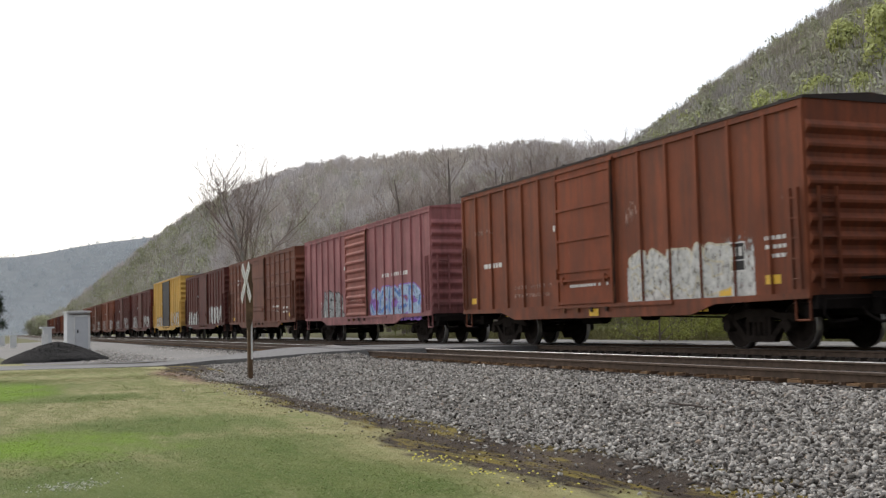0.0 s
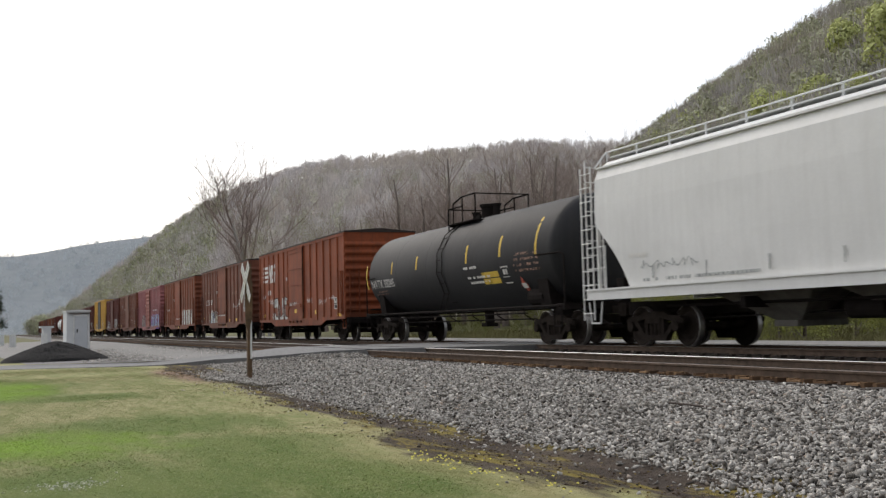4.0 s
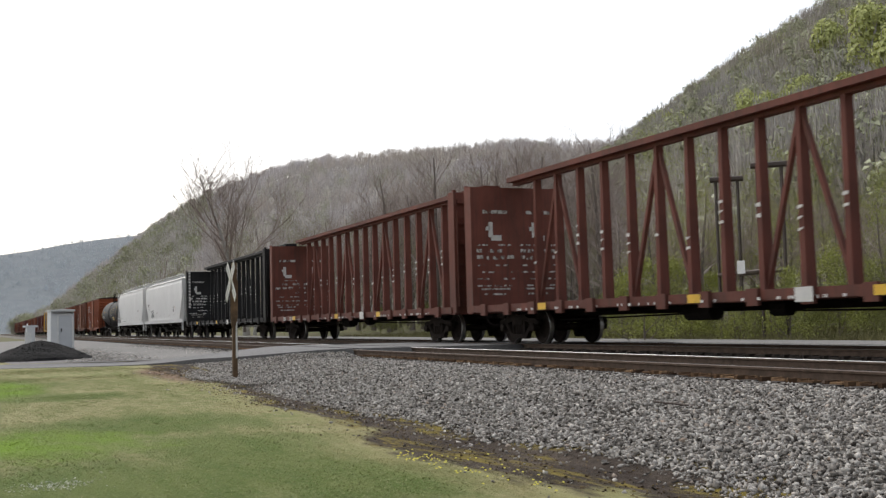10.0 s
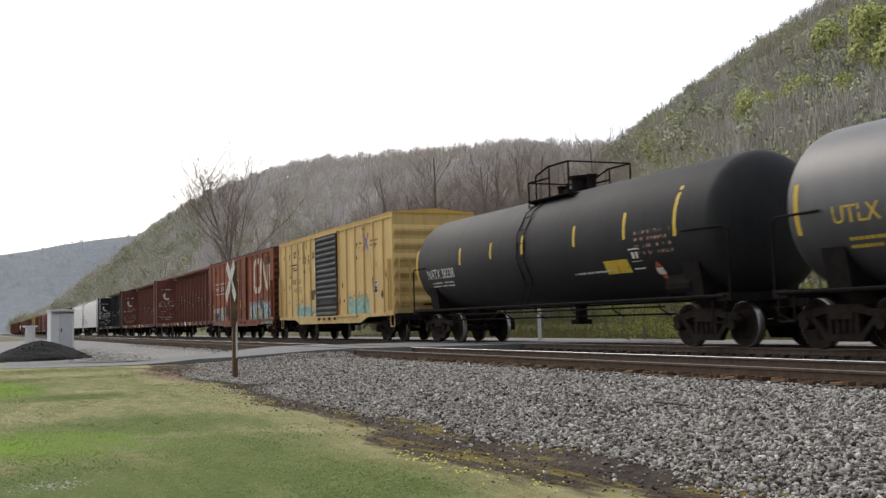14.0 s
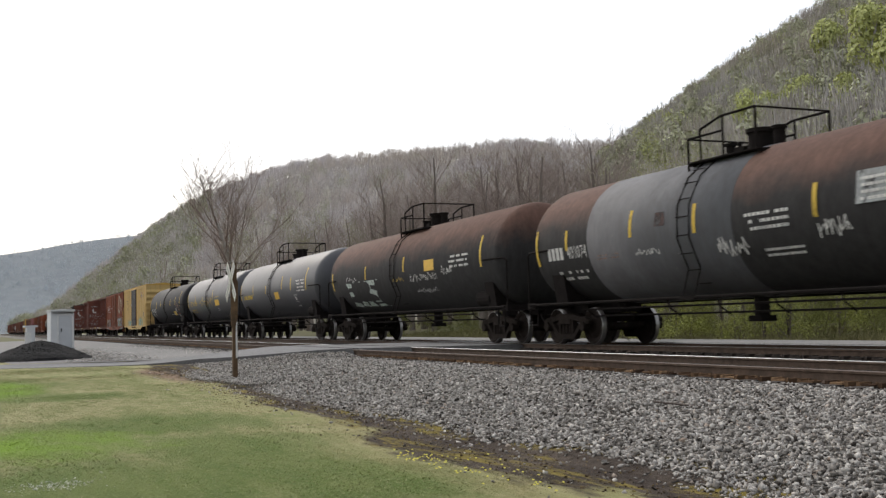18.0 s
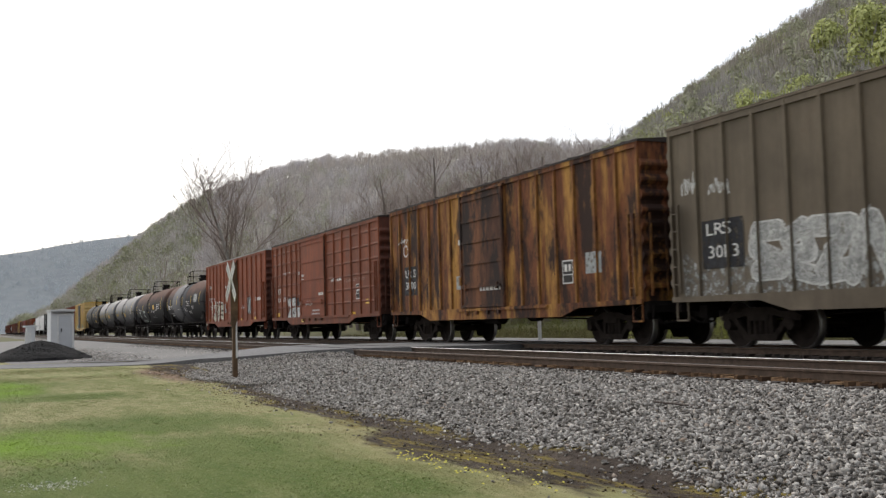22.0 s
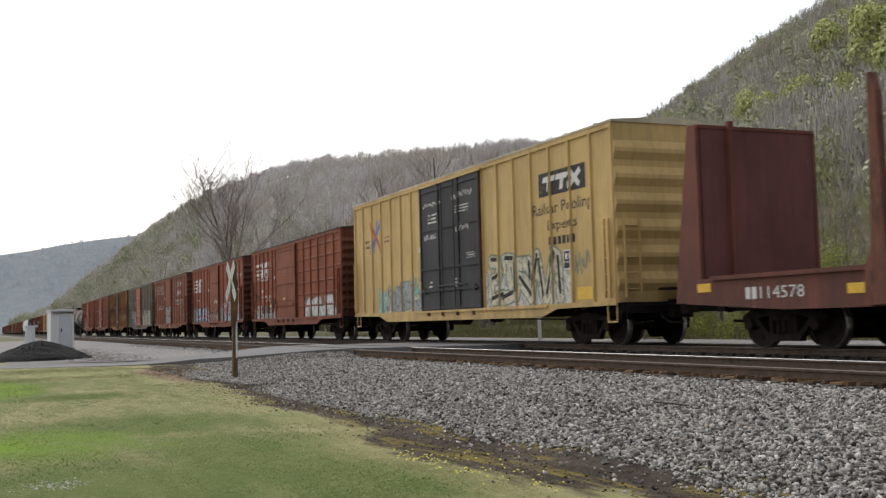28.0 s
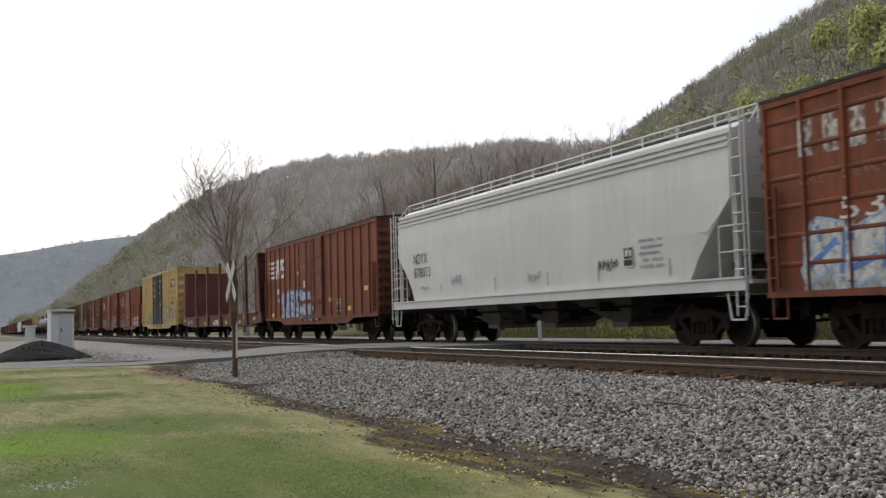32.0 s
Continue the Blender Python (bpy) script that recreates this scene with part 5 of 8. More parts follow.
# ---- covered hoppers ----
def hopper(q0, q1, paint, label, bays=3, ridges=0):
    h = (q1 - q0) / 2
    car = new_car("covered_hopper", q0, q1, label, "covered hopper")
    b, e = h - 1.95, h - 0.5
    half = [(0.0, 4.52), (0.75, 4.50), (1.12, 4.40), (1.38, 4.22), (1.5, 3.95), (1.53, 3.3), (1.53, 2.3), (1.50, 1.25)]
    sect = [(-y, z) for y, z in half] + [(y, z) for y, z in half[::-1]]
    xs_ = [-e] + [-e + (e - b) * k / 4 for k in range(1, 5)] + [0] + [b + (e - b) * k / 4 for k in range(4)] + [e]
    g = Geo()
    for x in xs_:
        t = max(0.0, (abs(x) - b) / (e - b))
        zb = 1.25 + 1.65 * t ** 0.8
        g.v += [(x, y, max(z, zb)) for y, z in sect]
    n = len(sect)
    for i in range(len(xs_) - 1):
        for j in range(n):
            g.f.append((i * n + j, i * n + (j + 1) % n, (i + 1) * n + (j + 1) % n, (i + 1) * n + j))
    g.f += [tuple(range(n)), tuple((len(xs_) - 1) * n + j for j in range(n))[::-1]]
    g.mi = [0] * len(g.f)
    part("body", g, paint, car)
    for k in range(ridges):
        z = 4.2 - 0.13 * k
        part("side_ridge", Geo().box(-e, e, -1.5 - 0.04 * (1 if k else 0), -1.3, z - 0.06, z), paint, car)
    part("roof_flange", Geo().box(-e, e, -1.47, -1.2, 4.20, 4.245).box(-e, e, 1.2, 1.47, 4.20, 4.245), paint, car)
    part("side_sill", Geo().box(-h + 0.1, h - 0.1, -1.58, -1.5, 1.1, 1.36).box(-h + 0.1, h - 0.1, 1.5, 1.58, 1.1, 1.36).box(-h + 0.1, h - 0.1, -1.62, -1.58, 1.32, 1.36), paint, car)
    # ends: platform, slanting plate, struts, ladder
    for s in (-1, 1):
        sg = Geo()
        sg.box(min(s * (h - 1.9), s * h), max(s * (h - 1.9), s * h), -1.5, 1.5, 1.22, 1.3)
        for y in (-1.42, 1.42):
            sg.box(s * (h - 0.46) - 0.035, s * (h - 0.46) + 0.035, y - 0.04, y + 0.04, 1.3, 3.3)
        sg.box(s * (h - 0.46) - 0.04, s * (h - 0.46) + 0.04, -0.5, -0.4, 1.3, 3.0).box(s * (h - 0.46) - 0.04, s * (h - 0.46) + 0.04, 0.4, 0.5, 1.3, 3.0)
        part("end_frame", sg, paint, car)
        ladder(car, s * (h - 0.15) - 0.24, s * (h - 0.15) + 0.24 - 0.2 * (s > 0), -1.55, 0.62, 4.5 if s > 0 else 4.3, 11, paint, thin=0.6)
        end_ladder(car, s * (h - 0.05), -1.5, -1.05, 1.3, 4.5, 9, paint, 0.6)
        part("platform_rail", Geo().pipe([(s * (h - 0.06), -1.5, 2.35), (s * (h - 0.9), -1.52, 2.35), (s * (h - 0.9), -1.52, 1.3)], 0.016).pipe([(s * (h - 0.06), -1.5, 1.85), (s * (h - 0.9), -1.52, 1.85)], 0.014), paint, car)
        part("brake_rigging", Geo().tube((s * (h - 0.3), 0.2, 1.9), (s * (h - 0.3), 0.2, 2.5), 0.06, seg=8).box(s * (h - 0.5) - 0.15, s * (h - 0.5) + 0.15, -0.9, -0.3, 1.3, 1.62).pipe([(s * (h - 0.3), 0.2, 2.3), (s * (h - 0.5), -0.4, 1.9), (s * (h - 0.9), -0.6, 1.4)], 0.025), M_UNDER, car)
        part("air_reservoir", Geo().tube((s * (h - 1.4), -0.6, 1.62), (s * (h - 0.8), -0.6, 1.62), 0.22, seg=12), M_UNDER, car)
        part("brake_wheel", Geo().tube((s * (h - 0.4), -0.2, 2.0), (s * (h - 0.34), -0.2, 2.0), 0.28, seg=14), M_UNDER, car)
        part("valve_box", Geo().box(min(s * (h - 1.5), s * (h - 1.1)), max(s * (h - 1.5), s * (h - 1.1)), 0.1, 0.7, 1.3, 1.7), M_UNDER, car)
        part("stirrup_step", Geo().pipe([(s * (h - 0.7), -1.52, 1.05), (s * (h - 0.6), -1.52, 0.55), (s * (h - 0.2), -1.52, 0.55), (s * (h - 0.1), -1.52, 1.05)], 0.022), paint, car)
    part("running_board", Geo().box(-e - 0.3, e + 0.3, -0.85, -0.4, 4.56, 4.59).box(-e - 0.3, e + 0.3, 0.4, 0.85, 4.56, 4.59), M_GREYBOX, car)
    rg = Geo()
    for y in (-0.98, 0.98):
        rg.pipe([(-e - 0.35, y * 1.3, 4.3), (-e - 0.3, y, 4.68), (e + 0.3, y, 4.68), (e + 0.35, y * 1.3, 4.3)], 0.018)
        for i in range(15):
            x = -e - 0.25 + (2 * e + 0.5) * i / 14
            rg.box(x - 0.02, x + 0.02, y - 0.012, y + 0.012, 4.30, 4.68)
    part("roof_rail", rg, M_GREYBOX, car)
    for i in range(6):
        x = -e + 2 * e * (i + 0.5) / 6
        part("roof_hatch", Geo().tube((x, 0, 4.5), (x, 0, 4.62), 0.35, seg=14), paint, car)
    # discharge bays
    span = 2 * (h - 4.2)
    for i in range(bays):
        x = -span / 2 + span * (i + 0.5) / bays
        w = span / bays * 0.46
        bg = Geo().add([(x - w, -1.3, 1.2), (x + w, -1.3, 1.2), (x + w, 1.3, 1.2), (x - w, 1.3, 1.2), (x - 0.28, -0.5, 0.5), (x + 0.28, -0.5, 0.5), (x + 0.28, 0.5, 0.5), (x - 0.28, 0.5, 0.5)],
                       [(4, 5, 6, 7)[::-1], (0, 1, 5, 4), (1, 2, 6, 5), (2, 3, 7, 6), (3, 0, 4, 7)])
        bg.box(x - 0.34, x + 0.34, -0.62, 0.62, 0.42, 0.54)
        part("discharge_bay", bg, M_CHUTE, car)
    underframe(car, h)
    couplers(car, h)
    trucks(car, h - 2.15)
    return car, Side([(-e, e, -1.535), (-h, -e, -1.585), (e, h, -1.585)])


# ---- centre-beam lumber flats ----
def centerbeam(q0, q1, paint, label, seed=1):
    h = (q1 - q0) / 2
    car = new_car("centerbeam_flatcar", q0, q1, label, "flatcar")
    part("deck", Geo().box(-h + 0.2, h - 0.2, -1.4, 1.4, 0.88, 1.06), paint, car)
    for s in (-1, 1):
        g = Geo().prism([(-h + 0.2, 1.09), (-h + 0.2, 0.9), (h - 0.2, 0.9), (h - 0.2, 1.09)], s * 1.5 - 0.03, s * 1.5 + 0.03)
        part("side_sill", g, paint, car)
    pk = Geo().box(-0.16, 0.16, -0.04, 0.04, 0.8, 1.12).mesh("stake_pocket", paint)
    for i in range(15):
        x = -h + 1.2 + (2 * h - 2.4) * i / 14
        part("stake_pocket", pk, None, car, at=pose(x, -1.56, 0))
    for s in (-1, 1):
        bx = s * (h - 0.19)
        g = Geo().box(bx - 0.16, bx + 0.16, -1.5, 1.5, 0.86, 4.58)
        b = part("bulkhead", g, paint, car)
        r = Geo()
        for k in range(6):
            z = 1.2 + 0.62 * k
            r.box(min(bx + s * 0.16, bx + s * 0.25), max(bx + s * 0.16, bx + s * 0.25), -1.36, 1.36, z - 0.07, z + 0.07)
        for y in (-1.45, 1.45):
            r.box(min(bx + s * 0.16, bx + s * 0.27), max(bx + s * 0.16, bx + s * 0.27), y - 0.05, y + 0.05, 0.9, 4.64)
        part("bulkhead_ribs", r, paint, b)
        end_ladder(car, bx + s * 0.3, -1.4, -1.0, 1.1, 4.0, 8, paint)
    part("top_chord", Geo().box(-h + 0.35, h - 0.35, -0.3, 0.3, 4.72, 4.86).box(-h + 0.35, h - 0.35, -0.1, 0.1, 4.64, 4.72), paint, car)
    n = 17
    col = Geo().add([(-0.075, -0.13, 1.05), (0.075, -0.13, 1.05), (0.075, 0.13, 1.05), (-0.075, 0.13, 1.05), (-0.06, -0.1, 4.66), (0.06, -0.1, 4.66), (0.06, 0.1, 4.66), (-0.06, 0.1, 4.66)],
                    [(0, 1, 5, 4), (1, 2, 6, 5), (2, 3, 7, 6), (3, 0, 4, 7)]).mesh("column", paint)
    px = [-h + 1.7 + (2 * h - 3.4) * i / (n - 1) for i in range(n)]
    marks, rr = [], random.Random(seed)
    for i, x in enumerate(px):
        part("column", col, None, car, at=pose(x, 0, 0))
        z = 2.35 + rr.uniform(-0.25, 0.3)
        for k in range(rr.choice((1, 1, 2, 3))):
            marks.append([(x - 0.075, z + 0.22 * k), (x + 0.075, z + 0.22 * k + rr.uniform(-0.03, 0.08)), (x + 0.075, z + 0.22 * k + 0.08), (x - 0.075, z + 0.22 * k + 0.06)])
    dg = [Geo().prism([(-0.05, 0), (0.05, 0), (0.05 + s * 1.15, 3.45), (-0.05 + s * 1.15, 3.45)], -0.05, 0.05).mesh("brace", paint) for s in (-1, 1)]
    for i, x in enumerate(px):
        s = 1 if i % 4 < 2 else 0
        if (i < n - 1 and s) or (i > 0 and not s):
            if i % 2 == 0:
                part("brace", dg[s], None, car, at=pose(x, 0, 1.06))
    part("columns_lettering", Geo().add([p for q in [[(x, -0.145, z) for x, z in m] for m in marks] for p in q], [tuple(range(4 * i, 4 * i + 4)) for i in range(len(marks))]), M_LETTER, car, "short white stencil marks")
    underframe(car, h - 0.3)
    couplers(car, h)
    trucks(car, h - 2.35)
    return car, Side([(-h, h, -1.605)])


def face_marks(car, x, items, mat=None):
    """Bars and letters on a face that looks along the track."""
    for y0, y1, z0, z1 in items:
        g = Geo()
        g.add([(x, y0, z0), (x, y1, z0), (x, y1, z1), (x, y0, z1)], [(0, 1, 2, 3)])
        part("warning_mark", g, mat or M_LETTER, car)


def face_words(car, x, txt, y0, y1, z0, z1, mat=None):
    g = Geo()
    for p in text_polys(txt, y0, y1, z0, z1):
        g.add([(x, y, z) for y, z in p], [tuple(range(len(p)))])
    part("lettering", g, mat or M_LETTER, car)


# ---- bulkhead flat with stakes ----
def bulkhead_flat(q0, q1, paint, label):
    h = (q1 - q0) / 2
    car = new_car("bulkhead_flatcar", q0, q1, label, "flatcar")
    part("deck", Geo().box(-h + 0.15, h - 0.15, -1.45, 1.45, 1.05, 1.2), paint, car)
    for s in (-1, 1):
        part("side_sill", Geo().prism([(-h + 0.15, 1.36), (-h + 0.15, 0.88), (-h + 3.0, 0.72), (h - 3.0, 0.72), (h - 0.15, 0.88), (h - 0.15, 1.36)], s * 1.5 - 0.06, s * 1.5 + 0.06), paint, car)
        # upright inner face, raking outer ribs, a tapered plate down each side
        def X(d):
            return s * (h - d) - 0.35
        wedge = [(X(0.98), 0.9), (X(0.12), 0.9), (X(0.70), 4.42), (X(0.98), 4.42)][::s]
        b = part("bulkhead", Geo().box(min(X(0.98), X(0.9)), max(X(0.98), X(0.9)), -1.42, 1.42, 1.2, 4.40), P_MAROON, car, "dusty maroon end panel")
        for y in (-1.53, 1.45):
            part("side_plate", Geo().prism(wedge, y, y + 0.08), paint, b)
        part("top_rail", Geo().box(min(X(1.0), X(0.66)), max(X(1.0), X(0.66)), -1.5, 1.5, 4.40, 4.47), paint, b)
        for y in (-0.75, 0.0, 0.75):
            part("raking_rib", Geo().prism([(X(0.9), 1.0), (X(0.15), 1.0), (X(0.72), 4.40), (X(0.9), 4.40)][::s], y - 0.04, y + 0.04), P_MAROON, b)
        for k in range(6):
            z = 1.5 + 0.5 * k
            part("rung", Geo().tube((X(0.22 + 0.085 * k), -1.42, z), (X(0.22 + 0.085 * k), -0.75, z), 0.016, seg=5), M_UNDER, b)
        part("face_post", Geo().box(min(X(0.98), X(1.08)), max(X(0.98), X(1.08)), -0.78, -0.66, 1.2, 4.56), paint, b)
    stake = Geo().prism([(-0.34, 0.75), (0.34, 0.75), (0.30, 1.38), (0.17, 1.62), (0.145, 1.9), (0.11, 4.15), (0.02, 4.45), (-0.06, 4.45), (-0.13, 1.9), (-0.16, 1.62), (-0.30, 1.38)], -0.09, 0.05).mesh("stake", P_STAKE)
    for x, sides in ((-6.1, (-1,)), (-2.4, (-1, 1)), (1.4, (-1, 1)), (4.35, (-1, 1)), (8.15, (-1, 1))):
        for s in sides:
            part("stake", stake, None, car, at=pose(x - (0.35 if s > 0 else 0.0), s * 1.58, 0))
    part("deck_edge", Geo().box(-h + 1.0, h - 1.0, -1.62, -1.5, 1.32, 1.40), paint, car)
    underframe(car, h - 0.2)
    couplers(car, h)
    trucks(car, h - 2.4)
    return car, Side([(-h, h, -1.565)])


# ---- the train, car by car; q is the place along the train ----
P_OXIDE = paint_mat("oxide_red_paint", OXIDE)
P_OXIDE2 = paint_mat("brown_red_paint", (0.195, 0.066, 0.037), amount=0.65)
P_BRIGHT = paint_mat("bright_oxide_paint", (0.27, 0.064, 0.022), amount=0.45)
P_DARKRED = paint_mat("dark_maroon_paint", (0.125, 0.028, 0.02), amount=0.7)
P_PINK = paint_mat("faded_pink_paint", (0.37, 0.145, 0.145), amount=0.5, rusty=0.1)
P_PINKDOOR = paint_mat("faded_rose_door", (0.34, 0.11, 0.085), amount=0.4)
P_YELLOW = paint_mat("ochre_yellow_paint", (0.70, 0.43, 0.10), dirt=(0.34, 0.22, 0.09), amount=0.45, rusty=0.15, fade=(0.85, 1.1))
P_YELLOW2 = paint_mat("yellow_paint", (0.70, 0.485, 0.19), dirt=(0.36, 0.25, 0.12), amount=0.45, rusty=0.16, fade=(0.86, 1.06))
P_TALLYELLOW = paint_mat("dulled_yellow_paint", (0.66, 0.45, 0.18), dirt=(0.28, 0.2, 0.1), amount=0.5, rusty=0.16, fade=(0.84, 1.08))
P_BLACKDOOR = paint_mat("black_door_paint", (0.04, 0.04, 0.043), dirt=(0.09, 0.08, 0.075), amount=0.4, rusty=0.05)
P_TANKBLACK = paint_mat("black_tank_paint", (0.021, 0.021, 0.023), dirt=(0.036, 0.034, 0.032), amount=0.4, rough=0.62, rusty=0.02, spec=0.2, chips=0.08, mud=0.4)
P_TANKGLOSS = paint_mat("glossy_black_tank", (0.06, 0.061, 0.068), dirt=(0.09, 0.085, 0.08), amount=0.3, rough=0.45, rusty=0.02, spec=0.5, chips=0.1, mud=0.3)
P_TANKRUST = rust_mat("rust_crowned_black_tank", None, (0.135, 0.075, 0.056), (0.036, 0.034, 0.033), 3.0)
P_TANKGREY = paint_mat("grey_tank_band", (0.15, 0.15, 0.156), dirt=(0.09, 0.08, 0.075), amount=0.5, rusty=0.15, spec=0.2, rough=0.7)
P_HOPPER = paint_mat("pale_grey_hopper", (0.72, 0.71, 0.69), dirt=(0.50, 0.48, 0.45), amount=0.25, rough=0.5, rusty=0.02, fade=(0.94, 1.04), mud=0.25, chips=0.0)
P_HOPPER2 = paint_mat("light_grey_hopper", (0.67, 0.665, 0.645), dirt=(0.50, 0.47, 0.40), amount=0.3, rough=0.5, rusty=0.03, fade=(0.92, 1.04), mud=0.25, chips=0.0)
P_BEAMBLACK = paint_mat("black_beam_paint", (0.017, 0.0165, 0.017), dirt=(0.04, 0.035, 0.032), amount=0.5, rusty=0.12)
P_BEAMRED = paint_mat("red_brown_beam_paint", (0.175, 0.057, 0.04), amount=0.65)
P_GRIMY = paint_mat("grimy_red_end_paint", (0.13, 0.043, 0.026), dirt=(0.035, 0.026, 0.022), amount=0.85)
P_MAROON = paint_mat("dusty_maroon_paint", (0.165, 0.058, 0.052), amount=0.5)
P_ROOFCREAM = paint_mat("tan_weathered_roof", (0.60, 0.52, 0.38), dirt=(0.36, 0.30, 0.22), amount=0.5, rusty=0.1)
P_RUSTY = rust_mat("rusted_orange_paint", (0.44, 0.225, 0.055), (0.17, 0.062, 0.026), (0.036, 0.019, 0.014))
P_STAKE = rust_mat("rust_mottled_stake", (0.20, 0.085, 0.055), (0.14, 0.062, 0.042), (0.07, 0.04, 0.03))
P_RUSTDARK = rust_mat("dark_rust_paint", (0.20, 0.085, 0.04), (0.09, 0.04, 0.024), (0.03, 0.02, 0.017))
P_OLIVE = paint_mat("grey_olive_paint", (0.155, 0.122, 0.084), dirt=(0.075, 0.058, 0.042), amount=0.5, rusty=0.2, chips=0.15)
P_SALMON = paint_mat("salmon_red_door", (0.42, 0.125, 0.085), amount=0.35, rusty=0.1)
P_ROOFDARK = paint_mat("dark_rusty_roof", (0.042, 0.03, 0.026), dirt=(0.03, 0.025, 0.022), amount=0.5, rusty=0.4, chips=0.1)
P_ROOFPALE = paint_mat("pale_galvanised_roof", (0.42, 0.41, 0.38), dirt=(0.25, 0.22, 0.18), amount=0.5, rusty=0.15)

CARS = {}


def keep(name, made):
    CARS[name] = made


LOW = [(-6.9, 1.15), (-3.2, 0.80), (1.6, 0.78), (4.6, 0.80), (6.4, 1.2)]
# far forward cars, already past the crossing when the clip begins
far_kinds = [P_DARKRED, P_OXIDE, P_OXIDE2, P_OXIDE, P_BRIGHT, P_DARKRED, P_OXIDE2, P_OXIDE, P_DARKRED, P_OXIDE2, P_OXIDE, P_DARKRED]
far_labels = {P_DARKRED: "dark maroon boxcar far ahead in the train", P_OXIDE: "oxide-red boxcar far ahead in the train", P_OXIDE2: "brown-red grimy boxcar far ahead in the train", P_BRIGHT: "bright oxide-red boxcar far ahead in the train"}
q = -117.6
for i, p in enumerate(far_kinds):
    q -= 17.3
    if i == 4:
        keep("far%d" % i, tank_car(q, q + 15.6, P_HOPPER, "white tank car far ahead in the train"))
        continue
    keep("far%d" % i, boxcar(q, q + 15.6, p, (-1.5, 1.5), far_labels[p], ribs=6))
keep("c5", boxcar(-117.4, -102.0, P_DARKRED, (-1.5, 1.5), "dark red boxcar with pale graffiti low on its side"))
keep("c4", boxcar(-99.8, -84.4, P_YELLOW, (-1.6, 2.2), "yellow boxcar with a dark door and cream roof", P_BLACKDOOR, P_ROOFPALE, eave=4.95, marks=LOW))
keep("c3", boxcar(-81.8, -67.0, P_DARKRED, (-1.6, 1.6), "dark maroon boxcar streaked with white graffiti", marks=LOW))
keep("b2", boxcar(-65.4, -49.7, P_OXIDE2, (-2.0, 1.6), "brown-red boxcar with small white markings", beads=5, marks=LOW))
keep("pink", boxcar(-47.9, -32.4, P_PINK, (-1.42, 1.2), "faded pink boxcar with violet graffiti", P_PINKDOOR, ribs=7, door_ribs=9, door_style="corrugated"))
keep("a1", boxcar(-29.8, -14.75, P_OXIDE, (-1.54, 1.15), "brown-red boxcar with a white graffiti patch", P_BRIGHT, P_ROOFDARK, ribs=6, marks=[(-7.0, 1.2), (-4.6, 0.8), (-2.7, 0.86), (0.0, 0.74), (4.1, 0.76), (4.9, 1.05), (6.3, 1.22)]))
keep("c550", boxcar(-11.85, 3.1, P_OXIDE2, (-1.54, 1.2), "brown boxcar with a white painted-out corner", P_OXIDE, P_ROOFDARK, marks=[(-6.9, 1.3), (-4.3, 1.2), (1.7, 1.05), (3.6, 1.08), (1.1, 0.78), (6.5, 1.3)]))
keep("ns1", boxcar(5.8, 21.1, P_BRIGHT, (-1.46, 1.32), "orange-red boxcar with a striped emblem and graffiti", P_BRIGHT, P_ROOFDARK, marks=[(-6.9, 1.15), (-0.2, 1.3), (3.0, 1.2), (6.6, 1.0)]))
keep("tank1", tank_car(23.5, 39.1, P_TANKBLACK, "black tank car with pale lettering", hatch=0.5, diamond=True, ticks=[(-7.6, 2.0, 0.9), (-4.8, 2.68, 0.42), (-2.35, 2.7, 0.45), (1.85, 2.65, 0.55), (4.2, 2.7, 0.6), (6.4, 2.4, 1.0)]))
keep("hop1", hopper(40.4, 59.3, P_HOPPER, "pale grey covered hopper with a roof walkway"))
keep("hop2", hopper(60.0, 79.1, P_HOPPER, "dusty pale grey covered hopper with open platform ends", bays=4))
keep("cb1", centerbeam(80.0, 102.5, P_BEAMBLACK, "empty black centre-beam lumber flatcar", 1))
keep("cb2", centerbeam(103.7, 126.0, P_BEAMRED, "empty red-brown centre-beam lumber flatcar", 2))
keep("cb3", centerbeam(126.95, 149.5, P_BEAMRED, "empty rusty red-brown centre-beam flatcar with side rails", 3))
keep("cn", boxcar(150.1, 165.35, P_BRIGHT, (-1.55, 1.9), "weathered red boxcar with a pale flowing emblem", P_OXIDE, P_ROOFDARK, ribs=5, door_style="plug", door_ribs=6))
keep("rbox", boxcar(166.5, 181.75, P_YELLOW2, (-1.5, 1.4), "ochre-yellow boxcar with a black ribbed door", P_BLACKDOOR, P_YELLOW, ribs=6, door_ribs=14, door_style="corrugated", corr=6))
keep("nat2", tank_car(183.3, 199.6, P_TANKBLACK, "matt black tank car with white lettering", hatch=0.4, diamond=True, ticks=[(-7.7, 2.0, 1.0), (-4.3, 2.55, 0.5), (-2.2, 2.6, 0.45), (-0.3, 2.6, 0.5), (2.4, 2.6, 0.5), (4.6, 2.6, 0.6), (6.5, 2.3, 1.05)]))
keep("utlx", tank_car(200.9, 216.0, P_TANKGLOSS, "glossy black tank car with yellow lettering and graffiti", hatch=0.4, ticks=[(-6.9, 2.0, 0.9), (-4.1, 2.5, 0.55), (1.5, 2.6, 0.6), (6.0, 2.3, 0.9)]))
keep("tk3", tank_car(217.3, 232.6, P_TANKGLOSS, "glossy dark grey tank car with yellow placard", hatch=0.0, ticks=[(-7.0, 2.1, 0.8), (-4.2, 2.5, 0.5), (-1.5, 2.5, 0.4), (1.6, 2.4, 0.6), (3.2, 2.5, 0.6), (5.7, 2.2, 1.0)]))
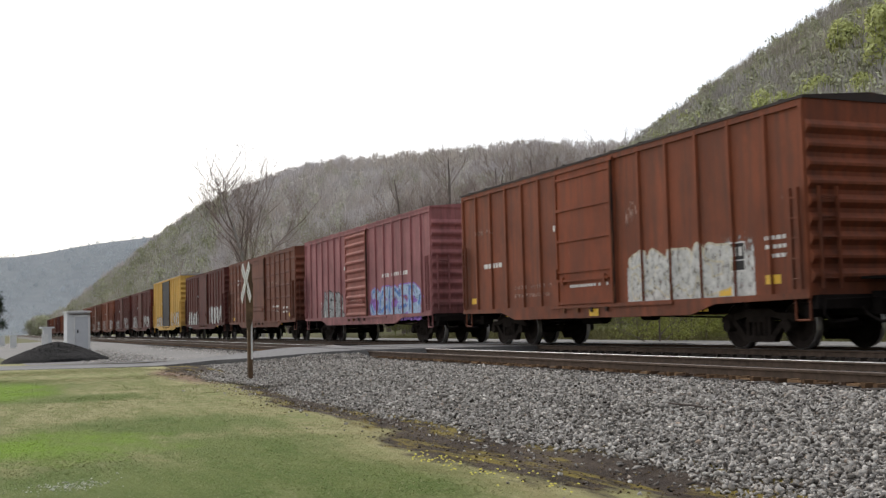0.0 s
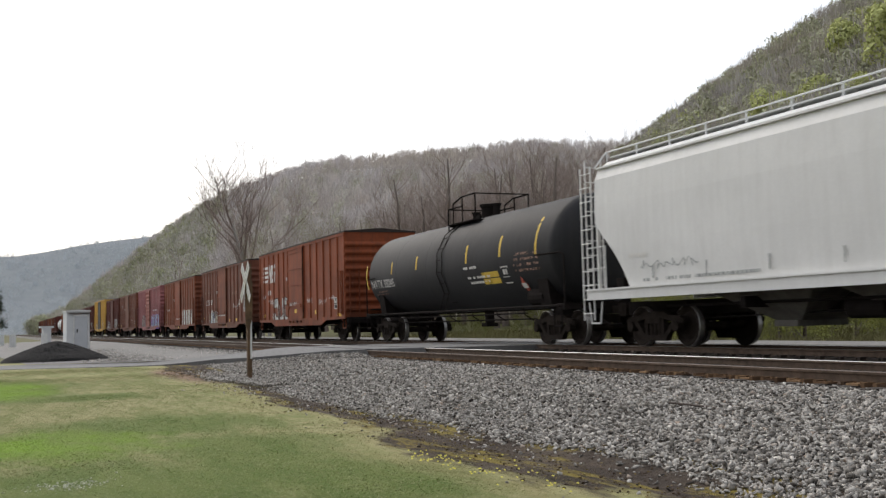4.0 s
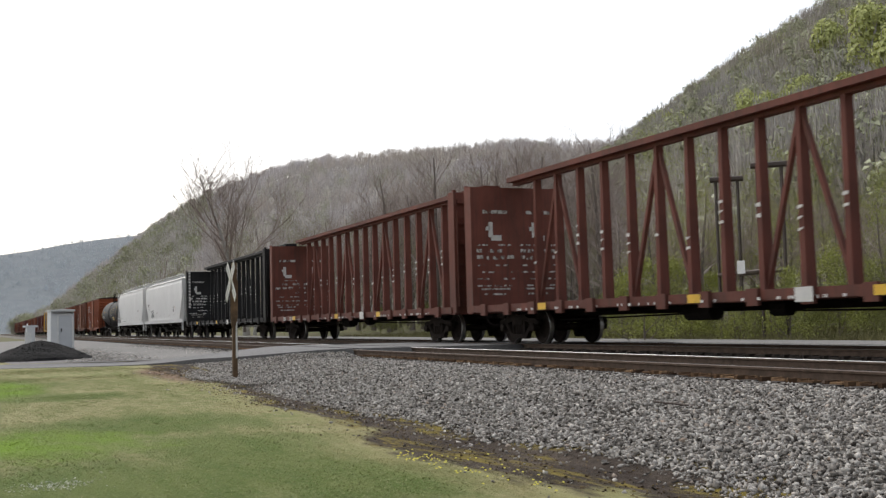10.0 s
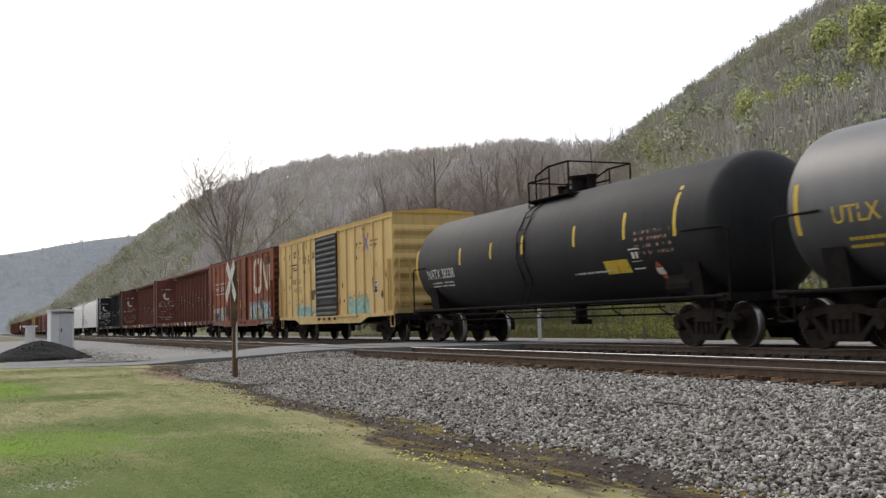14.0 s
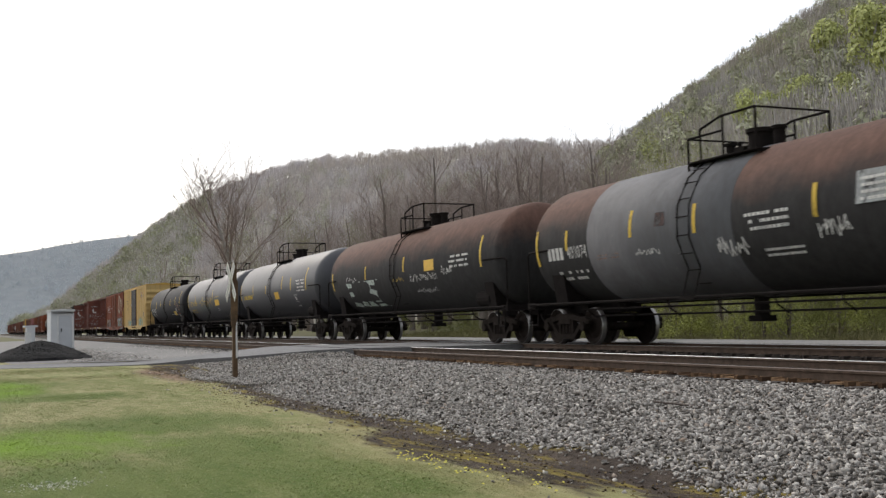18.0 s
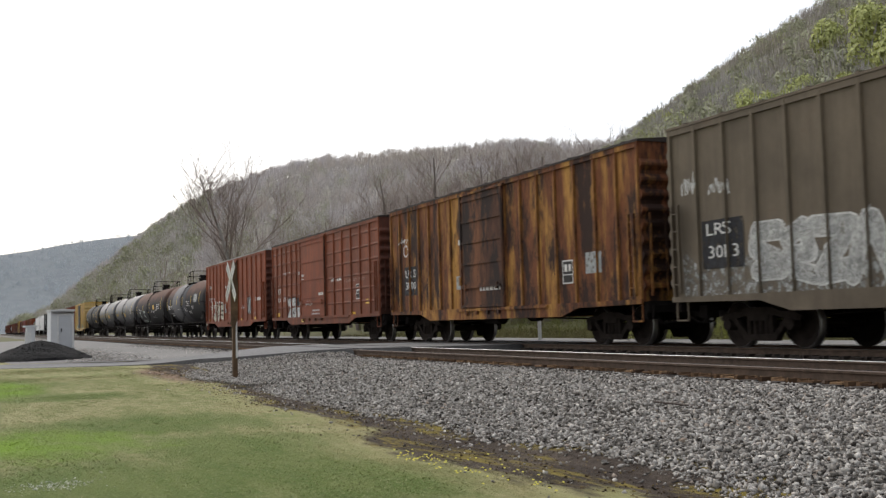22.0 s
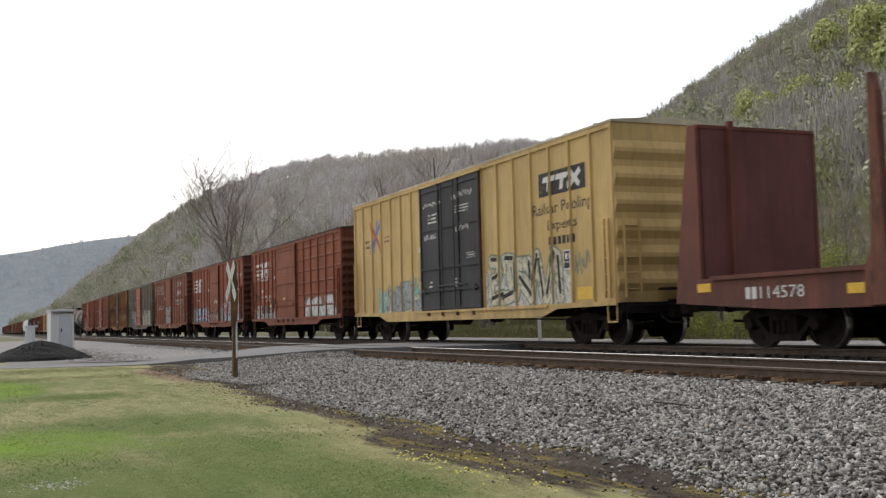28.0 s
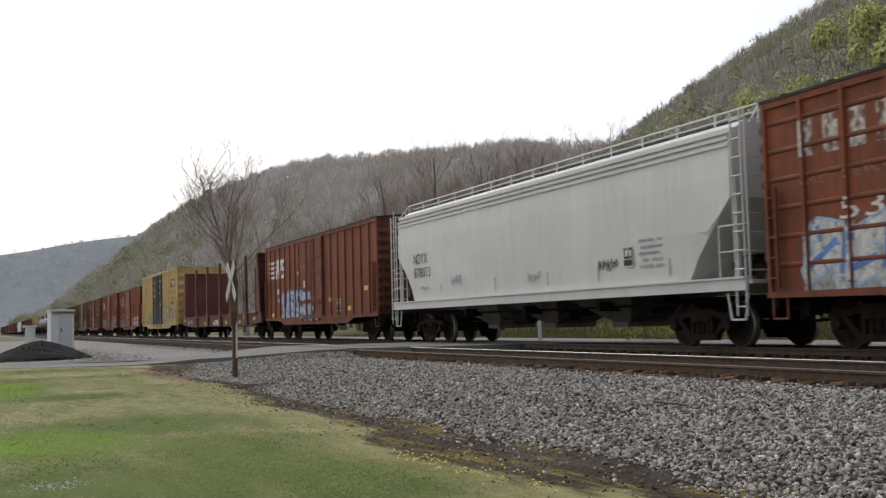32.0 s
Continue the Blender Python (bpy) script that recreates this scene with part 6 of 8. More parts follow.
keep("tk4", tank_car(233.9, 250.2, P_TANKRUST, "rust-brown tank car with silver graffiti", hatch=0.2, ticks=[(-7.4, 2.0, 0.7), (-3.4, 2.5, 0.5), (0.5, 2.6, 0.5), (6.6, 2.2, 0.9)]))
keep("tk5", tank_car(251.5, 266.7, P_TANKRUST, "rust-brown tank car with a grey middle band", hatch=0.0, band=[(-4.5, 0.8)], band_mat=P_TANKGREY, ticks=[(-7.0, 2.0, 0.9), (-5.5, 2.3, 0.5), (-2.7, 2.4, 0.6), (-0.4, 2.3, 0.6), (3.0, 2.5, 0.6), (6.0, 2.2, 0.9)]))
keep("wrwk", boxcar(268.0, 283.3, P_BRIGHT, (-1.4, 1.3), "orange-brown boxcar with a snow-pale patched roof", P_BRIGHT, P_ROOFPALE, ribs=6, door_ribs=5, marks=[(-6.9, 0.98), (1.9, 0.95), (5.0, 1.0)]))
keep("sou", boxcar(284.6, 299.9, P_OXIDE, (-2.54, 1.13), "brown boxcar with boxy black and white graffiti", P_BRIGHT, P_ROOFDARK, ribs=6, beads=6, marks=[(-6.8, 1.1), (-2.4, 0.8), (1.5, 0.78), (4.4, 0.95), (6.0, 1.4)]))
keep("rust", boxcar(301.05, 316.4, P_RUSTY, (-1.67, 1.14), "heavily rusted orange and brown boxcar", P_RUSTDARK, P_ROOFDARK, ribs=7, door_ribs=5))
keep("lrs", boxcar(317.5, 332.8, P_OLIVE, (-1.49, 1.14), "grey-olive boxcar with a salmon-red door", P_SALMON, P_OLIVE, ribs=7, door_ribs=8, door_style="corrugated"))
keep("sth", boxcar(334.2, 349.2, P_OXIDE, (-1.61, 1.11), "red-brown boxcar with large faded white lettering", P_BRIGHT, P_ROOFDARK, ribs=6, beads=6, marks=[(-7.2, 1.35), (-5.4, 0.74), (-2.2, 0.76), (0.2, 0.76), (2.6, 0.78), (4.6, 0.8), (6.0, 1.5)]))
keep("nsg", boxcar(351.4, 366.5, P_BRIGHT, (-1.57, 1.18), "orange-red boxcar covered low down with graffiti", P_BRIGHT, P_ROOFDARK, ribs=6))
keep("ns407", boxcar(368.55, 383.75, P_BRIGHT, (-2.56, 1.0), "orange-red boxcar with a white striped emblem", P_BRIGHT, P_ROOFDARK, ribs=6, beads=6, marks=[(-6.8, 1.35), (-3.9, 1.55), (-1.2, 1.8)]))
keep("ttx", boxcar(385.4, 403.6, P_TALLYELLOW, (-2.33, 2.16), "tall yellow boxcar with black double doors", P_BLACKDOOR, P_ROOFCREAM, eave=5.14, ribs=7, door_ribs=3, door_style="plug", corr=6, end_mat=P_TALLYELLOW))
keep("bhf", bulkhead_flat(406.0, 428.9, P_BEAMRED, "empty red-brown bulkhead flatcar with tall stakes"))
keep("ns441", boxcar(429.8, 446.2, P_OXIDE, (-2.0, 1.55), "red-brown boxcar with blue and white graffiti", P_OXIDE, P_ROOFDARK, ribs=7, door_style="plug", door_ribs=5, marks=[(-7.2, 1.1), (0.0, 1.3), (2.2, 1.6), (4.6, 1.2), (6.6, 1.9)]))
keep("ndyx", hopper(447.7, 466.4, P_HOPPER2, "light grey covered hopper with a ridged top", ridges=3))
keep("sth2", boxcar(466.9, 482.0, P_OXIDE, (-1.6, 1.1), "red-brown boxcar with large white lettering and graffiti", P_BRIGHT, P_ROOFDARK, ribs=6, beads=6))


# ---- lettering, emblems and graffiti on the near sides ----
M_WASH = worn_mat("thin_grey_spray", (0.36, 0.36, 0.34), 0.55)
M_OLDLETTER = worn_mat("peeling_white_lettering", (0.55, 0.52, 0.47), 0.4, 3.5)
M_GHOST = worn_mat("ghost_lettering", (0.36, 0.22, 0.17), 0.4, 7.0)
M_ORANGE = plain_mat("orange_rust_paint", (0.42, 0.20, 0.05), 0.8, var=0.3, scale=5, bump=0)
M_LTBLUE = worn_mat("pale_blue_spray", (0.36, 0.47, 0.60), 0.16)
M_PATCH = worn_mat("dark_paint_patch", (0.07, 0.045, 0.04), 0.25)


def small_print(c, seed, spots):
    for k, (x0, x1, z0, z1, rows) in enumerate(spots):
        bars(*c, x0, x1, z0, z1, rows, M_LETTER if (seed + k) % 3 else M_GHOST, seed * 31 + k)


for key, sd in (("far0", 60), ("far1", 61), ("far2", 62), ("c5", 63), ("c3", 64)):
    c = CARS[key]
    graffiti(*c, -6.2, -2.4, 0.8, 2.0 + 0.2 * (sd % 2), 4, M_SPRAY_W, M_SPRAY_G, M_SPRAY_G, sd)
    graffiti(*c, 2.2, 6.4, 0.8, 2.2, 4, M_SPRAY_W, M_SPRAY_G, None, sd + 20)
c = CARS["c4"]
graffiti(*c, -5.8, -2.0, 0.8, 1.9, 4, M_SPRAY_W, M_SPRAY_K, M_SPRAY_G, 71)
graffiti(*c, 2.6, 6.8, 0.8, 2.2, 4, M_SPRAY_W, M_SPRAY_K, None, 72)
c = CARS["b2"]
small_print(c, 3, [(-6.4, -4.6, 2.3, 2.6, 1), (-5.6, -4.8, 3.2, 3.6, 2), (3.0, 4.4, 1.5, 1.9, 2), (2.2, 5.0, 2.9, 3.3, 1), (5.2, 6.2, 1.4, 1.8, 2)])
c = CARS["pink"]
graffiti(*c, -5.0, -2.2, 0.85, 2.2, 4, M_SPRAY_G, M_SPRAY_K, M_SPRAY_W, 81)
graffiti(*c, 1.6, 6.6, 0.78, 2.1, 5, M_LTBLUE, M_SPRAY_V, M_SPRAY_V, 82, M_SPRAY_B)
small_print(c, 4, [(2.5, 5.5, 2.4, 2.7, 1), (-1.0, 0.6, 1.6, 1.8, 1)])
c = CARS["a1"]
wash(*c, 1.6, 6.0, 0.98, 2.32, M_SPRAY_W, 90, 0.5)
graffiti(*c, 1.8, 5.2, 1.05, 2.2, 5, M_SPRAY_W, M_SPRAY_C, None, 91)
consolidated(*c, 5.25, 1.5, 0.5)
tag(*c, 2.3, 4.6, 1.1, 1.5, M_PATCH, 92, 0.03)
small_print(c, 5, [(-6.4, -4.9, 2.2, 2.5, 1), (-6.6, -5.4, 3.2, 3.5, 1), (-1.0, 0.9, 1.45, 1.6, 1), (6.3, 6.9, 1.7, 2.2, 3), (-4.2, -2.0, 1.3, 1.75, 2)])
tag(*c, 1.6, 2.1, 2.5, 3.6, M_GHOST, 93, 0.04)
c = CARS["c550"]
words(*c, "550199", -5.93, -3.5, 2.22, 2.58)
wash(*c, -4.9, -1.75, 0.72, 2.15, M_SPRAY_C, 100, 0.4)
graffiti(*c, -4.7, -1.9, 0.8, 1.9, 4, M_SPRAY_W, M_SPRAY_C, None, 101, M_LTBLUE, 0.03)
decal(*c, "paint_patch", [rect(-3.3, -2.7, 1.35, 1.8), rect(-2.4, -2.1, 1.5, 1.9)], M_PATCH, 0.014)
tag(*c, 2.9, 3.6, 1.6, 2.4, M_LETTER, 102)
tag(*c, 4.0, 4.9, 1.6, 2.5, M_LETTER, 103)
graffiti(*c, 6.0, 7.2, 1.6, 2.9, 2, M_SPRAY_G, M_SPRAY_W, None, 104)
bars(*c, 2.4, 5.6, 2.7, 3.0, 1, M_GHOST, 105)
bars(*c, -6.5, -4.2, 3.0, 3.4, 1, M_GHOST, 106)
bars(*c, -1.3, 0.8, 1.45, 1.6, 1, M_LETTER, 107)
c = CARS["ns1"]
stripes_logo(*c, -6.85, -4.3, 2.95, 3.85)
blocks(*c, 2, -5.75, -5.2, 2.32, 2.56)
words(*c, "451308", -5.8, -4.4, 1.85, 2.1)
graffiti(*c, -4.5, -1.75, 0.72, 2.15, 3, M_SPRAY_W, M_SPRAY_K, None, 110, M_SPRAY_G, 0.05)
for k, (x0, x1) in enumerate(((-1.2, 0.4), (1.7, 2.6), (3.6, 5.0), (5.3, 6.1))):
    tag(*c, x0, x1, 1.5 + 0.1 * (k % 2), 2.0 + 0.1 * (k % 2), M_LETTER, 111 + k, 0.035)
tag(*c, -6.9, -6.4, 2.0, 2.5, M_LETTER, 116)
consolidated(*c, 6.0, 1.35, 0.42)
c = CARS["tank1"]
words(*c, "NATX 38245", -7.05, -4.6, 2.0, 2.3)
small_print(c, 6, [(-6.9, -5.6, 1.75, 1.95, 2), (1.6, 2.6, 2.25, 2.4, 1), (1.8, 3.4, 1.8, 2.1, 2), (5.0, 6.6, 2.0, 2.6, 4)])
decal(*c, "yellow_panel", [rect(2.9, 4.0, 1.75, 2.1)], M_LETTER_YEL, 0.012)
consolidated(*c, 4.25, 1.72, 0.42)
c = CARS["hop1"]
small_print(c, 7, [(-7.6, -6.8, 2.0, 2.2, 1), (3.8, 5.6, 1.6, 1.85, 2), (5.0, 6.2, 2.3, 2.5, 1)])
tag(*c, -7.2, -4.8, 1.6, 2.0, M_SPRAY_G, 120, 0.05)
bars(*c, -7.0, -3.0, 1.45, 1.6, 1, M_SPRAY_G, 121)
for k in range(8):
    decal(*c, "reflector", [rect(-6.6 + 1.9 * k, -6.55 + 1.9 * k, 1.5, 1.78)], M_SPRAY_G, 0.01)
c = CARS["hop2"]
blocks(*c, 4, -7.6, -6.9, 2.5, 2.75, M_PATCH)
words(*c, "7724", -7.4, -6.7, 2.1, 2.35, M_PATCH)
tag(*c, -5.8, -4.4, 1.6, 2.4, M_SPRAY_K, 122, 0.035, 16)
graffiti(*c, -5.7, -4.3, 1.55, 1.9, 3, M_SPRAY_G, M_SPRAY_K, None, 123, None, 0.02)
small_print(c, 8, [(-7.6, -6.0, 1.6, 1.8, 2), (-3.2, -2.4, 1.9, 2.1, 1), (3.0, 3.8, 1.6, 1.8, 1)])
for k, x in enumerate((-3.0, -1.0, 1.2, 3.3, 5.6)):
    decal(*c, "reflector", [rect(x, x + 0.05, 1.5, 1.8)], M_SPRAY_G if k % 2 == 0 else M_PATCH, 0.01)
consolidated(*c, 5.1, 1.9, 0.4)
decal(*c, "rust_streak", [[(6.0, 2.0), (6.04, 2.0), (6.0, 2.5), (5.96, 2.5)]], M_ORANGE, 0.01)


def warning_face(car, x, seed, word):
    r = random.Random(seed)
    for yo in (-0.72, 0.72):
        if word:
            face_words(car, x, "WARNING", yo - 0.4, yo + 0.4, 3.78, 3.92)
            face_words(car, x, "WARNING", yo - 0.34, yo + 0.34, 2.28, 2.38)
        else:
            face_marks(car, x, [(yo - 0.4, yo + 0.4, 3.80, 3.90)], M_OLDLETTER)
        # stooped tumbling shape of the pictogram, as plain bars
        face_marks(car, x, [(yo - 0.22, yo - 0.08, 3.1, 3.55), (yo - 0.14, yo + 0.2, 3.0, 3.16), (yo - 0.3, yo - 0.18, 3.3, 3.42)])
        items = []
        for row in range(7):
            z = 2.85 - 0.2 * row
            y = yo - 0.62
            while y < yo + 0.56:
                w = r.uniform(0.08, 0.24)
                if r.random() < 0.75:
                    lift = r.uniform(-0.02, 0.02) if row == 2 else 0
                    items.append((y, min(y + w, yo + 0.6), z + lift, z + lift + (0.1 if row in (1, 2) else 0.045)))
                y += w + r.uniform(0.03, 0.12)
        face_marks(car, x, items, M_OLDLETTER if seed != 1 else M_LETTER)
        face_marks(car, x, [(yo - 0.5, yo + 0.5, 1.55, 1.6), (yo - 0.4, yo + 0.3, 1.4, 1.45)], M_OLDLETTER)


for key, sd, word in (("cb1", 1, True), ("cb2", 2, False), ("cb3", 3, False)):
    c = CARS[key]
    hh = {"cb1": 11.25, "cb2": 11.15, "cb3": 11.275}[key]
    warning_face(c[0], -hh + 0.36, sd, word)
    if key == "cb1":
        face_marks(c[0], -hh + 0.365, [(-1.38, -1.24, 4.4 - 0.21 * k, 4.53 - 0.21 * k) for k in range(12)])
    yellow_marks(*c, [(-6.8, 0.9), (-0.5, 0.9), (4.4, 0.9)])
    bars(*c, -9.5, 9.5, 0.90, 1.02, 1, M_LETTER if key != "cb1" else M_SPRAY_G, 130 + sd, fill=0.05)
    if key == "cb2":
        blocks(*c, 2, -8.35, -7.95, 0.9, 1.06)
        words(*c, "120414", -7.4, -6.4, 0.9, 1.06)
    decal(*c, "data_panel", [rect(2.6, 3.05, 0.84, 1.1)], M_LETTER, 0.012)
    decal(*c, "end_reflector", [rect(hh - 0.3, hh - 0.16, 1.5, 2.5)], M_YELLOW, -0.12)
c = CARS["cn"]
for a, b, h0, m in ((-7.4, -3.6, 1.6, M_SPRAY_G), (-1.4, 1.7, 1.3, M_GHOST), (2.3, 7.2, 2.3, M_SPRAY_G)):
    wash(*c, a, b, 0.75, h0, m, int(140 + a), 0.5)
graffiti(*c, -7.1, -3.8, 0.8, 1.9, 4, M_SPRAY_G, M_PATCH, None, 141)
graffiti(*c, 2.6, 6.8, 0.8, 2.0, 4, M_SPRAY_GR, M_SPRAY_G, None, 142, M_LTBLUE)
way_ = [(4.55, 4.02), (3.75, 3.98), (3.52, 3.75), (3.5, 2.75), (3.72, 2.5), (4.6, 2.52), (4.85, 2.75), (4.88, 3.72), (5.08, 3.98), (5.3, 3.9), (6.05, 2.72), (6.3, 2.55), (6.55, 2.7), (6.62, 3.75)]
flow = [stroke(a, b, 0.3) for a, b in zip(way_, way_[1:])] + [[(px + 0.15 * math.cos(0.785 * k), pz + 0.15 * math.sin(0.785 * k)) for k in range(8)] for px, pz in way_[1:-1]]
decal(*c, "emblem", flow, M_SPRAY_C, 0.012, "pale flowing emblem")
decal(*c, "paint_patch", [rect(5.8, 6.9, 3.75, 4.15), rect(4.7, 5.2, 1.6, 2.1), rect(-6.8, -6.1, 3.75, 4.05), rect(-3.4, -2.7, 3.7, 4.0), rect(-6.5, -5.6, 0.95, 1.5), rect(-3.6, -2.6, 1.3, 1.9)], M_PATCH, 0.014)
words(*c, "412 432", -5.4, -3.8, 2.78, 3.05)
words(*c, "CNA", -6.55, -5.75, 2.78, 3.05)
decal(*c, "lettering_rule", [rect(-6.55, -5.8, 3.2, 3.25), rect(-5.4, -4.7, 3.2, 3.25), rect(-4.5, -3.8, 3.2, 3.25), rect(-6.55, -5.8, 2.6, 2.65), rect(-5.4, -4.7, 2.6, 2.65), rect(-4.5, -3.8, 2.6, 2.65)], M_LETTER)
tag(*c, -0.7, 0.2, 2.9, 3.4, M_LETTER, 143)
bars(*c, -0.9, 0.4, 2.3, 2.7, 2, M_GHOST, 144)
for x0, x1, z0, z1 in ((-7.2, -7.1, 1.2, 2.0), (-4.6, -4.5, 1.3, 1.9), (-1.9, -1.8, 1.3, 1.9), (0.5, 0.6, 1.6, 2.1), (2.4, 2.5, 1.1, 1.7), (4.4, 4.5, 1.2, 1.7), (7.1, 7.25, 1.2, 2.6)):
    decal(*c, "reflector", [rect(x0, x1, z0, z1)], M_YELLOW, 0.02, "yellow reflective strip")
consolidated(*c, 5.0, 1.35, 0.5)
c = CARS["rbox"]
for k, (x, z) in enumerate(((-6.05, 3.62), (-5.25, 3.7), (-4.45, 3.78), (-3.6, 3.85), (-3.6, 3.36), (-2.95, 3.42), (-2.3, 3.5))):
    tall = 0.44 if k in (3, 4) else 0.28
    bits = [rect(x, x + 0.09, z, z + tall, 0.03)]
    if k in (1, 4, 5):
        bits += [rect(x + 0.24, x + 0.33, z, z + 0.28, 0.03), rect(x, x + 0.33, z, z + 0.06), rect(x + 0.02, x + 0.35, z + 0.22, z + 0.28)]
    elif k == 0:
        bits += [rect(x + 0.05, x + 0.3, z + 0.21, z + 0.28)]
    elif k == 6:
        bits = [stroke((x, z), (x + 0.34, z + 0.28), 0.09), stroke((x + 0.02, z + 0.28), (x + 0.32, z), 0.09)]
    decal(*c, "lettering", bits, M_LETTER_DARK, 0.005)
decal(*c, "emblem", [rect(-6.0, -5.94, 2.85, 3.4, 0.03), rect(-5.97, -4.5, 3.36, 3.42), rect(-4.56, -4.5, 3.15, 3.42), rect(-5.3, -4.5, 3.12, 3.18), rect(-6.0, -5.5, 2.82, 2.88), rect(-5.56, -5.5, 2.85, 3.25), rect(-5.5, -5.0, 3.22, 3.27)], M_LETTER_DARK)
words(*c, "RB OX", -5.4, -4.1, 2.5, 2.74, M_LETTER_DARK)
words(*c, "34 633", -5.3, -4.05, 2.12, 2.36, M_LETTER_DARK)
wash(*c, 2.6, 5.0, 0.95, 2.1, M_SPRAY_T, 150, 0.5)
wash(*c, -4.9, -2.0, 0.9, 1.7, M_SPRAY_C, 151, 0.5)
graffiti(*c, -4.6, -2.2, 0.95, 1.6, 4, M_SPRAY_T, M_SPRAY_C, None, 152)
decal(*c, "emblem_cross", [stroke((4.5, 3.35), (5.0, 4.0), 0.12)], M_SPRAY_R, 0.006)
decal(*c, "emblem_cross", [stroke((5.0, 3.35), (4.5, 4.0), 0.12)], M_SPRAY_B, 0.009)
bars(*c, 3.6, 4.3, 3.5, 3.8, 2, M_LETTER_DARK, 153)
bars(*c, 5.2, 6.0, 3.5, 3.8, 2, M_LETTER_DARK, 154)
decal(*c, "paint_patch", [rect(-2.6, -1.9, 1.75, 2.15)], M_PATCH, 0.006)
consolidated(*c, 5.5, 1.75, 0.4)
r5 = random.Random(9)
decal(*c, "rust_spots", [blob(r5.uniform(-7, 7), r5.uniform(1.1, 4.2), r5.uniform(0.03, 0.1), r5.uniform(0.04, 0.16), r5) for k in range(46)], P_RUSTDARK, 0.007)
bars(*c, -1.2, -0.2, 2.2, 2.5, 2, M_LETTER, 155)
bars(*c, -0.9, 0.1, 3.0, 3.15, 1, M_LETTER, 156)
c = CARS["nat2"]
words(*c, "NATX 38238", -6.85, -4.8, 2.0, 2.3)
small_print(c, 10, [(-6.8, -5.0, 1.75, 1.95, 2), (2.0, 3.8, 1.7, 1.8, 1), (5.0, 6.4, 2.0, 2.6, 4)])
decal(*c, "yellow_panel", [rect(3.6, 4.6, 1.65, 1.95)], M_LETTER_YEL, 0.012)
consolidated(*c, 4.75, 1.7, 0.4)
c = CARS["utlx"]
words(*c, "UTLX 650585", -6.0, -3.6, 2.12, 2.42, M_LETTER_YEL)
bars(*c, -5.8, -4.4, 1.7, 1.95, 2, M_LETTER_YEL, 160)
tag(*c, -2.6, 1.4, 1.6, 2.9, M_LETTER_YEL, 161, 0.05, 18)
tag(*c, -2.9, 0.6, 1.5, 2.4, M_SPRAY_GR, 162, 0.05, 16)
decal(*c, "yellow_panel", [rect(2.2, 3.4, 2.0, 2.35)], M_YELLOW, 0.012)
bars(*c, 2.2, 3.6, 2.5, 2.6, 1, M_LETTER_YEL, 163)
bars(*c, 2.4, 3.0, 1.7, 1.9, 2, M_LETTER, 164)
c = CARS["tk3"]
decal(*c, "yellow_panel", [rect(0.2, 1.0, 1.95, 2.3)], M_YELLOW, 0.012)
blocks(*c, 4, -6.3, -5.5, 2.1, 2.3, M_LETTER_YEL)
blocks(*c, 6, -5.4, -4.3, 2.1, 2.3, M_LETTER_YEL)
bars(*c, 4.1, 5.5, 2.2, 2.8, 4, M_LETTER, 165)
consolidated(*c, 3.6, 1.55, 0.45)
c = CARS["tk4"]
fat = [[(-5.9, 1.35), (-5.75, 2.25), (-5.1, 2.2), (-5.12, 2.05), (-5.55, 2.05), (-5.58, 1.9), (-5.2, 1.88), (-5.22, 1.72), (-5.62, 1.72), (-5.66, 1.5), (-5.1, 1.45), (-5.12, 1.3)],
       [(-5.0, 1.35), (-4.9, 2.25), (-4.7, 2.25), (-4.75, 1.52), (-4.3, 1.48), (-4.3, 1.3)], [(-4.2, 2.25), (-4.0, 2.25), (-4.05, 1.5), (-3.7, 1.48), (-3.6, 2.25), (-3.4, 2.25), (-3.5, 1.3), (-4.25, 1.32)],
       [(-3.3, 1.3), (-2.5, 1.3), (-2.5, 1.85), (-3.05, 1.95), (-3.02, 2.08), (-2.5, 2.05), (-2.5, 2.25), (-3.28, 2.25), (-3.3, 1.78), (-2.75, 1.68), (-2.75, 1.5), (-3.3, 1.5)], [(-2.35, 1.3), (-2.1, 1.3), (-2.1, 2.25), (-2.35, 2.25)]]
M_MINT = worn_mat("pale_mint_spray", (0.50, 0.56, 0.50), 0.1)
for poly in fat:
    r_ = text_tris(poly)
    decal(*c, "graffiti_letter", r_, M_MINT, 0.006, "pale mint graffiti letter")
tag(*c, -5.7, -4.2, 2.2, 2.55, M_LETTER, 170, 0.02, 8)
tag(*c, 0.9, 3.4, 1.9, 2.35, M_LETTER, 171, 0.022, 14)
tag(*c, 1.2, 3.0, 1.55, 1.85, M_SPRAY_W, 172, 0.02, 12)
tag(*c, -0.6, 0.6, 2.0, 2.3, M_LETTER_YEL, 174, 0.018, 6)
tag(*c, 3.7, 4.7, 2.0, 2.5, M_LETTER, 175, 0.022, 7)
decal(*c, "yellow_panel", [rect(2.4, 3.2, 2.3, 2.65)], M_YELLOW, 0.012)
bars(*c, 4.4, 5.8, 2.3, 2.75, 3, M_LETTER, 173)
c = CARS["tk5"]
blocks(*c, 4, -6.4, -5.6, 2.1, 2.4, M_LETTER)
words(*c, "401074", -5.45, -4.55, 2.1, 2.4, M_LETTER)
small_print(c, 11, [(-6.2, -4.7, 1.6, 1.9, 2), (-4.2, -3.2, 2.0, 2.15, 2), (1.2, 2.4, 2.2, 2.6, 3), (1.4, 2.6, 1.7, 1.9, 2)])
decal(*c, "grey_panel", [rect(4.0, 5.2, 2.4, 2.95)], M_SPRAY_G, 0.012)
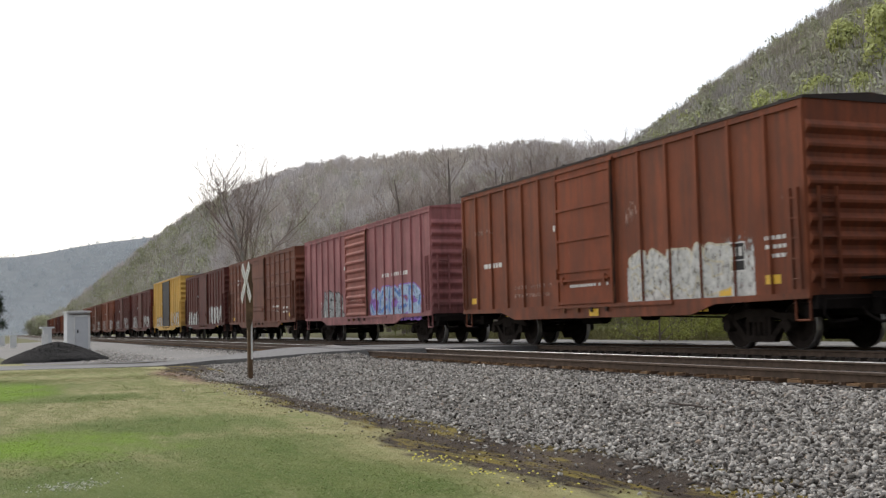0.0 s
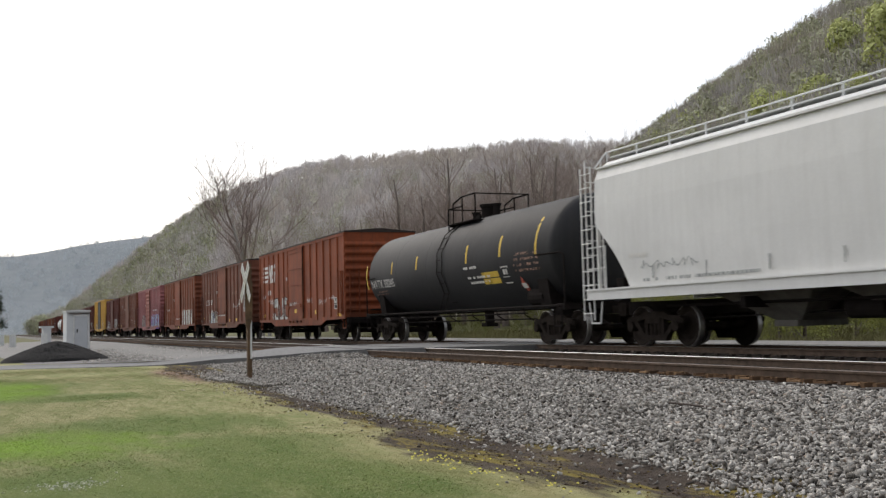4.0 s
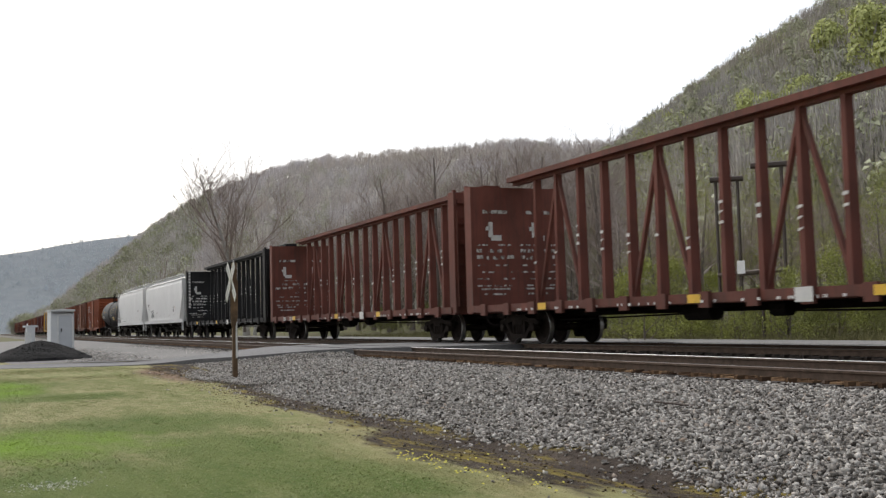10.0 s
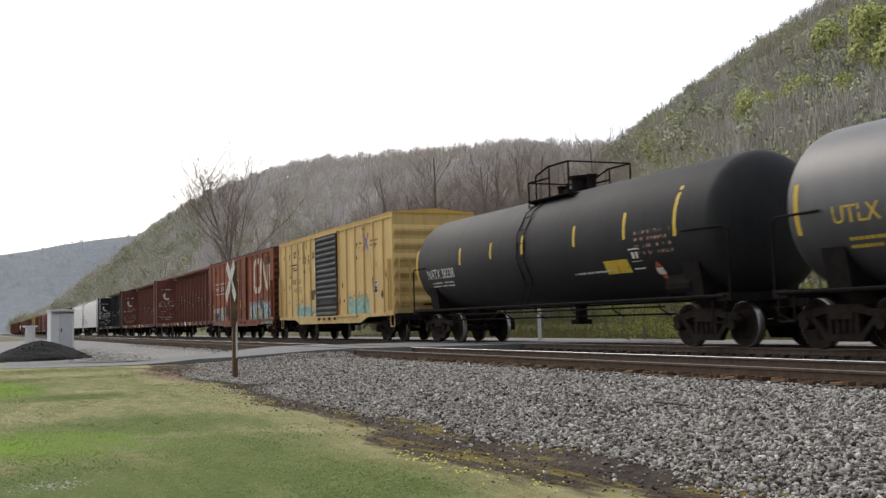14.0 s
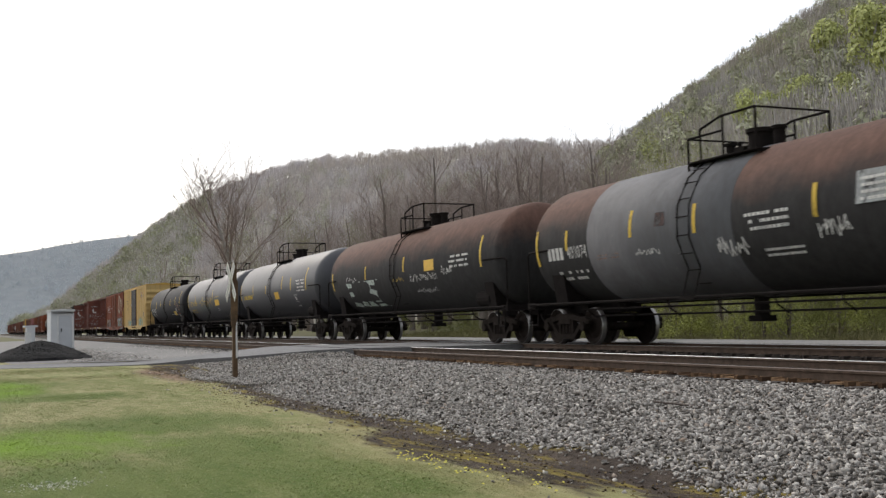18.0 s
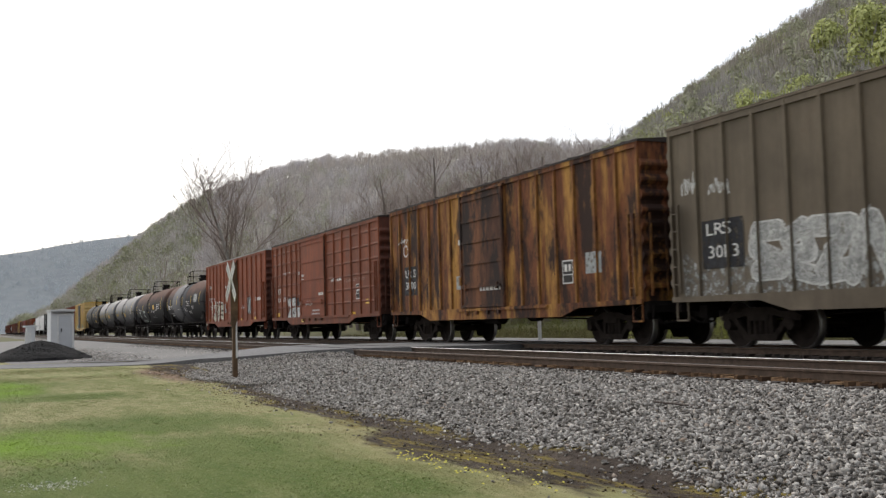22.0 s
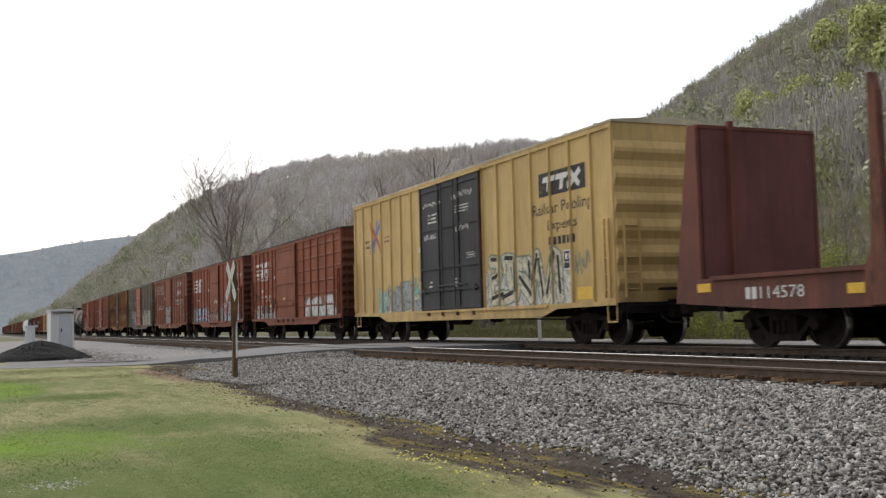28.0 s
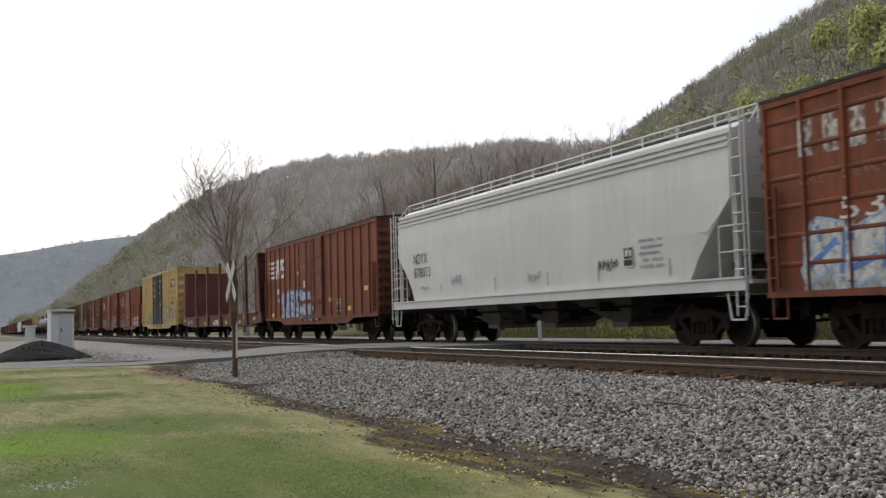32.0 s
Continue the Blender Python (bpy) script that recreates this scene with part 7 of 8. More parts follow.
bars(*c, 4.1, 5.1, 2.45, 2.9, 4, M_LETTER, 176)
tag(*c, -2.6, -1.6, 1.9, 2.2, M_LETTER, 177)
tag(*c, 0.2, 1.2, 1.6, 2.3, M_LETTER, 178, 0.04)
tag(*c, 3.0, 3.9, 1.8, 2.4, M_LETTER, 179, 0.04)
decal(*c, "paint_patch", [rect(-1.7, -1.35, 2.55, 2.85)], M_PATCH, 0.012)
c = CARS["wrwk"]
words(*c, "WR", -6.65, -6.1, 2.2, 2.48)
words(*c, "WK", -5.75, -5.2, 2.2, 2.48)
words(*c, "36", -6.55, -6.1, 1.75, 2.03)
words(*c, "79", -5.7, -5.3, 1.75, 2.03)
wash(*c, -7.2, -2.0, 0.93, 1.25, M_SPRAY_C, 180, 0.4)
graffiti(*c, -5.8, -2.7, 1.0, 2.25, 4, M_SPRAY_C, M_SPRAY_W, None, 181, M_PATCH, 0.04)
decal(*c, "grey_panel", [rect(-2.4, -1.75, 1.5, 2.0)], M_SPRAY_G, 0.006)
bars(*c, -1.1, 1.1, 1.2, 1.9, 3, M_GHOST, 182)
tag(*c, -6.6, -6.2, 2.8, 3.4, M_SPRAY_W, 183)
tag(*c, 2.0, 2.7, 1.5, 1.9, M_LETTER, 184)
graffiti(*c, 3.5, 4.4, 1.3, 2.3, 2, M_SPRAY_G, M_PATCH, None, 185)
small_print(c, 12, [(4.8, 5.6, 1.3, 1.6, 1), (5.2, 6.4, 2.0, 2.4, 1)])
c = CARS["sou"]
words(*c, "SOU", -6.75, -6.0, 2.15, 2.42)
words(*c, "531 761", -6.75, -5.0, 1.78, 2.05)
graffiti(*c, -4.8, -2.8, 0.74, 1.95, 2, M_SPRAY_W, M_SPRAY_K, None, 191, None, 0.05)
decal(*c, "paint_patch", [rect(-3.5, -2.95, 1.55, 1.85)], M_SPRAY_K, 0.016)
tag(*c, -1.8, -0.6, 1.4, 1.8, M_LETTER, 192, 0.035, 12)
bars(*c, 0.2, 1.0, 1.9, 2.15, 1, M_LETTER, 193, fill=0.9)
small_print(c, 13, [(-5.7, -4.4, 3.0, 3.3, 1), (1.8, 3.2, 2.4, 2.7, 1), (3.0, 6.0, 2.3, 2.55, 1), (-2.3, -1.9, 2.6, 3.0, 2)])
bars(*c, -1.0, 0.4, 1.1, 1.4, 2, M_SPRAY_W, 194)
consolidated(*c, 4.9, 1.6, 0.5)
c = CARS["rust"]
decal(*c, "paint_patch", [rect(-6.45, -5.35, 1.55, 2.5)], M_SPRAY_K, 0.005)
words(*c, "LR S", -6.35, -5.45, 2.15, 2.4, M_LETTER, 0.008)
words(*c, "3000", -6.35, -5.45, 1.75, 2.0, M_LETTER, 0.008)
decal(*c, "emblem_ring", [stroke((-6.3 + 0.2 * math.cos(a), 3.05 + 0.2 * math.sin(a)), (-6.3 + 0.2 * math.cos(a + 0.8), 3.05 + 0.2 * math.sin(a + 0.8)), 0.04) for a in [0.785 * k for k in range(8)]], M_LETTER)
tag(*c, -6.9, -5.9, 3.2, 3.6, M_LETTER, 200)
consolidated(*c, 4.2, 1.5, 0.5)
decal(*c, "grey_panel", [rect(5.3, 6.0, 1.7, 2.2), rect(-2.2, -1.75, 1.6, 2.0)], M_SPRAY_G, 0.007)
bars(*c, -0.4, 0.9, 1.5, 1.8, 1, M_LETTER, 201)
c = CARS["lrs"]
wash(*c, -7.3, -1.6, 1.0, 2.45, M_WASH, 210, 0.6)
graffiti(*c, -5.2, -1.9, 1.05, 2.35, 4, M_WASH, M_SPRAY_W, None, 211, None, 0.035)
decal(*c, "paint_patch", [rect(-6.65, -5.4, 1.55, 2.5)], M_SPRAY_K, 0.012)
words(*c, "LRS", -6.5, -5.75, 2.2, 2.44, M_LETTER, 0.016)
words(*c, "3013", -6.45, -5.55, 1.75, 2.0, M_LETTER, 0.016)
tag(*c, -7.3, -6.7, 2.9, 3.7, M_SPRAY_W, 212, 0.05)
tag(*c, -6.4, -5.7, 2.8, 3.5, M_SPRAY_W, 213, 0.05)
wash(*c, 1.9, 6.6, 1.0, 2.3, M_SPRAY_C, 214, 0.55)
graffiti(*c, 2.0, 6.5, 0.98, 2.35, 5, M_SPRAY_C, M_SPRAY_W, None, 215, M_SPRAY_G)
consolidated(*c, 5.7, 1.6, 0.45)


def southern(c, graf):
    blocks(*c, 8, -6.65, -1.85, 3.35, 4.0, M_OLDLETTER, 0.42)
    words(*c, "GIVES A GREEN LIGHT TO INNOVATIONS", -6.6, -1.8, 2.86, 3.0, M_GHOST)
    words(*c, "531251", -5.75, -2.7, 2.18, 2.55)
    blocks(*c, 8, 2.75, 5.5, 3.7, 4.0, M_OLDLETTER, 0.42)
    words(*c, "SERVES", 3.1, 5.0, 3.05, 3.4)
    words(*c, "THE SOUTH", 2.7, 5.5, 2.4, 2.75)


c = CARS["sth"]
southern(c, 0)
wash(*c, -1.45, 1.05, 1.1, 2.6, M_SPRAY_G, 220, 0.3)
graffiti(*c, -1.4, 1.0, 1.15, 2.4, 4, M_SPRAY_G, M_SPRAY_K, None, 221, None, 0.05)
bars(*c, -2.4, -1.8, 2.4, 3.2, 3, M_LETTER, 222)
tag(*c, -7.2, -6.2, 0.95, 1.3, M_LETTER, 223)
consolidated(*c, 4.7, 1.6, 0.6)
bars(*c, 6.0, 6.8, 2.2, 2.6, 1, M_GHOST, 224)
c = CARS["nsg"]
stripes_logo(*c, -7.0, -4.4, 2.95, 3.8)
wash(*c, -7.45, -1.6, 0.95, 2.3, M_SPRAY_GR, 230, 0.35)
wash(*c, -7.45, 7.45, 1.0, 2.1, M_WASH, 229, 0.5)
wash(*c, 1.3, 7.45, 0.95, 2.5, M_SPRAY_GR, 231, 0.3)
graffiti(*c, -6.6, -2.2, 0.98, 2.0, 5, M_LTBLUE, M_SPRAY_K, None, 232, M_SPRAY_R, 0.05)
graffiti(*c, 2.0, 6.4, 0.98, 2.2, 6, M_LTBLUE, M_SPRAY_K, None, 233, M_SPRAY_R, 0.05)
graffiti(*c, 2.4, 6.0, 1.3, 2.1, 4, M_SPRAY_R, M_SPRAY_W, None, 239, M_SPRAY_K, 0.03)
tag(*c, -1.2, 0.9, 1.4, 1.9, M_SPRAY_C, 234, 0.06, 9)
tag(*c, 0.0, 0.9, 2.0, 2.5, M_LETTER, 235, 0.05)
tag(*c, 5.7, 7.1, 3.2, 3.9, M_LETTER, 236, 0.05, 9)
tag(*c, 6.0, 6.6, 2.6, 2.9, M_LETTER, 237, 0.045, 6)
bars(*c, -5.8, -5.3, 2.4, 2.6, 1, M_LETTER, 238)
c = CARS["ns407"]
stripes_logo(*c, -6.75, -4.1, 2.95, 3.85)
blocks(*c, 2, -5.6, -5.1, 2.35, 2.58)
words(*c, "407318", -5.7, -3.9, 1.9, 2.18)
wash(*c, -5.8, 0.5, 0.95, 1.35, M_SPRAY_W, 240, 0.7)
graffiti(*c, -6.6, -3.0, 1.0, 1.7, 6, M_SPRAY_G, M_SPRAY_W, None, 241, None, 0.03)
wash(*c, 2.2, 6.6, 0.95, 2.1, M_SPRAY_G, 242, 0.5)
graffiti(*c, 2.4, 6.4, 1.0, 1.9, 4, M_SPRAY_W, M_SPRAY_G, None, 243)
decal(*c, "paint_patch", [rect(-5.6, -4.9, 1.3, 1.65), rect(-4.7, -4.0, 1.3, 1.7), rect(-3.5, -2.8, 1.5, 2.0), rect(-6.7, -6.2, 2.0, 2.3)], M_PATCH, 0.018)
bars(*c, -1.6, -0.6, 3.0, 3.3, 2, M_GHOST, 244)
c = CARS["ttx"]
decal(*c, "name_panel", [rect(5.55, 7.85, 3.75, 4.35)], M_LETTER_DARK, 0.005)
for k in range(3):
    x = 5.75 + 0.66 * k
    decal(*c, "lettering", ([rect(x, x + 0.6, 4.1, 4.24, 0.06), rect(x + 0.2, x + 0.36, 3.85, 4.12, 0.06)] if k < 2 else [stroke((x, 3.86), (x + 0.55, 4.23), 0.15), stroke((x + 0.06, 4.23), (x + 0.5, 3.86), 0.15)]), M_LETTER, 0.009)
words(*c, "Railcar Pooling", 5.2, 8.1, 3.2, 3.58, M_LETTER_DARK)
words(*c, "Experts", 5.95, 7.4, 2.8, 3.12, M_LETTER_DARK)
blocks(*c, 6, 6.0, 7.35, 2.5, 2.7, M_LETTER_DARK, 0.3)
decal(*c, "emblem_cross", [stroke((-7.4, 3.2), (-6.2, 4.35), 0.16), stroke((-7.0, 3.2), (-6.6, 4.35), 0.1)], M_SPRAY_B, 0.006)
decal(*c, "emblem_cross", [stroke((-6.2, 3.2), (-7.4, 4.35), 0.16)], M_SPRAY_R, 0.009)
wash(*c, -6.6, -2.4, 0.95, 2.3, M_SPRAY_T, 250, 0.5)
graffiti(*c, -5.8, -2.6, 0.98, 2.05, 4, M_SPRAY_G, M_SPRAY_GR, M_SPRAY_C, 251)
wash(*c, 2.3, 7.0, 0.95, 2.3, M_SPRAY_W, 252, 0.6)
graffiti(*c, 2.5, 6.6, 0.98, 2.5, 5, M_SPRAY_C, M_SPRAY_GR, None, 253, M_SPRAY_K, 0.05)
tag(*c, 7.2, 8.0, 1.5, 2.5, M_SPRAY_GR, 254, 0.04)
decal(*c, "yellow_panel", [rect(7.3, 8.1, 1.1, 1.4)], M_YELLOW, 0.006)
consolidated(*c, 6.7, 1.85, 0.42)
for k, (x0, x1, z0, z1) in enumerate(((-2.1, -0.6, 4.2, 4.5), (0.2, 1.8, 4.25, 4.6), (-2.0, -1.0, 3.1, 3.5), (0.4, 1.4, 3.2, 3.7))):
    tag(*c, x0, x1, z0, z1, M_LETTER, 255 + k, 0.025, 12)
for k, (x0, x1, z0, z1) in enumerate(((-1.7, -0.9, 3.75, 4.1), (0.4, 1.4, 3.9, 4.15), (1.2, 1.8, 2.5, 2.7), (-1.7, -1.4, 1.6, 2.0), (0.3, 0.5, 1.7, 2.0))):
    bars(*c, x0, x1, z0, z1, 3, M_LETTER, 260 + k)
bars(*c, -7.9, -7.4, 3.4, 3.8, 2, M_LETTER_DARK, 266)
bars(*c, -5.9, -5.3, 3.5, 3.8, 2, M_LETTER_DARK, 267)
c = CARS["bhf"]
stripes_logo(*c, -0.45, 1.05, 0.82, 1.12)
blocks(*c, 2, -9.45, -9.1, 0.93, 1.15)
words(*c, "114578", -9.05, -7.9, 0.93, 1.15)
yellow_marks(*c, [(-10.9, 1.1), (-6.9, 0.95), (-3.6, 0.85), (-0.9, 0.85), (2.6, 0.85), (6.2, 0.85), (9.6, 1.0)])
consolidated(*c, 7.25, 0.85, 0.42)
c = CARS["ns441"]
stripes_logo(*c, -7.5, -4.6, 2.9, 3.8)
blocks(*c, 2, -6.1, -5.7, 2.15, 2.4)
words(*c, "441565", -6.1, -4.75, 1.75, 1.98)
wash(*c, -6.0, 0.8, 0.85, 1.5, M_SPRAY_W, 270, 0.6)
graffiti(*c, -5.2, -0.2, 0.9, 2.3, 5, M_LTBLUE, M_SPRAY_B, None, 271, M_SPRAY_W, 0.07)
graffiti(*c, -5.0, -1.0, 0.9, 1.5, 4, M_SPRAY_W, M_SPRAY_T, None, 272, M_SPRAY_B)
bars(*c, -0.2, 0.6, 3.2, 3.6, 3, M_GHOST, 273)
bars(*c, -1.7, -0.6, 3.2, 3.4, 1, M_GHOST, 274)
consolidated(*c, 3.3, 1.2, 0.42)
decal(*c, "paint_patch", [rect(-1.1, -0.85, 2.3, 2.6), rect(-1.1, -0.9, 1.9, 2.1)], M_LETTER, 0.05)
c = CARS["ndyx"]
words(*c, "NDYX", -7.4, -6.25, 2.55, 2.88, M_LETTER_DARK)
words(*c, "878073", -7.4, -6.0, 2.1, 2.42, M_LETTER_DARK)
tag(*c, -6.9, -6.1, 1.6, 1.9, M_SPRAY_G, 280, 0.06)
tag(*c, -4.4, -3.6, 1.6, 2.2, M_SPRAY_G, 281, 0.06, 14)
bars(*c, -4.9, -1.4, 1.15, 1.25, 1, M_SPRAY_G, 282)
for k, x in enumerate((-7.9, -5.2, -1.4, 1.6, 4.0, 6.8)):
    decal(*c, "reflector", [rect(x, x + 0.05, 1.5, 1.85)], M_SPRAY_G, 0.01)
tag(*c, 0.5, 1.3, 1.5, 2.0, M_SPRAY_G, 283, 0.03, 12)
tag(*c, 4.0, 4.9, 1.6, 2.1, M_SPRAY_K, 284, 0.03, 14)
consolidated(*c, 5.1, 1.75, 0.4)
bars(*c, 5.7, 6.6, 1.7, 2.4, 5, M_SPRAY_G, 285)
c = CARS["sth2"]
southern(c, 1)
graffiti(*c, -6.5, -3.0, 0.98, 2.3, 4, M_SPRAY_W, M_LTBLUE, M_SPRAY_G, 290, M_SPRAY_B, 0.06)


# ---- woods and hills ----
def loft_hill(name, foot, ridge, back, mat, label, rows=14, rough=4.0, freq=0.02):
    """A slope swept from a foot line over a ridge line to a back line; each point is (azimuth degrees, distance, height)."""
    def at(line, k, n):
        t = k / n * (len(line) - 1)
        i = min(int(t), len(line) - 2)
        a, b = Vector(line[i]), Vector(line[i + 1])
        p = a.lerp(b, t - i)
        az = radians(p[0])
        return Vector((-math.cos(az) * p[1], math.sin(az) * p[1], p[2]))
    n = 70
    vs, grid = [], []
    for k in range(n + 1):
        f, r, b = at(foot, k, n), at(ridge, k, n), at(back, k, n)
        row = []
        for j in range(rows + 1):
            t = j / rows
            p = f.lerp(r, t)
            p.z = f.z + (r.z - f.z) * (0.35 * t + 0.65 * t * t * (3 - 2 * t))
            if 0 < j:
                p.z += rough * t * noise.noise((p.x * freq, p.y * freq, 0.0))
            row.append(p)
        row.append(b)
        grid.append(row)
        vs += [tuple(p) for p in row]
    w = rows + 2
    fs = np.array([(i * w + j, (i + 1) * w + j, (i + 1) * w + j + 1, i * w + j + 1) for i in range(n) for j in range(w - 1)])
    ob = new(name, big_mesh(name, np.array(vs), fs, [mat], None, True))
    tagged(ob, label, "hill", kind="structure")
    return np.array([[tuple(p) for p in row[:-1]] for row in grid])


def far_tree(seed, leaf, twigs=64, size=0.05):
    """A small tree of height about 1: dark trunk and limbs (2), upswept twigs (0) and, if leafy, leaf clumps on the lobes of its crown (1)."""
    r = np.random.RandomState(seed)
    T, I = [], []

    def blade(a, b, w0, mi):
        s = np.cross(b - a, r.normal(size=3))
        s /= np.linalg.norm(s) + 1e-9
        T.append([a - s * w0, a + s * w0, b])
        I.append(mi)
    top = np.array([r.normal(0, 0.05), r.normal(0, 0.05), 0.93])
    blade(np.array([0, 0, 0.12]), top, 0.010, 2)
    wide = r.uniform(0.26, 0.36)
    for k in range(7):
        t = r.uniform(0.25, 0.75)
        ang = r.uniform(0, 6.283)
        b = np.array([math.cos(ang) * wide * 0.8, math.sin(ang) * wide * 0.8, t * 0.8 + r.uniform(0.22, 0.4)])
        blade(top * t, b, 0.006, 2)
    for k in range(twigs):
        ang, u = r.uniform(0, 6.283), r.uniform(0.15, 1) ** 0.5
        ph = r.uniform(-0.7, 1.57)
        c = np.array([math.cos(ang) * math.cos(ph) * wide * u, math.sin(ang) * math.cos(ph) * wide * u, 0.55 + 0.34 * math.sin(ph) * u])
        d = (c - np.array([0, 0, 0.3])) * np.array([0.5, 0.5, 1.0]) + np.array([0, 0, 0.25]) + r.normal(0, 0.12, 3)
        d *= r.uniform(0.12, 0.22) / np.linalg.norm(d)
        blade(c, c + d, 0.0075, 0)
    if leaf:
        lobes = [(np.array([0, 0, 0.66]), wide * 0.8)]
        for k in range(7):
            ang, up = r.uniform(0, 6.283), r.uniform(0.42, 0.84)
            far = wide * r.uniform(0.35, 0.75) * (1.25 - up)
            lobes.append((np.array([math.cos(ang) * far, math.sin(ang) * far, up]), wide * r.uniform(0.36, 0.58)))
        for k in range(leaf):
            c, rad = lobes[r.randint(len(lobes))]
            d = r.normal(size=3)
            d[2] = d[2] * 0.9 + 0.15
            d /= np.linalg.norm(d)
            q = c + d * rad * r.uniform(0.75, 1.08)
            # leaf clumps lie roughly along the lobe's surface
            a = np.cross(d, r.normal(size=3))
            a /= np.linalg.norm(a)
            b = np.cross(d, a)
            v = [a * math.cos(t) + b * math.sin(t) + d * r.normal(0, 0.45) for t in (r.uniform(0, 1.2), 2.1 + r.uniform(-0.5, 0.5), 4.2 + r.uniform(-0.5, 0.5))]
            T.append([q + w * size * r.uniform(0.6, 1.3) for w in v])
            I.append(1)
    return np.array([np.array(t) for t in T]), np.array(I)


def conifer(seed):
    r = np.random.RandomState(seed)
    T = [[(-0.012, 0, 0), (0.012, 0, 0), (0, 0, 1)]]
    for k in range(60):
        z = r.uniform(0.12, 0.97)
        ang = r.uniform(0, 6.283)
        L = 0.2 * (1.02 - z) + 0.01
        d = np.array([math.cos(ang), math.sin(ang), -0.25])
        s = np.array([-d[1], d[0], 0]) * 0.35 * L
        a = np.array([0, 0, z + 0.03])
        T.append([a, a + d * L + s, a + d * L - s])
    return np.array([np.array(t) for t in T]), np.ones(len(T), dtype=int)


def woods(name, grid, count, protos, size, mats, label, seed, lo=0.0, hi=1.0, pick=None, seen=1.0, sink=0.24):
    r = np.random.RandomState(seed)
    n, m = grid.shape[0] - 1, grid.shape[1] - 1
    V, MI = [], []
    for c in range(count):
        u, w = (r.uniform(0, seen) if r.uniform() < 0.88 else r.uniform(seen, 1)) * (n - 1e-6), (lo + (hi - lo) * r.uniform(0, 1)) * (m - 1e-6)
        i, j = int(u), int(w)
        fu, fw = u - i, w - j
        p = (grid[i, j] * (1 - fu) + grid[i + 1, j] * fu) * (1 - fw) + (grid[i, j + 1] * (1 - fu) + grid[i + 1, j + 1] * fu) * fw
        k = pick(r, u / n, w / m) if pick else r.randint(len(protos))
        T, I = protos[k]
        s = size * r.uniform(0.65, 1.15)
        a = r.uniform(0, 6.283)
        R = np.array([[math.cos(a), -math.sin(a), 0], [math.sin(a), math.cos(a), 0], [0, 0, 1]]) * s
        V.append((T.reshape(-1, 3) @ R.T + p - np.array([0, 0, sink * s])).reshape(-1, 3, 3))
        MI.append(I)
    V, MI = np.concatenate(V), np.concatenate(MI)
    ob = new(name, big_mesh(name, V.reshape(-1, 3), np.arange(3 * len(V)).reshape(-1, 3), mats, MI))
    tagged(ob, label, "woods", kind="stuff")


def ridge(dist, drop, pts, k=1.0):
    """A ridge line from (azimuth, elevation) pairs, lowered by the height of its trees; even steps of azimuth."""
    az, el = [p[0] for p in pts], [k * p[1] for p in pts]
    n = 36
    return [(a, dist, dist * math.tan(radians(float(np.interp(a, az, el)))) + 0.66 - drop) for a in (az[0] + (az[-1] - az[0]) * i / n for i in range(n + 1))]


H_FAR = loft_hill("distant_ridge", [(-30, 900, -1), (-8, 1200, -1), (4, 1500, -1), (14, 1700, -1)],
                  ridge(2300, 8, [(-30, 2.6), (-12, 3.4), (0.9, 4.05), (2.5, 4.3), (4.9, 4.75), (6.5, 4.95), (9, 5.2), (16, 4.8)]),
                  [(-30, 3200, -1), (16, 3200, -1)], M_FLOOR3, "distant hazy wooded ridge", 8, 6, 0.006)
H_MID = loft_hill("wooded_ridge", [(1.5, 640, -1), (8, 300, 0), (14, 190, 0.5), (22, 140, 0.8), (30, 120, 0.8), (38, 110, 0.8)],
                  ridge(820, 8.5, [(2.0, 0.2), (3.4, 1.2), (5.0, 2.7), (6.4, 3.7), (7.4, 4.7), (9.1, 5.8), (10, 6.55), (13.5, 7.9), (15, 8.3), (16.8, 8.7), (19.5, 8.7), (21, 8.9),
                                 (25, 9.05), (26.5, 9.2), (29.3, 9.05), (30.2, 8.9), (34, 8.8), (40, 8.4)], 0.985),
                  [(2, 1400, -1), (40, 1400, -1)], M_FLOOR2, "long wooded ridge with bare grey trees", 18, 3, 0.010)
H_RIGHT = loft_hill("steep_wooded_hill", [(27, 170, 0.8), (33, 95, 0.8), (45, 62, 0.8), (65, 50, 0.8), (90, 50, 0.8)],
                    ridge(640, 8.0, [(28, 5.6), (31, 7.6), (33.2, 9.2), (35.9, 11.1), (37.9, 12.2), (39.2, 12.75), (40, 13.25), (42, 14.25), (42.8, 14.75), (45, 15.7), (50, 18.0), (60, 19), (75, 19), (90, 18)], 0.952),
                    [(29, 1100, 10), (90, 1100, 20)], M_FLOOR1, "steep wooded hillside in early leaf", 22, 3, 0.014)
FT = [far_tree(i, 0) for i in range(6)] + [far_tree(20 + i, 190, 34, 0.030) for i in range(4)] + [far_tree(40 + i, 330, 16, 0.034) for i in range(4)]


def pick_right(r, u, w):
    x = r.uniform()
    bare = 0.34 + 0.34 * w + (0.3 if w < 0.3 else 0.0)
    return r.randint(6) if x < bare else (6 + r.randint(4) if x < bare + 0.3 else 10 + r.randint(4))


def pick_mid(r, u, w):
    leafy = 0.9 if u < 0.24 and w < 0.85 else 0.28 * (1 - w)
    return 6 + r.randint(4) if r.uniform() < leafy else r.randint(6)


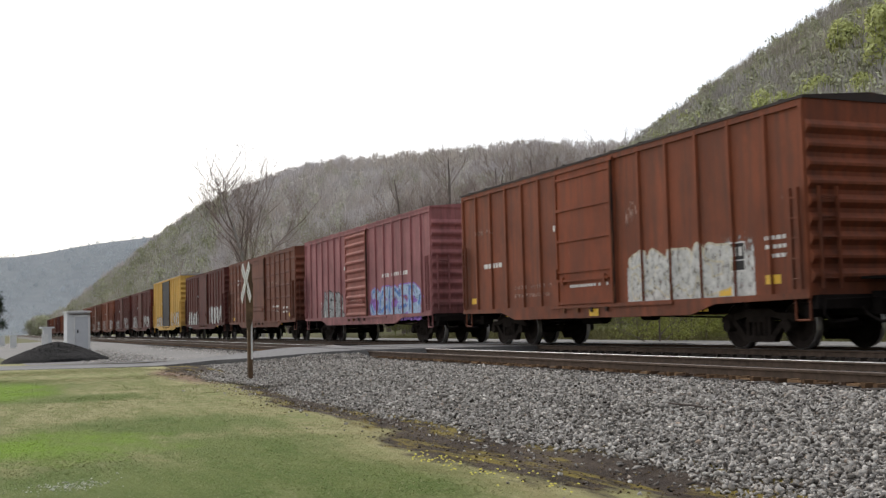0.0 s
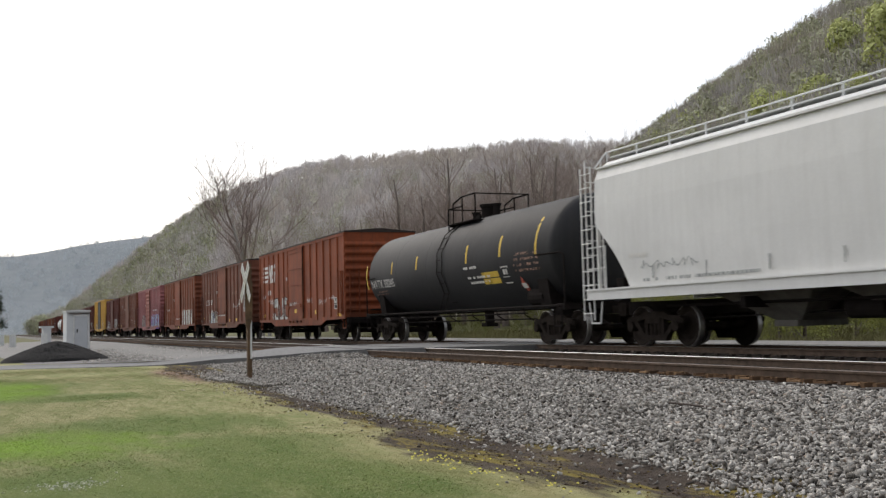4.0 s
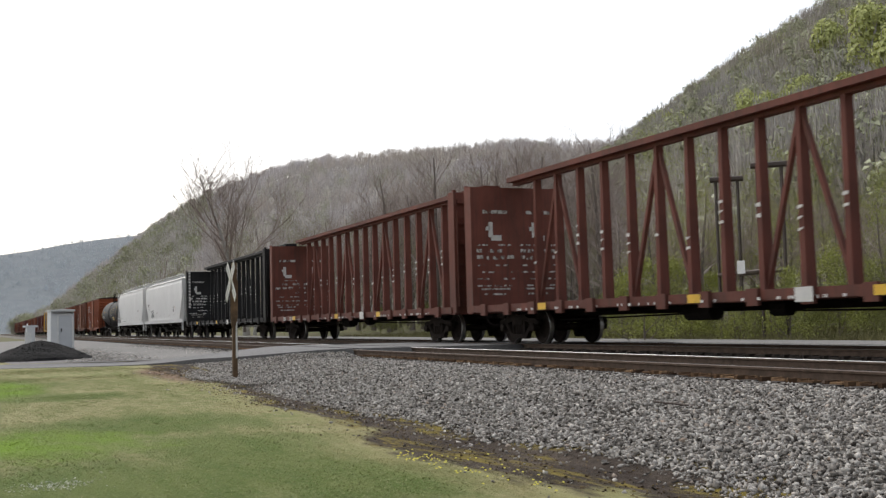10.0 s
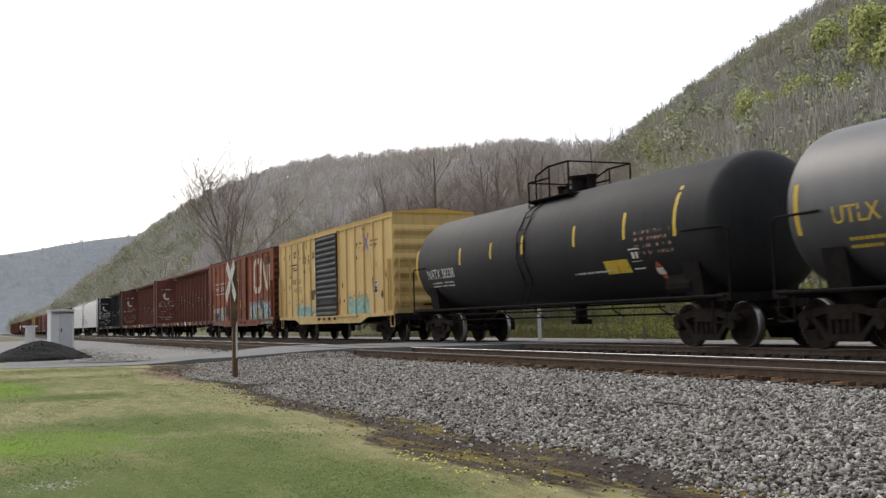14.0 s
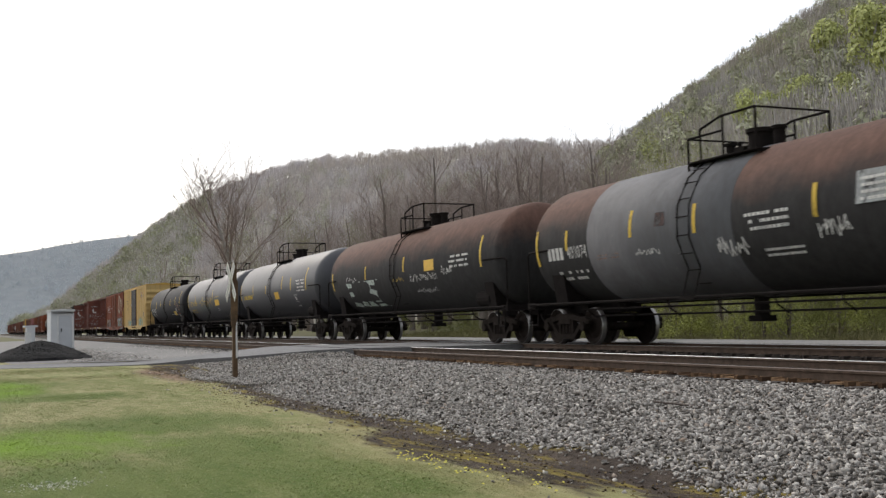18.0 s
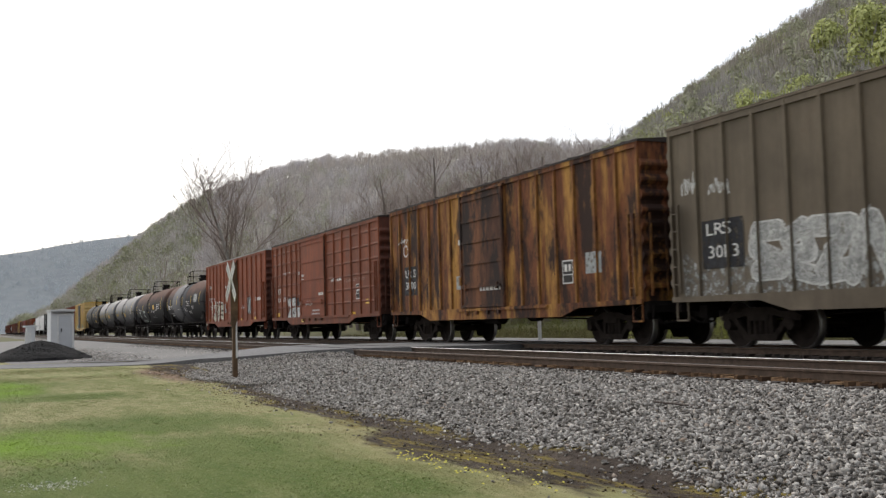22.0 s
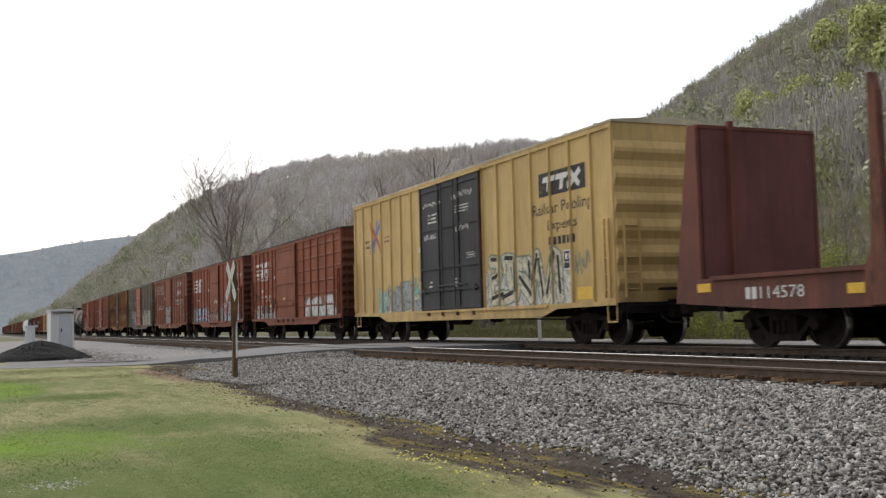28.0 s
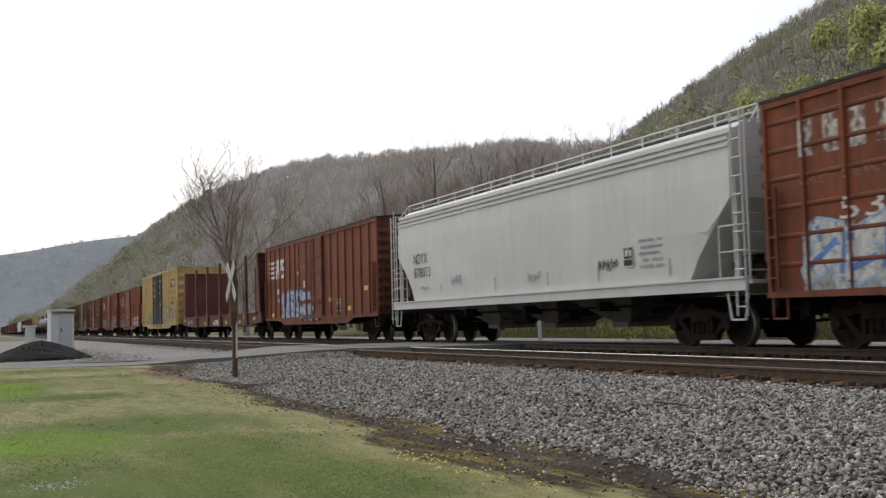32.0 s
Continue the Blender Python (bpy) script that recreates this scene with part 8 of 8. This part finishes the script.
woods("hillside_woods", H_RIGHT, 4300, FT, 16.0, [M_TWIGS_NEAR, M_OLIVE, M_SLOPE_BARK], "bare and budding trees on a steep hillside", 3, 0.08, 1.0, pick_right, 0.5)
woods("hillside_spring_trees", H_RIGHT, 110, FT[10:], 15.0, [M_TWIGS_NEAR, M_SPRING, M_SLOPE_BARK], "yellow-green trees among the bare woods", 23, 0.34, 0.85, None, 0.5)
woods("hilltop_woods", H_RIGHT, 420, FT[:6], 15.0, [M_TWIGS_NEAR, M_SPRING, M_SLOPE_BARK], "bare trees along the hilltop", 13, 0.93, 1.0, None, 0.5)
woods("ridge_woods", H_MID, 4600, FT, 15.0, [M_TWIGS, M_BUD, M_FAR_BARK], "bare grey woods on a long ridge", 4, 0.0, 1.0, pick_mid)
woods("flank_woods", H_MID[:18], 620, FT[6:], 15.0, [M_TWIGS_NEAR, M_OLIVE, M_SLOPE_BARK], "olive budding woods on the end of the ridge", 24, 0.0, 0.85)
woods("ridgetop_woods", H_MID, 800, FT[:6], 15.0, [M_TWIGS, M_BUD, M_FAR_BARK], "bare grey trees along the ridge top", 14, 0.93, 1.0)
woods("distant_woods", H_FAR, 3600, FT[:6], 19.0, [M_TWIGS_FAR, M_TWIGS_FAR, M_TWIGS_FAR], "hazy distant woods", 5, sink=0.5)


def spot(grid, az, el):
    """The place on a slope seen at an azimuth and elevation from the lawn."""
    want = Vector((-math.cos(radians(az)) * math.cos(radians(el)), math.sin(radians(az)) * math.cos(radians(el)), math.sin(radians(el))))
    best, out = -2, None
    for row in grid:
        for p in row:
            q = Vector(p)
            d = q.normalized().dot(want)
            if d > best:
                best, out = d, q
    return out


def hill_tree(name, az, el, size, tri, kinds, mats, label, group):
    p = spot(H_RIGHT, az, el)
    root = new(name)
    root.matrix_basis = pose(p.x, p.y, p.z - 0.06 * size)
    tagged(root, label, "tree", group)
    for k, nm in enumerate(("twigs", "foliage", "trunk")):
        t = tri[kinds == k]
        if len(t):
            part(nm, big_mesh(nm, t.reshape(-1, 3) * size, np.arange(3 * len(t)).reshape(-1, 3), [mats[k]]), None, root)


for az, el, size, k in ((39.5, 8.7, 17, 60), (40.4, 8.3, 14, 61), (42.2, 9.6, 15, 65), (41.4, 9.3, 12, 69), (43.7, 11.7, 20, 62), (45.9, 10.4, 24, 63), (47.3, 9.8, 21, 64), (44.6, 9.4, 14, 66), (47.5, 13.0, 20, 67)):
    hill_tree("tree", az, el, size, *far_tree(k, 1900, 40, 0.026), [M_TWIGS_NEAR, M_SPRING, M_SLOPE_BARK], "round tree in fresh yellow-green leaf", "green trees on the hillside")
for az, el, size, k in ((36.25, 11.0, 13, 1), (37.85, 11.9, 13, 2), (38.2, 12.0, 10, 3), (33.9, 9.3, 8, 4), (32.8, 8.6, 7, 5)):
    hill_tree("conifer", az, el, size, *conifer(k), [M_PINE, M_PINE, M_PINE], "dark narrow conifer on the hilltop", "conifers on the hilltop")


# ---- trees along the far side of the tracks ----
def tree_parts(seed, height, spread=0.5, limbs=11, lean=0.0, fine=1.0, bush=5):
    """A bare tree: tapered trunk, limbs, boughs and twigs. Returns the trunk and the crown."""
    r = random.Random(seed)
    trunk, crown = Geo(), Geo()
    pts, p = [Vector((0, 0, -0.5))], Vector((0, 0, 0))
    d = Vector((lean, 0.3 * lean, 1)).normalized()
    n = 7
    for i in range(n):
        pts.append(p.copy())
        d = (d + Vector((r.uniform(-0.1, 0.1), r.uniform(-0.1, 0.1), 0.05))).normalized()
        p = p + d * height * 0.78 / n
    rad = height * 0.017
    for i in range(n):
        trunk.tube(pts[i], pts[i + 1], rad * (1 - 0.85 * i / n), rad * (1 - 0.85 * (i + 1) / n), 7, False)

    def twig(a, b, w):
        s = (b - a).cross(Vector((r.uniform(-1, 1), r.uniform(-1, 1), r.uniform(-1, 1))))
        s = s.normalized() * w if s.length > 1e-6 else Vector((w, 0, 0))
        crown.add([a - s, a + s, b], [(0, 1, 2)])

    def bough(a, d, length, w, level):
        k = 3 if level < 2 else 2
        pts_ = [a]
        for i in range(k):
            d = (d + Vector((r.uniform(-0.25, 0.25), r.uniform(-0.25, 0.25), r.uniform(-0.02, 0.28)))).normalized()
            pts_.append(pts_[-1] + d * length / k)
        for i in range(k):
            if level < 2:
                crown.tube(pts_[i], pts_[i + 1], w * (1 - 0.7 * i / k), w * (1 - 0.7 * (i + 1) / k), 4, False)
            else:
                twig(pts_[i], pts_[i + 1], w)
        if level < 3:
            m = bush
            for i in range(m):
                t = r.uniform(0.25, 1.0) * k
                j = min(int(t), k - 1)
                q = pts_[j].lerp(pts_[j + 1], t - j)
                side = Vector((r.uniform(-1, 1), r.uniform(-1, 1), r.uniform(-0.1, 0.9))).normalized()
                bough(q, (d * 0.55 + side * 0.75).normalized(), length * r.uniform(0.38, 0.6), w * 0.42, level + 1)
    for i in range(limbs):
        t = 0.28 + 0.7 * (i + r.random()) / limbs
        k = t * n
        j = min(int(k), n - 1)
        q = pts[j].lerp(pts[j + 1], k - j)
        a = r.uniform(0, 6.283)
        side = Vector((math.cos(a), math.sin(a), r.uniform(0.35, 1.1))).normalized()
        bough(q, side, height * spread * (1.1 - 0.7 * t) * r.uniform(0.7, 1.1), rad * 0.42 * (1.2 - t) * fine, 0)
    return trunk, crown


def leaf_crown(seed, height, radius, count, size):
    """Loose spring foliage: small leaf triangles in uneven clumps."""
    r = np.random.RandomState(seed)
    up = r.uniform(0.25, 0.95, 30)
    ang, far = r.uniform(0, 6.283, 30), radius * np.sqrt(r.uniform(0, 1, 30)) * (1.15 - up)
    cl = np.stack([far * np.cos(ang), far * np.sin(ang), up * height], 1)
    c = cl[r.randint(30, size=count)] + np.clip(r.normal(0, radius * 0.15, (count, 3)), -radius * 0.3, radius * 0.3)
    v = c[:, None] + r.normal(0, size, (count, 3, 3))
    return v.reshape(-1, 3), np.arange(3 * count).reshape(-1, 3)


def make_tree(seed, height, spread, bark, label, leaf=None, lean=0.0, limbs=11, fine=1.0, crown_mat=None, bush=5):
    root = new("tree")
    tagged(root, label, "tree", "trees beyond the tracks")
    t, c = tree_parts(seed, height, spread, limbs, lean, fine, bush)
    part("trunk", t, bark, root, smooth=True)
    part("crown", c, crown_mat or bark, root)
    if leaf:
        v, f = leaf_crown(seed, height, height * spread * 0.62, leaf[1], leaf[2])
        part("foliage", big_mesh("foliage", v, f, [leaf[0]]), None, root)
    return root


protos = [make_tree(100 + i, 13.0, 0.33, M_TRUNK, "tall bare grey tree before spring leaf", None, 0.04 * (i - 2), 17, 0.85, M_BARK, 6) for i in range(5)]
budding = [make_tree(120 + i, 11.0, 0.40, M_TRUNK, "slender tree in first yellow-green leaf", (M_LEAF, 5000, 0.028), 0.0, crown_mat=M_BARK) for i in range(3)]
hazy = [make_tree(130 + i, 11.0, 0.46, M_TRUNK, "slender tree with dull olive spring buds", (M_HAZYLEAF, 4500, 0.03), 0.0, crown_mat=M_BARK) for i in range(2)]
shrubs = [make_tree(140 + i, 2.6, 0.8, M_BRUSH, "low bush in fresh olive leaf", (M_BRUSH, 5000, 0.022), 0.0, 9) for i in range(3)]
thicket = [make_tree(150 + i, 4.2, 0.6, M_TRUNK, "tall bush in fresh yellow-green leaf", (M_LEAF, 6000, 0.03), 0.0, 10) for i in range(3)]
used = set()


def plant(pool, k, az, dist, s, z=0.4):
    set_tree(pool, k, *from_polar(az, dist), z, s)


def set_tree(pool, k, x, y, z, s):
    m = pose(x, y, z, 0, 0, (k * 77) % 360)
    ob = pool[k % len(pool)]
    if ob.name in used:
        ob = copy_thing(ob, m)
    else:
        used.add(ob.name)
        ob.matrix_basis = m
    ob.scale = (s, s, s)


def from_polar(az, dist):
    return -math.cos(radians(az)) * dist, math.sin(radians(az)) * dist


tr = random.Random(31)
for k in range(76):
    az = 14.5 + 18.5 * (k + tr.uniform(-0.4, 0.4)) / 76
    plant(protos, k, az, tr.uniform(95, 140) - 1.2 * (az - 14), tr.uniform(0.85, 1.12) * (0.97 + 0.5 * sm(17, 23, az)), 0.6)
for k in range(14):
    az = 33.0 + 16 * (k + tr.uniform(-0.4, 0.4)) / 14
    plant(protos, k, az, tr.uniform(56, 70), tr.uniform(0.5, 0.75), 0.7)
for k in range(28):
    az = 13 + 20 * (k + tr.uniform(-0.4, 0.4)) / 28
    plant(hazy, k, az, tr.uniform(75, 105), tr.uniform(0.45, 0.85), 0.6)
# detailed trees up the foot of the steep hill
for k in range(52):
    u, w = tr.uniform(0.0, 0.46) * 70, tr.uniform(0.02, 0.36) * 22
    x, y, z = H_RIGHT[int(u), int(w)] + (H_RIGHT[int(u) + 1, int(w) + 1] - H_RIGHT[int(u), int(w)]) * tr.random()
    pool = protos if k % 3 else (hazy if k % 2 else budding)
    set_tree(pool, k, x, y, z - 0.3, tr.uniform(0.7, 1.1))
for k in range(30):
    az = 34 + 17 * (k + tr.uniform(-0.4, 0.4)) / 30
    plant(budding, k, az, tr.uniform(46, 70), tr.uniform(0.5, 0.85), 0.6)
for k in range(13):
    az = 5 + 10 * (k + tr.uniform(-0.4, 0.4)) / 13
    plant(hazy, k + 1, az, tr.uniform(150, 230), tr.uniform(0.7, 1.1), 0.4)
for k in range(26):
    az = 33 + 18 * (k + tr.uniform(-0.5, 0.5)) / 26
    plant(thicket, k, az, tr.uniform(38, 56), tr.uniform(0.55, 1.0), -0.95)
for k in range(42):
    az = 11 + 40 * (k + tr.uniform(-0.5, 0.5)) / 42
    plant(shrubs, k, az, 27.5 / math.sin(radians(az)) * tr.uniform(0.96, 1.2), tr.uniform(0.5, 0.9), -0.25)
big = make_tree(171, 24.5, 0.40, M_PALEBARK, "large pale-barked sycamore, bare against the sky", None, 0.13, 24, 0.9, M_BARK, 7)
big.matrix_basis = pose(*from_polar(12.95, 108), 0.3, 0, 0, -119)
fork = make_tree(175, 12.5, 0.30, M_PALEBARK, "leaning pale-barked sycamore stem, bare", None, 0.32, 10, 1.2, M_BARK)
fork.matrix_basis = pose(*from_polar(13.4, 107), 0.3, 0, 0, 61)
big2 = make_tree(172, 14.5, 0.4, M_BARK, "dark bare roadside tree", None, -0.05, 10, 1.3)
big2.matrix_basis = pose(*from_polar(8.8, 150), 0.3)
left_tree = make_tree(173, 7.0, 0.5, M_BARK, "dark leafy tree beside the yard", (M_PINE, 4000, 0.09), 0.0)
left_tree.matrix_basis = pose(*from_polar(-0.2, 150), -0.4)


# ---- crossing signs ----
def crossbuck(x, y, z, turn, tall, label, lean=(0, 0), post_mat=None):
    ob = new("crossing_sign")
    ob.matrix_basis = pose(x, y, z, lean[0], lean[1], turn)
    tagged(ob, label, "crossing sign", "signs at the level crossing")
    part("post", Geo().box(-0.055, 0.055, -0.055, 0.055, -0.4, tall), post_mat or M_WOODPOST, ob, "rusty brown post")
    if post_mat is None:
        part("backing_board", Geo().prism_x([(-0.10, 2.42), (0.0, 2.5), (0.075, 2.35), (0.06, 1.5), (-0.03, 1.15), (-0.10, 1.35)], 0.056, 0.08), M_WOODPOST, ob, "weathered brown board")
        part("pale_edge", Geo().box(0.057, 0.062, 0.012, 0.054, 0.55, 1.9), M_WHITE, ob, "narrow pale strip along the post edge")
    for s in (-1, 1):
        a = radians(48 * s)
        dx, dz = math.sin(a) * 0.6, math.cos(a) * 0.6
        nx, nz = math.cos(a) * 0.11, -math.sin(a) * 0.11
        c = tall - 0.45
        y0 = -0.075 - 0.022 * (s > 0)
        poly = [(-dx - nx, c - dz - nz), (-dx + nx, c - dz + nz), (dx + nx, c + dz + nz), (dx - nx, c + dz - nz)]
        b = part("blade", Geo().prism(poly, y0, y0 + 0.012), M_SIGN, ob, "weathered white sign blade")
        part("bolt", Geo().tube((0, y0 - 0.01, c), (0, y0 + 0.02, c), 0.02, seg=8), M_BRIGHT, b)
        g = Geo()
        for k in range(9):
            if k == 4:
                continue
            t = -0.8 + 0.2 * k
            px, pz = dx * t, c + dz * t
            q = [(px - nx * 0.5 - dx * 0.05, pz - nz * 0.5 - dz * 0.05), (px + nx * 0.5 - dx * 0.05, pz + nz * 0.5 - dz * 0.05),
                 (px + nx * 0.5 + dx * 0.05, pz + nz * 0.5 + dz * 0.05), (px - nx * 0.5 + dx * 0.05, pz - nz * 0.5 + dz * 0.05)]
            g.add([(u, y0 - 0.004, w) for u, w in q], [(0, 1, 2, 3)])
        part("lettering", g, M_SPRAY_G, b)
    return ob


s1 = crossbuck(-25.3, 5.53, -0.62, 0, 2.81, "white crossing sign on a rusty brown post in ballast", (0, 0.6))
s2 = crossbuck(-33.0, 17.9, -0.45, 163, 2.6, "white crossing sign beyond the tracks", post_mat=M_WHITE)

# ---- signal cabinet, markers, heap ----
M_GREYBOX2 = plain_mat("grey_door_enamel", (0.52, 0.535, 0.55), 0.5, var=0.06, scale=2, bump=0.03)
cab = new("signal_cabinet")
cab.matrix_basis = pose(-68.0, 4.45, -0.45, 0, 0, 6)
tagged(cab, "tall pale grey steel signal cabinet with one door", "cabinet")
part("body", Geo().box(-0.5, 0.75, -0.72, 0.60, 0.1, 2.32), M_GREYBOX, cab)
part("roof", Geo().prism_x([(-0.78, 2.32), (0.66, 2.32), (0.66, 2.4), (0.0, 2.45), (-0.78, 2.4)], -0.57, 0.85), M_WHITE, cab)
part("plinth", Geo().box(-0.55, 0.8, -0.77, 0.65, -0.3, 0.12), M_GRAVEL, cab)
d = part("door", Geo().box(0.75, 0.79, -0.27, 0.46, 0.16, 2.05), M_GREYBOX2, cab, "flat steel door")
part("door_frame", Geo().box(0.751, 0.81, -0.36, -0.28, 0.12, 2.14).box(0.751, 0.81, 0.47, 0.56, 0.12, 2.14).box(0.751, 0.81, -0.36, 0.56, 2.06, 2.14), M_WHITE, cab)
part("handle", Geo().box(0.79, 0.83, -0.16, -0.1, 1.1, 1.3), M_BLACK, d)
part("hood", Geo().box(0.75, 0.86, -0.6, 0.58, 2.2, 2.24), M_DARKSTEEL, cab)


def marker(x, y, z, w, h, label, mat):
    ob = part("marker_post", Geo().box(-w / 2, w / 2, -w / 2, w / 2, -0.3, h).box(-w / 2 - 0.02, w / 2 + 0.02, -w / 2 - 0.02, w / 2 + 0.02, h, h + 0.04), mat)
    ob.matrix_basis = pose(x, y, z)
    tagged(ob, label, "post", "pale posts near the cabinet")


marker(-72.0, 2.75, -0.44, 0.36, 1.05, "short white concrete post in gravel", M_WHITE)
marker(-95.0, 1.2, -0.44, 0.5, 1.0, "squat pale post in the gravel yard", M_WHITE)
marker(-110.0, 0.4, -0.44, 0.5, 1.0, "squat pale post in the gravel yard", M_WHITE)
box2 = part("relay_case", Geo().box(-0.22, 0.22, -0.3, 0.3, 0.3, 1.5).box(-0.3, 0.3, -0.5, 0.5, 1.5, 1.64).box(-0.16, 0.16, -0.2, 0.2, -0.2, 0.3), [M_GREYBOX])
box2.matrix_basis = pose(-90.0, 3.6, -0.44, 0, 0, 15)
tagged(box2, "small grey relay case with a white lid", "cabinet")
slab = part("concrete_block", Geo().box(-0.5, 0.5, -0.4, 0.4, -0.2, 0.28), M_WHITE)
slab.matrix_basis = pose(-74.0, 4.1, -0.42, 0, 0, 20)
tagged(slab, "low white concrete block on gravel", "block")

heap = Geo()
hr = random.Random(12)
NR, NA = 9, 30
for i in range(NR + 1):
    t = i / NR
    for k in range(NA):
        a = 6.283 * k / NA
        wob = 1 + 0.10 * noise.noise((math.cos(a) * 2, math.sin(a) * 2, t * 3))
        x, y = math.cos(a) * 2.3 * t * wob, math.sin(a) * 2.12 * t * wob
        z = 0.76 * (1 - t ** 1.35) + 0.05 * noise.noise((x * 2.3, y * 2.3, 5.0)) * (1 - t) + 0.02 * hr.uniform(-1, 1)
        heap.v.append((x, y, z - (0.06 if i == NR else 0)))
for i in range(NR):
    for k in range(NA):
        heap.f.append((i * NA + k, i * NA + (k + 1) % NA, (i + 1) * NA + (k + 1) % NA, (i + 1) * NA + k))
        heap.mi.append(0)
hp = part("mound", heap, M_COAL)
hp.matrix_basis = pose(-45.5, 2.2, -0.43)
tagged(hp, "black heap of broken asphalt beside the road", "heap")
hv, hf = stones(500, lambda r, n: np.stack([-45.5 + r.normal(0, 1.15, n), 2.2 + r.normal(0, 1.0, n), np.zeros(n)], 1), 0.01, 0.026, 21)
hc = hv.reshape(-1, 8, 3)
rad = np.hypot((hc[:, :, 0].mean(1) + 45.5) / 2.3, (hc[:, :, 1].mean(1) - 2.2) / 2.1)
hc[:, :, 2] += (-0.43 + 0.76 * (1 - np.clip(rad, 0, 1) ** 1.35))[:, None]
tagged(new("heap_lumps", big_mesh("heap_lumps", hc.reshape(-1, 3), hf, [M_COAL])), "loose black lumps on the heap", "rubble", kind="stuff")

# ---- steel frame and posts beyond the tracks ----
def from_az(az, dist):
    return -math.cos(radians(az)) * dist, math.sin(radians(az)) * dist


fr = new("steel_frame")
tagged(fr, "tall rusty dark steel portal frame beyond the tracks", "frame")
legs = {}
for nm, az, dist, top in (("a", 40.0, 39.0, 5.85), ("b", 41.2, 39.0, 5.85), ("c", 37.9, 42.0, 5.8), ("d", 39.0, 42.0, 5.8)):
    x, y = from_az(az, dist)
    legs[nm] = (x, y, top)
    part("leg", Geo().box(x - 0.042, x + 0.042, y - 0.042, y + 0.042, -0.6, top), M_DARKSTEEL, fr)
for p, q2 in (("a", "b"), ("c", "d")):
    a, b = legs[p], legs[q2]
    part("cap_beam", Geo().tube((a[0] - 0.15, a[1] - 0.15, a[2]), (b[0] + 0.15, b[1] + 0.15, b[2]), 0.11, seg=6), M_DARKSTEEL, fr)
for p, q2 in (("a", "c"), ("b", "d")):
    a, b = legs[p], legs[q2]
    part("side_beam", Geo().tube((a[0], a[1], 2.15), (b[0], b[1], 2.15), 0.07, seg=6), M_DARKSTEEL, fr)

x, y = from_az(39.0, 38.5)
part("notice_plate", Geo().box(x - 0.2, x + 0.2, y - 0.012, y + 0.012, 2.05, 2.5), M_WHITE, fr, "small white notice")

# ---- a stick on the ballast, pale stones and dandelions on the lawn ----
st = part("stick", Geo().pipe([(-0.32, 0, 0.01), (0.0, 0.02, 0.02), (0.34, -0.01, 0.03)], 0.012), M_DARKSTEEL)
st.matrix_basis = pose(-9.9, 7.05, -0.335, 0, 4, 15)
tagged(st, "thin dark stick lying on ballast", "stick")
M_DANDELION = plain_mat("dandelion_yellow", (0.62, 0.55, 0.06), 0.7, var=0.2)
dr = np.random.RandomState(4)
dv, df = [], []
for k in range(90):
    x, y = (-9.5 + dr.normal(0, 0.35), 3.83 + dr.normal(0, 0.1)) if k < 45 else (-8.0 + dr.normal(0, 0.9), 3.95 + dr.normal(0, 0.22))
    z = lawn_z(x, y) + dr.uniform(0.03, 0.06)
    n0 = len(dv)
    for i in range(6):
        a = 6.283 * i / 6
        dv.append((x + 0.014 * math.cos(a), y + 0.014 * math.sin(a), z + 0.006 * (i % 2)))
    dv.append((x, y, z + 0.012))
    df += [(n0 + i, n0 + (i + 1) % 6, n0 + 6) for i in range(6)]
tagged(new("dandelions", big_mesh("dandelions", np.array(dv), np.array(df), [M_DANDELION])), "small yellow dandelion flowers in the lawn", "flowers", kind="stuff")


# ---- the train runs away from the camera at about 15 m/s, slowing slightly ----
def run(t):
    return 15.8385 * t - 0.030701 * t * t + 0.00021177 * t ** 3


def motions():
    for car, q in MOVING:
        walk(car, [(t, pose(q - run(t), TRACK_FAR, 0.0)) for t in range(0, 33, 2)])


motions()
